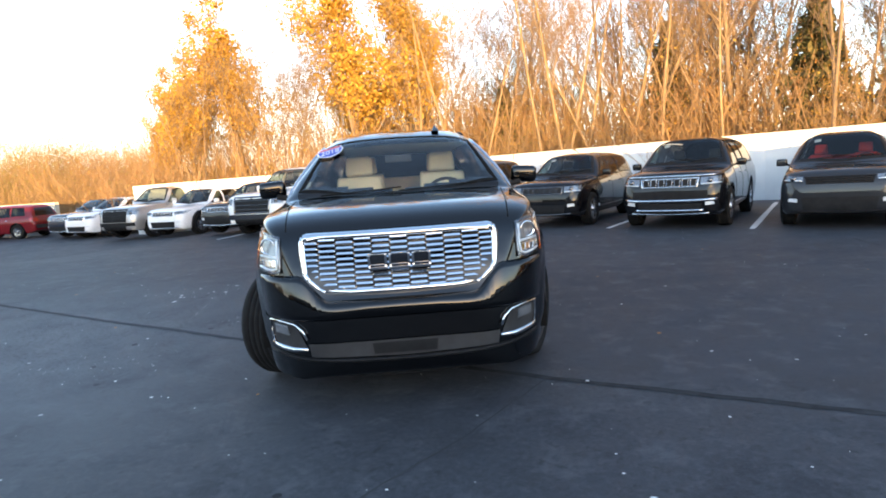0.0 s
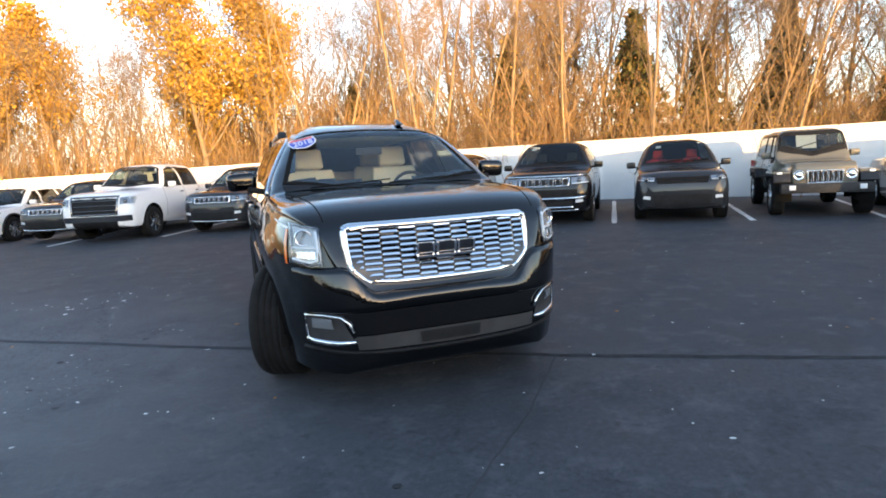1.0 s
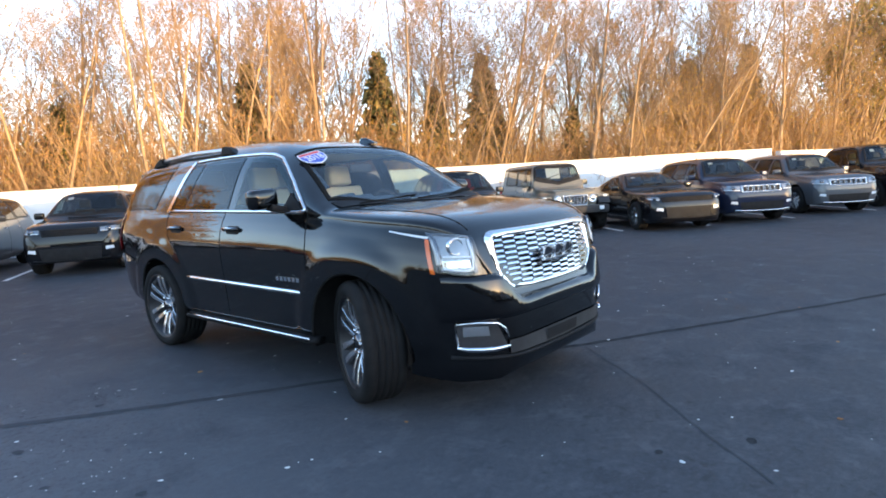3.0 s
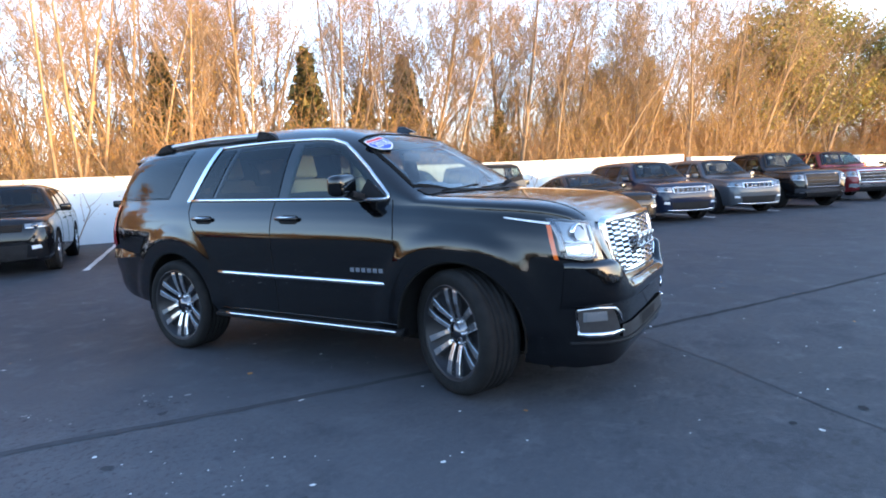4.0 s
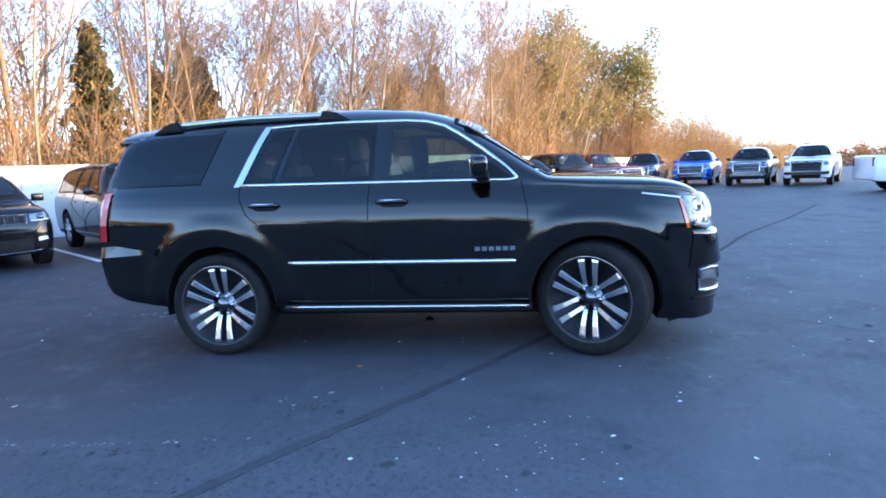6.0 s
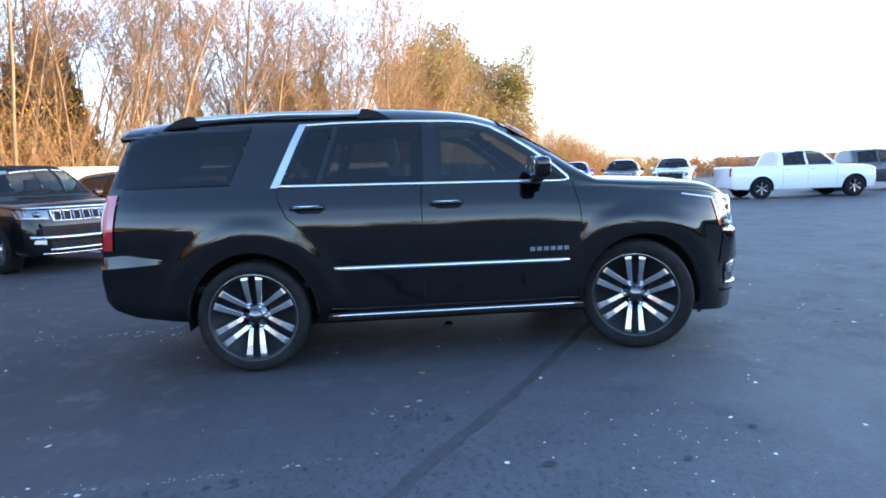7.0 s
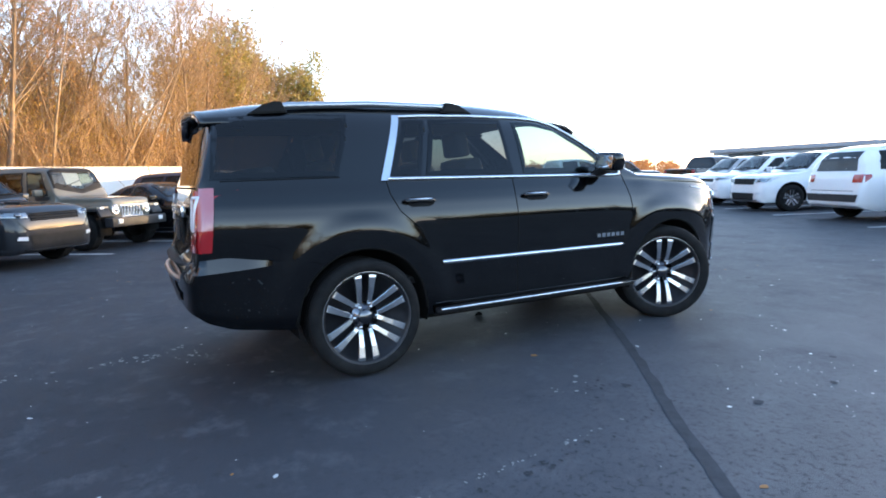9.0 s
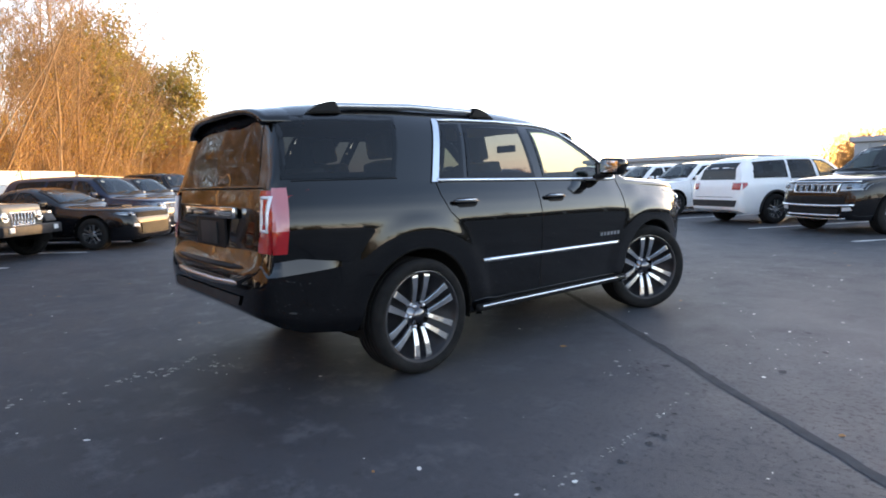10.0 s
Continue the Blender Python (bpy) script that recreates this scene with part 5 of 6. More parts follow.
    for x in xs:
        f = min(max((abs(x) - 0.44) / 0.19, 0), 1)
        zt = 0.715 + 0.165 * f * f * (3 - 2 * f)
        fade = min(1, (0.93 - abs(x)) / 0.10)
        for z, w in ((zt + 0.022, -0.004), (zt + 0.012, 0.018 * fade), (zt, 0.034 * fade), (zt - 0.02, 0.040 * fade), (0.66, 0.040 * fade), (0.63, 0.032 * fade), (0.615, 0.006)):
            verts.append(nz(x, min(z, zt + 0.022), w))
    for i in range(len(xs) - 1):
        for k in range(6):
            faces.append((i * 7 + k, i * 7 + k + 1, (i + 1) * 7 + k + 1, (i + 1) * 7 + k))
    part("bumper_cover", outward(mesh_of("bumper_cover", verts, faces, BLACK_PAINT)), car, "glossy black bumper cover with a shelf under the lamps")
    part("air_dam", patch("air_dam", ([(-0.80, 0.20), (0, 0.20), (0.80, 0.20)], [(0.80, 0.20), (0.88, 0.31)], [(-0.88, 0.31), (0, 0.30), (0.88, 0.31)], [(-0.80, 0.20), (-0.88, 0.31)]), lambda x, z: (x, -2.33 + 0.44 * (abs(x) / 0.9) ** 3 + (0.31 - z) * 0.3, z), PLASTIC, 20, 4), car)
    # bonnet creases and wipers
    for s in (-1, 1):
        part("bonnet_seam", tube("bonnet_seam", [(s * (0.70 + 0.115 * t), -2.20 + 1.06 * t, sh.top_z(0.70 + 0.115 * t, -2.20 + 1.06 * t) - 0.001) for t in np.linspace(0, 1, 18)], 0.005, UNDER, 5), car)
    part("cowl", patch("cowl", ([(-0.80, -1.12), (0, -1.21), (0.80, -1.12)], [(0.80, -1.12), (0.82, -1.03)], [(-0.82, -1.03), (0, -1.145), (0.82, -1.03)], [(-0.80, -1.12), (-0.82, -1.03)]), sh.on_top(0.006), PLASTIC, 20, 2), car)
    for x0, x1 in ((-0.62, 0.02), (0.0, 0.64)):
        pts = [(x0 + (x1 - x0) * t, -1.115 + 0.05 * t * (1 if x0 < 0 else 1.2), 0) for t in np.linspace(0, 1, 9)]
        part("wiper", tube("wiper", [(x, y, sh.top_z(x, y) + 0.012) for x, y, _ in pts], 0.006, UNDER, 6), car)
    # roof: fin, spoiler, high brake light, sunroof
    bm = bmesh.new()
    a = [bm.verts.new(p) for p in ((-0.035, -0.12, 0), (0.035, -0.12, 0), (0.04, 0.10, 0), (-0.04, 0.10, 0))]
    b = [bm.verts.new(p) for p in ((-0.006, 0.01, 0.062), (0.006, 0.01, 0.062), (0.010, 0.085, 0.066), (-0.010, 0.085, 0.066))]
    bm.faces.new(a[::-1]), bm.faces.new(b)
    for k in range(4):
        bm.faces.new((a[k], a[(k + 1) % 4], b[(k + 1) % 4], b[k]))
    bmesh.ops.transform(bm, matrix=Matrix.Translation((0.36, -0.13, sh.top_z(0.36, -0.13) - 0.004)), verts=bm.verts)
    part("roof_fin", bm_mesh("roof_fin", bm, BLACK_PAINT, bevel=0.006), car)
    part("sunroof", patch("sunroof", ([(-0.42, 0.05), (0.42, 0.05)], [(0.42, 0.05), (0.42, 0.55)], [(-0.42, 0.55), (0.42, 0.55)], [(-0.42, 0.05), (-0.42, 0.55)]), sh.on_top(0.004), PRIVACY, 8, 6), car)
    spo = part("roof_spoiler", patch("roof_spoiler", ([(-0.73, 2.20), (0, 2.20), (0.73, 2.20)], [(0.73, 2.20), (0.70, 2.475)], [(-0.70, 2.475), (0, 2.525), (0.70, 2.475)], [(-0.73, 2.20), (-0.70, 2.475)]), lambda x, y: (x, y, sh.top_z(x, min(y, 2.33)) - 0.012 + 0.020 * min(1, max(0, (y - 2.2) / 0.12)) - 0.13 * max(0, y - 2.33)), BLACK_PAINT, 30, 6), car, "black roof spoiler")
    so = spo.modifiers.new("thick", "SOLIDIFY")
    so.thickness, so.offset = 0.035, -1
    tl = sh.on_tail()
    part("rear_window", patch("rear_window", ([(-0.72, 1.345), (0.72, 1.345)], [(0.72, 1.345), (0.62, 1.74)], [(-0.62, 1.74), (0.62, 1.74)], [(-0.72, 1.345), (-0.62, 1.74)]), lambda x, z: tl(x, z, 0.006), PRIVACY, 16, 10), car, "dark rear window")
    part("tailgate_seam", tube("tailgate_seam", [tl(x, 1.325, 0.003) for x in np.linspace(-0.80, 0.80, 16)], 0.006, UNDER, 5), car)
    part("tailgate_strip", box("tailgate_strip", (0.95, 0.035, 0.075), (0, 2.592, 1.17), CHROME, 0.015), car, "chrome strip above the plate")
    part("plate_recess", box("plate_recess", (0.56, 0.02, 0.20), (0, 2.585, 1.03), PLASTIC, 0.02), car)
    part("plate", box("plate", (0.31, 0.012, 0.155), (0, 2.602, 1.03), GREY_PLASTIC, 0.006), car)
    part("rear_bumper_strip", tube("rear_bumper_strip", [(x, 2.69 - 0.14 * (abs(x) / 0.82) ** 3, 0.735) for x in np.linspace(-0.82, 0.82, 21)], 0.021, SATIN, 8), car, "chrome strip across the rear bumper")
    part("rear_step", tube("rear_step", [(x, 2.65 - 0.13 * (abs(x) / 0.85) ** 3, 0.835) for x in np.linspace(-0.84, 0.84, 21)], 0.03, PLASTIC, 8, squash=(1.3, 0.5)), car)
    part("diffuser", patch("diffuser", ([(-0.62, 0.60), (0.62, 0.60)], [(0.62, 0.60), (0.66, 0.665)], [(-0.66, 0.665), (0.66, 0.665)], [(-0.62, 0.60), (-0.66, 0.665)]), lambda x, z: tl(x, z, 0.012), GREY_PLASTIC, 12, 4), car)
    # cabin
    part("dashboard", box("dashboard", (1.62, 0.50, 0.30), (0, -0.66, 1.18), CABIN, 0.06, segs=3), car)
    part("dash_band", box("dash_band", (1.5, 0.03, 0.05), (0, -0.415, 1.16), LEATHER, 0.01), car)
    part("cabin_floor", box("cabin_floor", (1.7, 3.2, 0.05), (0, 0.7, 0.60), CABIN, 0.01), car)
    part("console", box("console", (0.32, 0.9, 0.34), (0, 0.15, 0.83), CABIN, 0.04), car)
    for x in (-0.43, 0.43):
        seat(car, x, 0.02, 0.86, LEATHER, 0.55)
        seat(car, x, 0.98, 0.88, LEATHER, 0.52, "rear_seat")
    part("third_bench", box("third_bench", (1.2, 0.16, 0.62), (0, 2.0, 1.15), LEATHER, 0.06, (-12, 0, 0)), car)
    part("steering_wheel", tube("steering_wheel", [(0.43 + 0.19 * math.cos(a), -0.30 + 0.07 * math.sin(a), 1.25 + 0.175 * math.sin(a)) for a in np.linspace(0, 2 * math.pi, 28, False)], 0.016, CABIN, 8, True), car)
    part("headliner", patch("headliner", ([(-0.66, -0.34), (0.66, -0.34)], [(0.66, -0.34), (0.66, 2.3)], [(-0.66, 2.3), (0.66, 2.3)], [(-0.66, -0.34), (-0.66, 2.3)]), lambda x, y: (x, y, 1.78 - 0.03 * abs(x)), LEATHER, 6, 8), car)
    part("rear_mirror", box("rear_mirror", (0.24, 0.03, 0.07), (0, -0.42, 1.64), CABIN, 0.015), car)
    # year sticker on the screen: shield of red over blue, white edge
    sx, sy = -0.585, -0.53
    p0 = Vector((sx, sy, sh.top_z(sx, sy)))
    du = Vector((0.1, 0, sh.top_z(sx + 0.05, sy) - sh.top_z(sx - 0.05, sy))).normalized()
    dv = Vector((0, 0.08, sh.top_z(sx, sy + 0.04) - sh.top_z(sx, sy - 0.04))).normalized()
    dv = (dv - du * dv.dot(du)).normalized()
    dn = du.cross(dv)
    def stick(u, v, w=0):
        return tuple(p0 + du * u + dv * v * 1.4 + dn * (0.020 + w))
    shield = [(-0.105, 0.045), (-0.06, 0.052), (0, 0.048), (0.06, 0.052), (0.105, 0.045), (0.118, 0.0), (0.10, -0.045), (0.05, -0.072), (0, -0.085), (-0.05, -0.072), (-0.10, -0.045), (-0.118, 0.0)]
    st = part("year_sticker", plate("year_sticker", shield, STICKER_WHITE, 0.002, stick), car, "white, red and blue shield sticker reading 2018")
    part("sticker_red", plate("sticker_red", [(-0.098, 0.025), (0.098, 0.025), (0.096, 0.040), (0.06, 0.045), (0, 0.041), (-0.06, 0.045), (-0.096, 0.040)], STICKER_RED, 0.004, stick), st)
    part("sticker_blue", plate("sticker_blue", [(-0.104, 0.018), (0.104, 0.018), (0.108, 0.0), (0.09, -0.04), (0.045, -0.063), (0, -0.075), (-0.045, -0.063), (-0.09, -0.04), (-0.108, 0.0)], STICKER_BLUE, 0.004, stick), st)
    cu = bpy.data.curves.new("sticker_year", "FONT")
    cu.body, cu.size, cu.align_x, cu.align_y, cu.extrude = "2018", 0.092, "CENTER", "CENTER", 0.0008
    cu.materials.append(STICKER_WHITE)
    tx = new("sticker_year", cu)
    tx.parent = st
    tx.matrix_local = Matrix.Translation(stick(0, -0.020, 0.006)) @ Matrix((du, dv, dn)).transposed().to_4x4() @ Matrix.Diagonal((0.92, 1.15, 1, 1))
    # wheels: the front pair steered to the car's right
    for s in (-1, 1):
        split_spoke_wheel(car, s * 0.885, fy, r_front, rim, tw, -24)
        split_spoke_wheel(car, s * 0.885, ry, r_rear, rim, tw, 0)
    for ay, az, ar in arches:
        liner(car, ay, az, ar + 0.005, 0.60, 0.985)
    part("underbody", box("underbody", (1.5, 3.9, 0.14), (0, -0.1, 0.33), UNDER, 0.04), car)
    return car


STICKER_WHITE = surface("sticker white", (0.85, 0.85, 0.86), (0.8, 0.8, 0.82), 0.4, bumpy=0)
STICKER_RED = surface("sticker red", (0.62, 0.03, 0.04), (0.55, 0.03, 0.04), 0.4, bumpy=0)
STICKER_BLUE = surface("sticker blue", (0.03, 0.07, 0.42), (0.04, 0.09, 0.48), 0.4, bumpy=0)
suv = big_suv()
suv.matrix_basis = pose(0.045, 0, 0) @ Matrix.Diagonal((1.043, 1, 1.01, 1))


# ---- ground, walls, buildings ----
def sheet(name, x0, x1, y0, y1, z, material, n=1):
    verts = [(x0 + (x1 - x0) * i / n, y0 + (y1 - y0) * j / n, z) for j in range(n + 1) for i in range(n + 1)]
    faces = [(j * (n + 1) + i, j * (n + 1) + i + 1, (j + 1) * (n + 1) + i + 1, (j + 1) * (n + 1) + i) for j in range(n) for i in range(n)]
    return mesh_of(name, verts, faces, material, False)


tagged(new("ground", sheet("ground", -900, 900, -900, 900, -0.45, EARTH)), "brown leaf-strewn earth reaching the horizon", "ground", kind="structure")


def dip(x, y):
    """The lot falls away a little towards the north-west."""
    f = min(max((-2.5 - x) / 11, 0), 1) * min(max((y - 6) / 6, 0), 1)
    return -0.36 * f * f * (3 - 2 * f)


LOT = [(-70, -36), (80, -36), (80, -28), (50, -14), (21.6, 0.2), (20.9, 0.6), (10.9, 11.5), (5.2, 14.9), (-3, 17.9), (-11.6, 19.7), (-19, 27), (-34, 32.7), (-70, 46)]
lot_x, lot_y = np.arange(-70, 80.1, 1.0), np.arange(-36, 46.1, 1.0)
lot_c = np.array([(x + 0.5, y + 0.5) for y in lot_y[:-1] for x in lot_x[:-1]])
lot_in = inside([(x, y + (1.2 if y > -20 and x < 60 else 0)) for x, y in LOT], lot_c[:, 0], lot_c[:, 1])
nx = len(lot_x)
lot_v = [(x, y, dip(x, y)) for y in lot_y for x in lot_x]
lot_f = [(i + j * nx, i + 1 + j * nx, i + 1 + (j + 1) * nx, i + (j + 1) * nx) for j in range(len(lot_y) - 1) for i in range(nx - 1) if lot_in[j * (nx - 1) + i]]
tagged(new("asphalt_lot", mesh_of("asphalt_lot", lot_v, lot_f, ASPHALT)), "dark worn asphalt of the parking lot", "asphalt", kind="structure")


def wall_run(name, pts, heights, material, thick=0.25, label=""):
    ob = None
    bm = bmesh.new()
    rows = []
    for i, (x, y) in enumerate(pts):
        a = Vector(pts[max(i - 1, 0)])
        b = Vector(pts[min(i + 1, len(pts) - 1)])
        d = (b - a).normalized()
        n = Vector((d.y, -d.x)) * -thick
        rows.append([bm.verts.new((x, y, -0.3)), bm.verts.new((x, y, heights[i])), bm.verts.new((x + n.x, y + n.y, heights[i])), bm.verts.new((x + n.x, y + n.y, -0.3))])
    for a, b in zip(rows, rows[1:]):
        for k in range(4):
            bm.faces.new((a[k], b[k], b[(k + 1) % 4], a[(k + 1) % 4]))
    bm.faces.new(rows[0][::-1]), bm.faces.new(rows[-1])
    return tagged(new(name, bm_mesh(name, bm, material, False)), label, "wall", kind="structure")


WALL_PTS = [(-11.6, 19.6), (-3.0, 17.8), (5.15, 14.8), (10.9, 11.4), (15.8, 6.1), (20.8, 0.5)]
wall_run("wall_north", WALL_PTS, [1.75, 1.85, 1.98, 2.02, 2.02, 2.05], WALL, label="white painted block wall along the parking bays")
wall_run("wall_east", [(21.4, 0.3), (30, -4.6), (50, -14.2)], [1.95, 1.85, 1.6], WALL, label="white painted wall behind the pickup trucks")
wall_run("wall_west", [(-70, 45), (-34, 32), (-19, 26.6)], [1.25, 1.25, 1.25], WALL_OLD, label="cream painted low wall behind the red car")


def bay_line(x, y, ang, length, w=0.11):
    d = Vector((math.cos(radians(ang)), math.sin(radians(ang))))
    n = Vector((-d.y, d.x)) * w / 2
    pts = []
    k = 14
    for i in range(k + 1):
        p = Vector((x, y)) + d * length * i / k
        pts.append((p, 0.8 + 0.35 * random.random()))
    verts, faces = [], []
    for p, q in pts:
        z = dip(p.x, p.y) + 0.005
        verts += [(p.x - n.x * q, p.y - n.y * q, z), (p.x + n.x * q, p.y + n.y * q, z)]
    for i in range(k):
        faces.append((2 * i, 2 * i + 2, 2 * i + 3, 2 * i + 1))
    return tagged(new("bay_line", mesh_of("bay_line", verts, faces, LINE, False)), "worn white painted parking bay line on asphalt", "road marking", "bay lines", "structure")


for x, y, a in ((-5.8, 11.9, 68), (-3.0, 11.2, 65), (-0.47, 9.96, 61), (1.81, 8.48, 55), (4.47, 6.87, 53), (6.72, 5.03, 54), (8.92, 3.34, 51), (10.7, 1.8, 47), (12.4, 0.2, 42), (14.7, -1.3, 40), (17.4, -2.9, 38)):
    bay_line(x, y, a, 6.6)
for x, y, a in ((13.6, -18.2, -112), (10.68, -16.14, -111), (7.88, -14.03, -111), (5.26, -12.52, -112), (1.95, -10.66, -114), (-0.68, -8.94, -116)):
    bay_line(x, y, a, 5.2)


def crack(name, pts, w, material, z=0.003, label="black tar-filled crack across the asphalt"):
    rnd = random.Random(len(pts) * 7 + int(w * 1000))
    dense = []
    for a, b in zip(pts, pts[1:]):
        a, b = Vector(a), Vector(b)
        n = max(2, int((b - a).length / 0.12))
        for i in range(n):
            dense.append(a.lerp(b, i / n))
    dense.append(Vector(pts[-1]))
    verts, faces = [], []
    for i, p in enumerate(dense):
        q = dense[min(i + 1, len(dense) - 1)] - dense[max(i - 1, 0)]
        n = Vector((-q.y, q.x)).normalized()
        p = p + n * rnd.uniform(-0.008, 0.008)
        h = w * rnd.uniform(0.8, 1.15) / 2
        verts += [(*(p - n * h), z), (*(p + n * h), z)]
    for i in range(len(dense) - 1):
        faces.append((2 * i, 2 * i + 2, 2 * i + 3, 2 * i + 1))
    return tagged(new(name, mesh_of(name, verts, faces, material, False)), label, "crack", kind="structure")


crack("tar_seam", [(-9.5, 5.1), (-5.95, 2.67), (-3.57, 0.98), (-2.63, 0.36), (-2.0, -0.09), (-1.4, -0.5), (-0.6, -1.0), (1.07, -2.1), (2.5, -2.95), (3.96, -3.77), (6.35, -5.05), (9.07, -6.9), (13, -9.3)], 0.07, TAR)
crack("crack", [(0.98, -2.13), (0.62, -2.55), (0.36, -2.88), (-0.09, -3.33), (-0.35, -3.6), (-0.62, -3.9)], 0.013, CRACK, label="thin crack branching from the tar seam")
crack("crack", [(7.2, 3.0), (7.0, 2.2), (7.5, 1.3), (7.3, 0.6)], 0.04, CRACK, label="thin crack in the asphalt")


def flecks(name, label, spots, material, category):
    """Many small irregular flat flecks: (x, y, size)."""
    rnd = random.Random(77)
    verts, faces = [], []
    for x, y, r in spots:
        n, b = 7, len(verts)
        st, a0 = rnd.uniform(0.4, 1.0), rnd.uniform(0, 6.28)
        for k in range(n):
            a = 2 * math.pi * k / n
            q = r * rnd.uniform(0.6, 1.2)
            u, v = q * math.cos(a), q * st * math.sin(a)
            verts.append((x + u * math.cos(a0) - v * math.sin(a0), y + u * math.sin(a0) + v * math.cos(a0), 0.004 + 0.0005 * rnd.random()))
        faces.append(tuple(range(b, b + n)))
    return tagged(new(name, mesh_of(name, verts, faces, material, False)), label, category, kind="stuff")


rf = random.Random(3)
pale = [(rf.uniform(-7, 7), rf.uniform(-7, 7), rf.choice((0.004, 0.005, 0.006, 0.008, 0.016)) * rf.uniform(0.7, 1.4)) for _ in range(620)]
pale += [(-2.6 + rf.gauss(0, 0.35), -1.0 + rf.gauss(0, 0.3), 0.005 * rf.uniform(0.5, 1.8)) for _ in range(40)]
pale += [(-2.9 + rf.gauss(0, 0.5), 2.6 + rf.gauss(0, 0.35), 0.02 * rf.uniform(0.4, 2)) for _ in range(18)]
flecks("asphalt_flecks", "pale chips and paint flecks scattered over the asphalt", pale, LINE, "debris")
dust = []
for x, y, n in ((0.42, 3.1, 16), (0.38, 2.9, 14), (0.25, 2.6, 14), (0.5, 2.64, 8), (0.4, 3.83, 10), (0.7, 4.04, 8), (-1.95, 0.45, 10)):
    dust += [(x + rf.gauss(0, 0.07), y + rf.gauss(0, 0.13), 0.011 * rf.uniform(0.5, 2.2)) for _ in range(n)]
for i in range(60):        # a chalky arc left by a tyre
    y = 0.55 + 2.5 * rf.random()
    dust.append((-2.67 + 0.10 * (3.0 - y) ** 2 * 0.35 + rf.gauss(0, 0.012), y, 0.008 * rf.uniform(0.5, 1.6)))
flecks("scuff_marks", "pale dusty scuffs worn into the asphalt", dust, SCUFF, "scuffs")
wet = []
for i in range(46):        # a trail of drips beside the car
    y = 0.1 + 2.3 * rf.random()
    wet.append((-2.42 - 0.18 * y + rf.gauss(0, 0.025), y, 0.010 * rf.uniform(0.6, 2.2)))
for i in range(14):
    wet.append((-2.0 + rf.gauss(0, 0.09), 0.42 + rf.gauss(0, 0.16), 0.012 * rf.uniform(0.5, 2.0)))
wet += [(-2.75, -0.9, 0.04), (-2.7, -0.23, 0.04), (-2.46, -1.41, 0.035), (-2.1, 0.2, 0.04), (-2.92, 0.57, 0.035), (-0.6, -3.35, 0.03), (-0.2, -3.7, 0.035)]
flecks("oil_drips", "dark oil drips trailing over the asphalt", wet, TAR, "stain")
leaf_spots = [(rf.uniform(-8, 6), rf.uniform(-8, 9), 0.022 * rf.uniform(0.7, 1.4)) for _ in range(60)]
flecks("fallen_leaves", "dry brown leaves lying on the asphalt", leaf_spots, RUST_LEAF, "leaves")


def building(label, x0, x1, h, block):
    b = tagged(new("dealership_building"), label, "building")
    y0, y1 = -62, -42
    part("wall", box("wall", (x1 - x0, y1 - y0, h + 0.2), ((x0 + x1) / 2, (y0 + y1) / 2, h / 2 - 0.1), SIDING, 0.02), b)
    part("roof_edge", box("roof_edge", (x1 - x0 + 0.5, y1 - y0 + 0.5, 0.35), ((x0 + x1) / 2, (y0 + y1) / 2, h - 0.02), ROOFING, 0.05), b)
    # unseen slab added on the roof to keep low sun off the SUV
    if block:
        part("shade_block", box("shade_block", (81, 16, 1.1), (-34.5, -54, h + 0.60), SIDING, 0.05), b)
    n = int((x1 - x0 - 3) / 6.2)
    for i in range(max(n, 1)):
        x = x1 - 3 - i * 6.2
        w = part("window", box("window", (3.0, 0.08, 1.6), (x, y1 + 0.02, 1.6), PLASTIC, 0.02), b)
        part("pane", box("pane", (2.8, 0.05, 1.4), (x, y1 + 0.06, 1.6), PRIVACY, 0.01), w)
    for i in range(int((x1 - x0 - 1) / 2.07)):
        part("rib", box("rib", (0.08, 0.06, h - 0.6), (x1 - 0.8 - i * 2.07, y1 + 0.03, h / 2 + 0.1), SIDING, 0.01), b)
    return b


building("long low grey metal-clad commercial building across the lot", -75, 8.6, 3.3, True)
building("short grey metal-clad workshop across the lot", 17.5, 30, 2.7, False)
# added out of view: shades the lot's west side, darkens the SUV's reflections
unseen_block = tagged(new("unseen_block"), "unseen glass-fronted block added south of the lot for shade and dark reflections", "building")
part("wall", box("wall", (57, 16, 3.7), (-31.5, -37, 1.75), SIDING, 0.05), unseen_block)
part("roof_edge", box("roof_edge", (57.6, 16.6, 0.4), (-31.5, -37, 3.5), ROOFING, 0.05), unseen_block)
for i in range(16):
    w = part("window", box("window", (3.1, 0.10, 2.4), (-57.0 + i * 3.45, -28.98, 1.5), PLASTIC, 0.02), unseen_block)
    part("pane", box("pane", (2.9, 0.06, 2.2), (-57.0 + i * 3.45, -28.92, 1.5), PRIVACY, 0.01), w)
warehouse = tagged(new("warehouse"), "pale flat-roofed warehouse far beyond the lot", "building")
part("wall", box("wall", (44, 20, 3.2), (118, -97, 1.4), SIDING, 0.05, (0, 0, 38)), warehouse)
part("roof_edge", box("roof_edge", (44.6, 20.6, 0.4), (118, -97, 3.1), ROOFING, 0.05, (0, 0, 38)), warehouse)


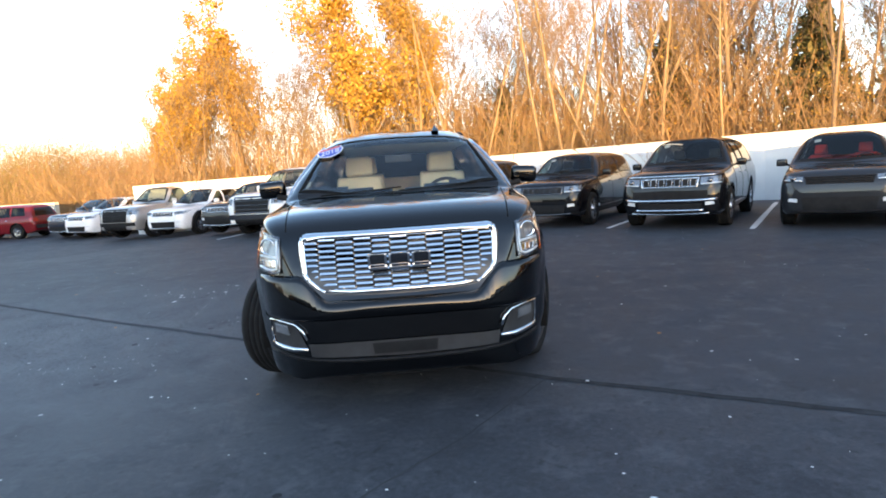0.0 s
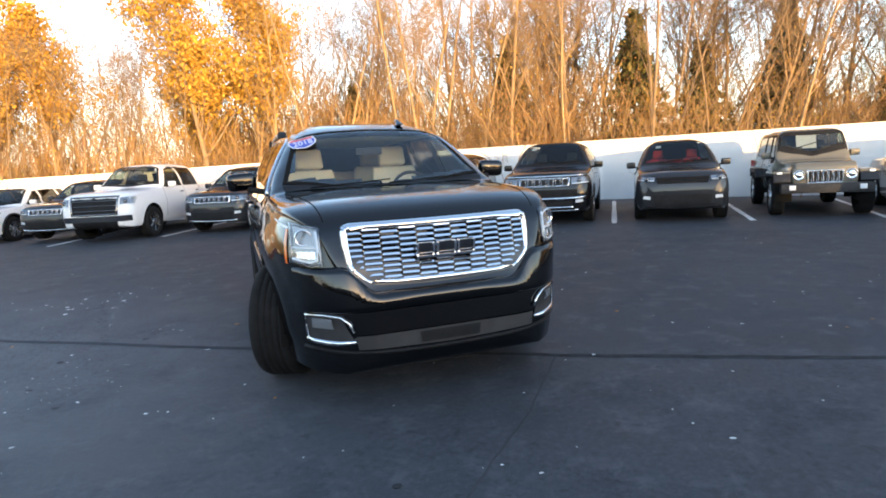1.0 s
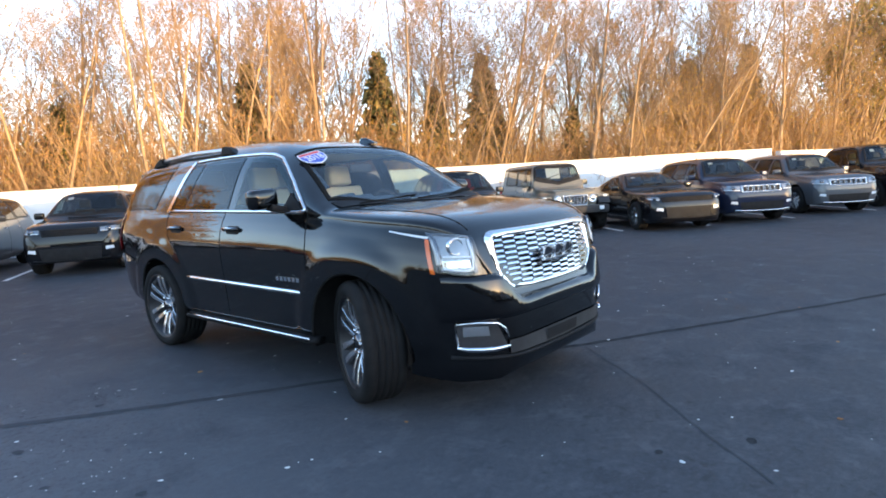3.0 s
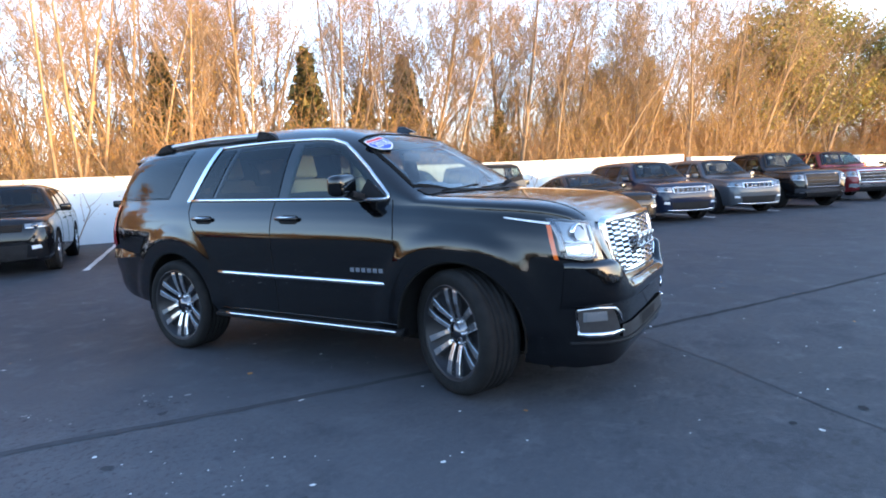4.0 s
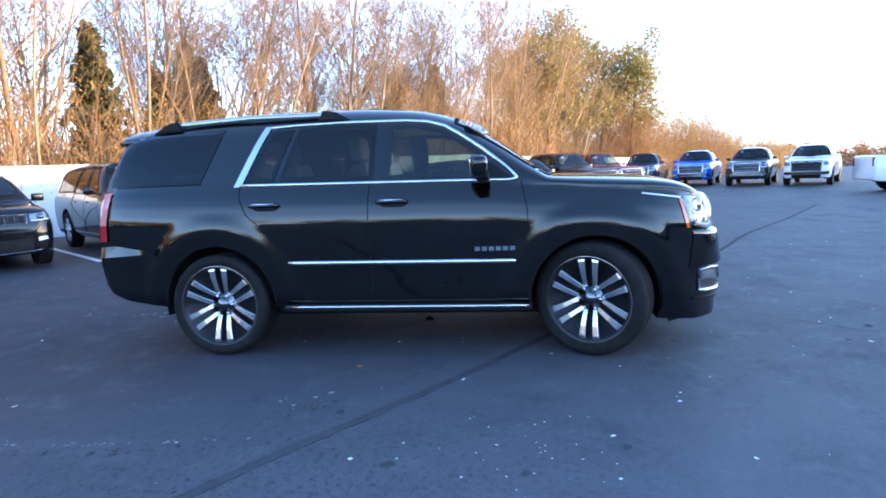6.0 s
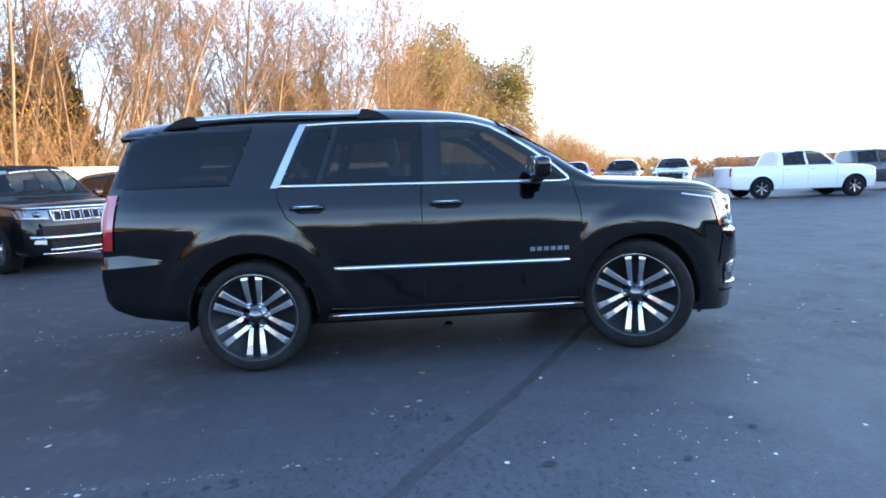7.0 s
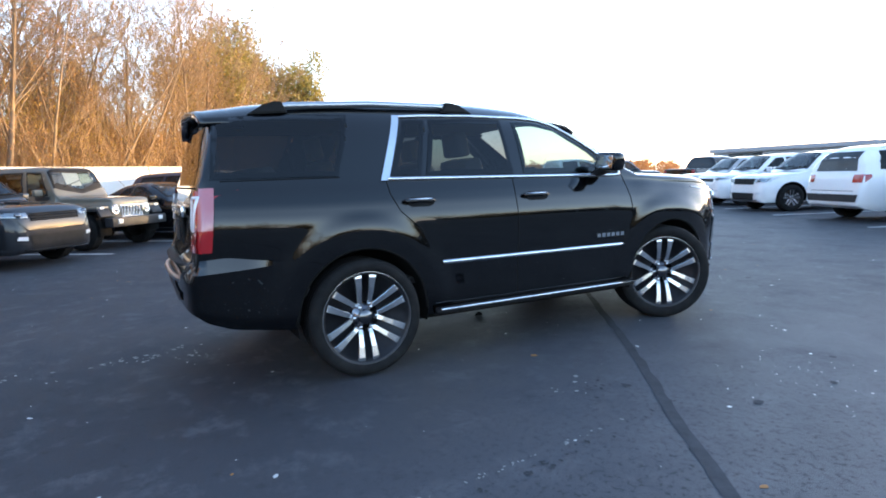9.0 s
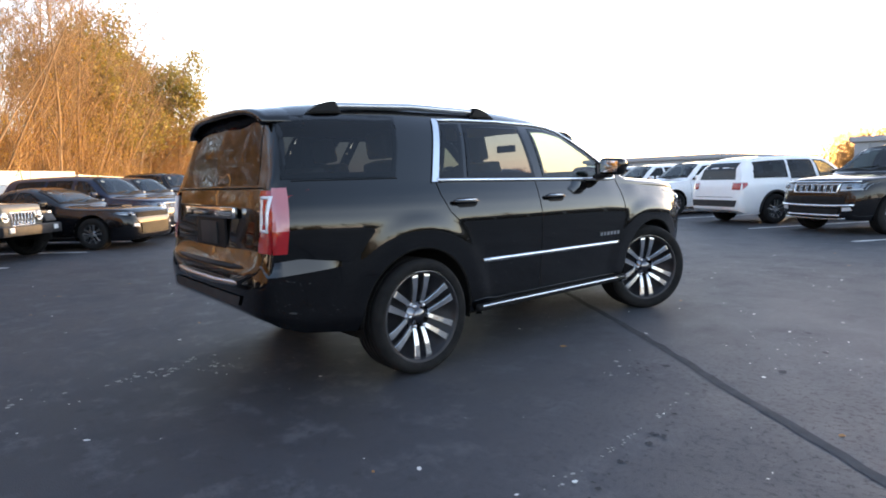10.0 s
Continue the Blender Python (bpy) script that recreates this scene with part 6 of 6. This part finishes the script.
# ---- parked cars ----
WHITE = paint("white paint", (0.72, 0.72, 0.72), 0, 0.4, 0.05)
SILVER = paint("silver paint", (0.42, 0.41, 0.40), 0.6, 0.35)
GREY = paint("grey paint", (0.020, 0.021, 0.024), 0.2, 0.35, 0.03)
SLATE = paint("slate paint", (0.065, 0.072, 0.082), 0.3, 0.35)
BLACK = paint("jet paint", (0.003, 0.003, 0.004), 0.0, 0.3, 0.02, 0.001)
BLUE_BLACK = paint("midnight blue paint", (0.008, 0.013, 0.032), 0.2, 0.3, 0.03)
BLUE = paint("bright blue paint", (0.02, 0.09, 0.50), 0.2, 0.3)
RED = paint("red paint", (0.14, 0.006, 0.010), 0.1, 0.3)
MAROON = paint("maroon paint", (0.13, 0.014, 0.018), 0.2, 0.3)
SAND = paint("grey-tan paint", (0.115, 0.108, 0.088), 0.0, 0.45)


def parked(car, x, y, ang, wb, fo):
    """Put the car so that the middle of its front axle is at x, y and its nose points along ang."""
    c, s = math.cos(radians(ang)), math.sin(radians(ang))
    mx, my = x - c * wb / 2, y - s * wb / 2
    car.matrix_basis = pose(mx, my, dip(mx, my), 0, 0, facing(c, s))
    return car


def crossover(label, body, x, y, ang, **kw):
    a = dict(L=4.82, W=0.97, H=1.76, hood=1.14, belt=1.13, wb=2.92, fo=0.92, r=0.39)
    a.update(kw)
    k = a.pop("kind", "suv")
    return parked(make_car("parked_suv", label, "SUV", k, body, **a), x, y, ang, a["wb"], a["fo"])


def pickup(label, body, x, y, ang, **kw):
    a = dict(L=5.85, W=1.02, H=1.96, hood=1.30, belt=1.27, wb=3.67, fo=0.98, r=0.41, zb=0.36, grille="wide", spokes=6)
    a.update(kw)
    return parked(make_car("parked_pickup", label, "pickup truck", "pickup", body, **a), x, y, ang, a["wb"], a["fo"])


# north row, from the west
parked(make_car("parked_hatchback", "red compact crossover parked beside the low wall", "car", "suv", RED, L=4.5, W=0.9, H=1.62, hood=1.0, belt=1.02, wb=2.65, fo=0.9, r=0.34), -21.3, 24.4, 170, 2.65, 0.9)
crossover("dark blue crossover parked nose out", BLUE_BLACK, -15.4, 22.0, -118, H=1.68)
crossover("white crossover parked beside a silver pickup", WHITE, -14.0, 20.9, -117, H=1.68)
pickup("silver pickup truck with a black grille parked by the wall", SILVER, -10.8, 17.8, -115, trim=PLASTIC)
crossover("white crossover with dark lower trim parked by the wall", WHITE, -8.5, 16.4, -113, L=4.62, W=0.93, H=1.68, hood=1.06, belt=1.08, wb=2.71, cladding=GREY_PLASTIC)
crossover("dark brown-black crossover parked by the wall", GREY, -5.75, 14.1, -113, L=4.42, W=0.92, H=1.65, hood=1.06, belt=1.06, wb=2.64)
pickup("white pickup truck with a dark grille parked by the wall", WHITE, -4.1, 12.0, -113, trim=DARK_CHROME)
crossover("charcoal SUV with a chrome slotted grille", GREY, -1.25, 11.75, -119, seats=BLACK_LEATHER)
crossover("black SUV with a dark mesh grille", BLACK, 1.05, 9.95, -123, grille="bar", trim=PLASTIC)
crossover("black SUV with a seven-slot dark grille", BLACK, 3.75, 8.55, -126, trim=DARK_CHROME)
crossover("large black SUV with bright chrome grille and bumper bars", BLACK, 5.98, 6.55, -127, L=5.45, W=1.05, H=1.92, hood=1.24, belt=1.20, wb=3.12, fo=0.95, r=0.41, zb=0.3, bars=True)
crossover("dark grey performance SUV with red seats and a hood scoop", GREY, 8.35, 4.85, -128, L=5.1, W=0.97, H=1.80, hood=1.14, belt=1.12, wb=3.04, grille="bar", trim=PLASTIC, seats=RED_LEATHER, hood_scoop=True)
crossover("grey-tan boxy off-roader with a seven-slot grille", SAND, 10.75, 3.35, -131, kind="boxy", L=4.79, W=0.94, H=1.86, wb=3.0, fo=0.55, hood=1.13, belt=1.18, r=0.41, zb=0.45)
parked(make_car("parked_coupe", "black muscle coupe parked by the wall", "car", "coupe", BLACK, L=5.02, W=0.96, H=1.45, hood=0.98, belt=0.96, wb=2.95, fo=0.95, r=0.36, zb=0.2, grille="bar", trim=PLASTIC, hood_scoop=True), 11.75, 0.98, -134, 2.95, 0.95)
crossover("dark blue SUV with a bright grille parked by the wall", BLUE_BLACK, 13.95, -0.20, -137)
crossover("slate grey SUV parked by the wall", SLATE, 16.95, -1.75, -139)
pickup("black pickup truck with a dark chrome grille", BLACK, 19.6, -3.5, -142, trim=DARK_CHROME)
pickup("maroon pickup truck with a chrome bumper", MAROON, 23.6, -5.3, -146)
pickup("white pickup truck behind the maroon one", WHITE, 27.0, -4.6, -150)
# trucks facing the lot
pickup("dark blue pickup truck facing the lot", BLUE_BLACK, 30.5, -7.6, 160)
pickup("bright blue pickup truck facing the lot", BLUE, 29.2, -10.2, 157)
pickup("black pickup truck with a wide chrome grille facing the lot", GREY, 27.2, -12.4, 154)
pickup("white pickup truck facing the lot", WHITE, 25.4, -14.5, 150, trim=DARK_CHROME)
# across the lot
pickup("white crew-cab pickup truck seen from its side", WHITE, 18.0, -18.2, -97)
pickup("grey crew-cab pickup truck behind the white one", SLATE, 21.5, -24.5, -100)
pickup("black pickup truck with its tail towards the bays", BLACK, 17.5, -27.5, -85)
crossover("silver SUV parked nose out in the south row", SILVER, 12.1, -18.4, 66, grille="bar")
crossover("white SUV parked nose out in the south row", WHITE, 9.3, -16.2, 66, grille="bar")
crossover("white SUV with a dark grille parked nose out", WHITE, 6.6, -14.5, 66, trim=PLASTIC)
crossover("white three-row SUV parked tail out in the south row", WHITE, 1.65, -15.5, -114, L=5.05, W=0.97, H=1.78, hood=1.10, belt=1.13, wb=3.0, rack=True, spokes=5, roof_back=0.62, cladding=GREY_PLASTIC)
crossover("large black SUV with chrome grille in the south row", BLACK, 0.05, -11.2, 64, L=5.45, W=1.05, H=1.92, hood=1.24, belt=1.20, wb=3.12, fo=0.95, r=0.41, zb=0.3, bars=True)


# ---- woods ----
def tree_mesh(seed, height, limbs, spread, trunk_r, material, stems=1):
    """Trunks, limbs and twigs as one tapered mesh; also gives the twig tips."""
    rnd = random.Random(seed)
    verts, faces, tips = [], [], []
    def stick(p, d, length, r, level):
        segs = (7, 4, 3, 2)[level]
        sides = (7, 4, 3, 3)[level]
        rings = []
        pts = []
        q, dd = p.copy(), d.normalized()
        for i in range(segs + 1):
            f = i / segs
            rr = max(r * (1 - 0.82 * f), 0.006)
            s = dd.cross(Vector((0.3, 0.5, 0.81)))
            s = s.normalized() if s.length > 0.1 else dd.orthogonal().normalized()
            u = s.cross(dd)
            base = len(verts)
            for k in range(sides):
                a = 2 * math.pi * k / sides
                verts.append(q + rr * (math.cos(a) * s + math.sin(a) * u))
            rings.append(base)
            pts.append((q.copy(), dd.copy(), rr))
            wob = (0.06, 0.16, 0.22, 0.25)[level]
            dd = (dd + Vector((rnd.uniform(-wob, wob), rnd.uniform(-wob, wob), rnd.uniform(-wob, wob) + (0.05 if level else 0.0)))).normalized()
            q = q + dd * length / segs
        for a, b in zip(rings, rings[1:]):
            for k in range(sides):
                faces.append((a + k, a + (k + 1) % sides, b + (k + 1) % sides, b + k))
        if level >= 2:
            tips.extend(pt[0] for pt in pts[1:])
        if level < 3:
            kids = (limbs, 8, 7)[level]
            for k in range(kids):
                f = rnd.uniform((0.22, 0.2, 0.15)[level], 1.0)
                i = min(int(f * segs), segs - 1)
                t = f * segs - i
                at = pts[i][0].lerp(pts[i + 1][0], t)
                out = Vector((rnd.gauss(0, 1), rnd.gauss(0, 1), 0)).normalized()
                up = (0.9, 0.5, 0.3)[level] + rnd.uniform(-0.2, 0.4)
                dn = (out * spread + Vector((0, 0, up)) + pts[i][1] * 0.5).normalized()
                ln = length * ((0.42, 0.5, 0.5)[level]) * (1.1 - 0.55 * f) * rnd.uniform(0.7, 1.25)
                stick(at, dn, ln, max(pts[i][2] * rnd.uniform(0.3, 0.5), 0.006), level + 1)
    for k in range(stems):
        a, o = 6.283 * (k + rnd.random() * 0.6) / stems, (0.22 if stems > 1 else 0.0)
        lean = Vector((rnd.uniform(-0.12, 0.12) + o * math.cos(a), rnd.uniform(-0.12, 0.12) + o * math.sin(a), 1))
        stick(Vector((o * math.cos(a), o * math.sin(a), -0.1)), lean, height * rnd.uniform(0.8, 1.05), trunk_r * rnd.uniform(0.75, 1.1), 0)
    return mesh_of("trunk", verts, faces, material), tips


def leaves_mesh(name, centres, size, count, material, seed, jitter=0.25):
    rnd = random.Random(seed)
    verts, faces = [], []
    for _ in range(count):
        c = rnd.choice(centres) + Vector((rnd.gauss(0, jitter), rnd.gauss(0, jitter), rnd.gauss(0, jitter)))
        a = Vector((rnd.gauss(0, 1), rnd.gauss(0, 1), rnd.gauss(0, 1))).normalized()
        b = a.orthogonal().normalized()
        b = (Matrix.Rotation(rnd.uniform(0, 6.28), 3, a) @ b)
        e = a.cross(b)
        s = size * rnd.uniform(0.6, 1.4)
        k = len(verts)
        verts += [c - b * s, c - e * s * 0.5, c + b * s, c + e * s * 0.5]
        faces.append((k, k + 1, k + 2, k + 3))
    return mesh_of(name, verts, faces, material, False)


def make_tree(seed, height, limbs, spread, trunk_r, bark, leaf, leaves, label, size=0.042, stems=1):
    t = tagged(new("tree"), label, "tree", "trees behind the wall")
    me, tips = tree_mesh(seed, height, limbs, spread, trunk_r, bark, stems)
    part("trunk", me, t)
    if leaves:
        part("crown", leaves_mesh("crown", tips, size, leaves, leaf, seed), t)
    return t


def make_brush(seed, height, stems, leaf, leaves, label, wide=1.1, size=0.030):
    rnd = random.Random(seed)
    t = tagged(new("shrub"), label, "shrub", "undergrowth behind the wall")
    verts, faces, tips = [], [], []
    def spike(p, d, ln, r):
        s = d.orthogonal().normalized()
        u = s.cross(d)
        mid = p + d * ln * 0.5 + Vector((rnd.uniform(-0.1, 0.1), rnd.uniform(-0.1, 0.1), 0)) * ln
        end = p + d * ln + Vector((rnd.uniform(-0.25, 0.25), rnd.uniform(-0.25, 0.25), 0)) * ln
        b = len(verts)
        for q, rr in ((p, r), (mid, r * 0.7), (end, r * 0.25)):
            for k in range(3):
                a = 2.094 * k
                verts.append(q + rr * (math.cos(a) * s + math.sin(a) * u))
        for i in (0, 3):
            for k in range(3):
                faces.append((b + i + k, b + i + (k + 1) % 3, b + i + 3 + (k + 1) % 3, b + i + 3 + k))
        tips.extend((mid, end))
        return mid, end
    for _ in range(stems):
        p = Vector((rnd.gauss(0, wide), rnd.gauss(0, wide), 0))
        d = Vector((rnd.gauss(0, 0.28), rnd.gauss(0, 0.28), 1)).normalized()
        ln = height * rnd.uniform(0.5, 1.1)
        mid, end = spike(p, d, ln, 0.02)
        for k in range(4):
            q = p.lerp(mid, rnd.random()) if k < 2 else mid.lerp(end, rnd.random())
            spike(q, (d + Vector((rnd.gauss(0, 0.6), rnd.gauss(0, 0.6), 0.1))).normalized(), ln * rnd.uniform(0.2, 0.4), 0.010)
    part("thicket", mesh_of("thicket", verts, faces, TWIGS), t)
    if leaves:
        part("foliage", leaves_mesh("foliage", tips, size, leaves, leaf, seed, 0.15 + (size - 0.030) * 4), t)
    return t


def make_conifer(seed, height):
    rnd = random.Random(seed)
    t = tagged(new("conifer"), "dark green spruce among the bare trees", "tree", "conifers behind the wall")
    part("trunk", tube("trunk", [(0, 0, 0), (0.03, 0, height * 0.5), (0, 0.02, height)], [0.14, 0.08, 0.02], BARK, 7), t)
    cs = []
    for i in range(900):
        f = rnd.random() ** 0.8
        z = height * (0.08 + 0.9 * f)
        rad = (1 - f) * height * 0.34 * (0.30 + 0.85 * rnd.random()) * (0.72 + 0.28 * math.sin(f * 60)) + 0.05
        a = rnd.uniform(0, 6.283)
        cs.append(Vector((rad * math.cos(a), rad * math.sin(a), z - rad * 0.25)))
    part("crown", leaves_mesh("crown", cs, 0.22, 3000, NEEDLES, seed, 0.09), t)
    return t


BARE = "tall bare autumn tree lit gold by low sun"
protos = [
    make_tree(1, 12.5, 8, 0.85, 0.080, BARK_PALE, RUST_LEAF, 500, BARE, stems=2),
    make_tree(2, 13.5, 15, 0.8, 0.135, BARK, RUST_LEAF, 450, BARE),
    make_tree(3, 11.5, 6, 0.9, 0.072, BARK, RUST_LEAF, 500, BARE, stems=3),
    make_tree(4, 12.5, 15, 0.8, 0.105, BARK_PALE, GOLD_LEAF, 600, BARE),
    make_tree(5, 9.5, 16, 1.0, 0.11, BARK, RUST_LEAF, 1400, "slender autumn tree with a few rusty leaves"),
    make_tree(6, 10.5, 18, 0.9, 0.20, BARK, GOLD_LEAF, 12000, "broad tree full of golden autumn leaves", 0.085),
    make_tree(7, 9.5, 20, 1.5, 0.15, BARK, OLIVE_LEAF, 5600, "tall tree with thinning olive-gold leaves", 0.09),
]
brush = [
    make_brush(11, 4.0, 75, RUST_LEAF, 2600, "tangled brown undergrowth with dry leaves"),
    make_brush(12, 5.2, 70, GOLD_LEAF, 2600, "tangled golden undergrowth with dry leaves"),
    make_brush(13, 2.8, 70, OLIVE_LEAF, 1000, "low olive and brown undergrowth"),
]
thick = [
    make_brush(14, 7.5, 150, RUST_LEAF, 8000, "dense brown autumn thicket behind the lot", 1.9, 0.06),
    make_brush(15, 8.5, 140, GOLD_LEAF, 7000, "dense golden-brown autumn thicket behind the lot", 2.0, 0.06),
    make_brush(16, 7.0, 150, OLIVE_LEAF, 7000, "dense olive-brown autumn thicket behind the lot", 1.9, 0.06),
]
spruce = make_conifer(21, 7.4)

rt = random.Random(5)
edge = [Vector(p) for p in [(-60, 42), (-34, 33), (-19, 27.5), (-11.6, 20.0), (-3, 17.8), (5.15, 14.8), (10.9, 11.4), (15.8, 6.1), (20.8, 0.5), (30, -4.6), (50, -14.2), (72, -26)]]


def along_edge(s, off):
    """The place s metres along the lot's edge and off metres outside it."""
    for a, b in zip(edge, edge[1:]):
        l = (b - a).length
        if s <= l:
            d = (b - a) / l
            n = Vector((-d.y, d.x))
            return a + d * s + n * off
        s -= l
    return edge[-1]


used = set()


def plant(proto, x, y, scale, lean=0.0):
    """Sets a tree; lean tips it towards the south-east, in degrees."""
    m = pose(x, y, -0.05, lean * 0.7, lean * 0.7) @ pose(0, 0, 0, 0, 0, rt.uniform(0, 360))
    if proto.name not in used:
        used.add(proto.name)
        ob = proto
        ob.matrix_basis = m
    else:
        ob = copy_thing(proto, m)
    ob.scale = (scale, scale, scale * rt.uniform(0.92, 1.1))
    return ob


s = 53.0
while s < 108:
    for row, (lo, hi) in enumerate(((1.2, 3.5), (3.5, 7), (7, 12), (12, 20))):
        if row and rt.random() < 0.12:
            continue
        p = along_edge(s + rt.uniform(-1, 1), rt.uniform(lo, hi))
        far = s > 112
        k = rt.choice((4, 2, 4, 2, 4, 5)) if s < 66 and row < 3 else rt.choice((0, 0, 1, 2, 2, 3, 3, 4)) if not far else rt.choice((0, 2, 4, 4))
        plant(protos[k], p.x, p.y, rt.uniform(0.8, 1.12) * (0.72 if s < 63 else 1.0 if s < 100 else max(0.5, 1.0 - (s - 100) / 48)), rt.uniform(-3, 4) + (rt.choice((0, 4, 9, 15)) if s > 78 and row < 3 else 0))
    s += 1.75
s = 38.0
while s < 116:
    for lo, hi in ((1.8, 3.2), (3.5, 7), (7, 13), (13, 22)):
        p = along_edge(s + rt.uniform(-1, 1), rt.uniform(lo, hi))
        plant(rt.choice(brush if s < 76 else (brush[1], brush[1], brush[0])), p.x, p.y, rt.uniform(0.75, 1.2) * (1.0 if lo < 7 else 1.75 if 62 < s < 79 else 0.85) * (1.0 if s < 102 else 0.6))
    s += 2.1
for x, y, k in ((-7.6, 23.0, 0.84), (-10.4, 24.5, 0.66), (-12.8, 27.0, 0.55)):
    plant(protos[5], x, y, k)
for x, y, k in ((33.0, -1.0, 1.05), (34.5, -2.6, 1.2), (36.2, -3.6, 1.1), (37.5, -4.8, 1.3), (39.0, -5.4, 1.15), (42.0, -9.0, 1.3), (45.5, -10.0, 1.15), (40.0, -6.5, 1.3)):
    plant(protos[6], x, y, k)
for x, y, k in ((27.0, 18.0, 1.25), (24.0, 15.5, 1.05), (14.6, 14.4, 0.92), (17.2, 13.6, 0.85), (30.5, 6.6, 1.0), (38.0, 5.4, 1.15), (12.0, 20.5, 0.95), (5.0, 23.5, 0.8), (21.0, 8.6, 0.62)):
    plant(spruce, x, y, k)
for k, x, y, size in ((1, 12.7, 15.8, 1.0), (3, 14.5, 17.0, 1.05), (0, 12.0, 18.6, 1.1), (2, 16.0, 18.0, 1.05), (4, 13.6, 20.0, 1.2), (1, 15.2, 20.6, 1.05)):
    plant(protos[k], x, y, size)
plant(thick[1], 52.0, -16.6, 0.85)
plant(thick[2], 55.0, -16.0, 0.6)
# deep woods behind
s = 56.0
while s < 104:
    p = along_edge(s + rt.uniform(-1, 1), rt.uniform(18, 32))
    plant(rt.choice(brush[:2]), p.x, p.y, rt.uniform(1.5, 2.1) * (1.0 if s < 76 else 0.5))
    s += 1.8
# far woods to the west and east
for i in range(34):
    a = radians(rt.uniform(112, 150))
    d = rt.uniform(44, 66)
    plant(rt.choice((thick[0], thick[2], thick[2])), d * math.cos(a), d * math.sin(a), rt.uniform(0.55, 0.85))
# thick woods behind the trucks, falling away to the south-east
for i in range(46):
    f = rt.random() ** 1.3
    x, y = 26 + 56 * f + rt.uniform(-2, 2), 2.5 - 29 * f + abs(rt.gauss(0, 5)) + 2.0
    plant(rt.choice((thick[1], thick[1], thick[2]) if f < 0.4 else (thick[0], thick[2])), x, y, (0.78 - 0.42 * f) * rt.uniform(0.75, 1.15))
# brown thicket falling away to the south-east beyond the trucks
for i in range(18):
    f = i / 17
    plant(thick[(0, 1, 2)[i % 3]], 40 + 32 * f + rt.uniform(-1.5, 1.5), -7.5 - 26.5 * f**1.15 + rt.uniform(-1, 1.5), (0.74 - 0.30 * f) * rt.uniform(0.85, 1.15))
# autumn trees beyond the south row
for i in range(14):
    plant(thick[i % 2], 8.0 + 8.2 * i / 13, rt.uniform(-68, -64), rt.uniform(0.62, 0.74))


def far_woods(spots):
    """Low distant woods as one mass of twigs and leaf clumps: (x, y, height)."""
    rnd = random.Random(9)
    cs = []
    for x, y, h in spots:
        for _ in range(60):
            z = h * rnd.random() ** 0.8
            w = 1.6 * (1.15 - z / h)
            cs.append(Vector((x + rnd.gauss(0, w), y + rnd.gauss(0, w), z - 0.1)))
    return tagged(new("far_woods", leaves_mesh("far_woods", cs, 0.20, len(cs) * 4, RUST_LEAF, 9, 0.35)), "distant brown autumn woods along the horizon", "woods", kind="stuff")


spots = []
for i in range(170):
    a, d = radians(rt.uniform(-50, -12)), rt.uniform(105, 150)
    spots.append((d * math.cos(a), d * math.sin(a), rt.uniform(1.8, 3.6)))
far_woods(spots)

# woods closing the lot to the west and south-west
for i in range(60):
    a = radians(rt.uniform(150, 246))
    d = rt.uniform(44, 62)
    plant(rt.choice((protos[4], protos[2], thick[0], thick[2], thick[1])), d * math.cos(a), d * math.sin(a), rt.uniform(0.45, 0.8))
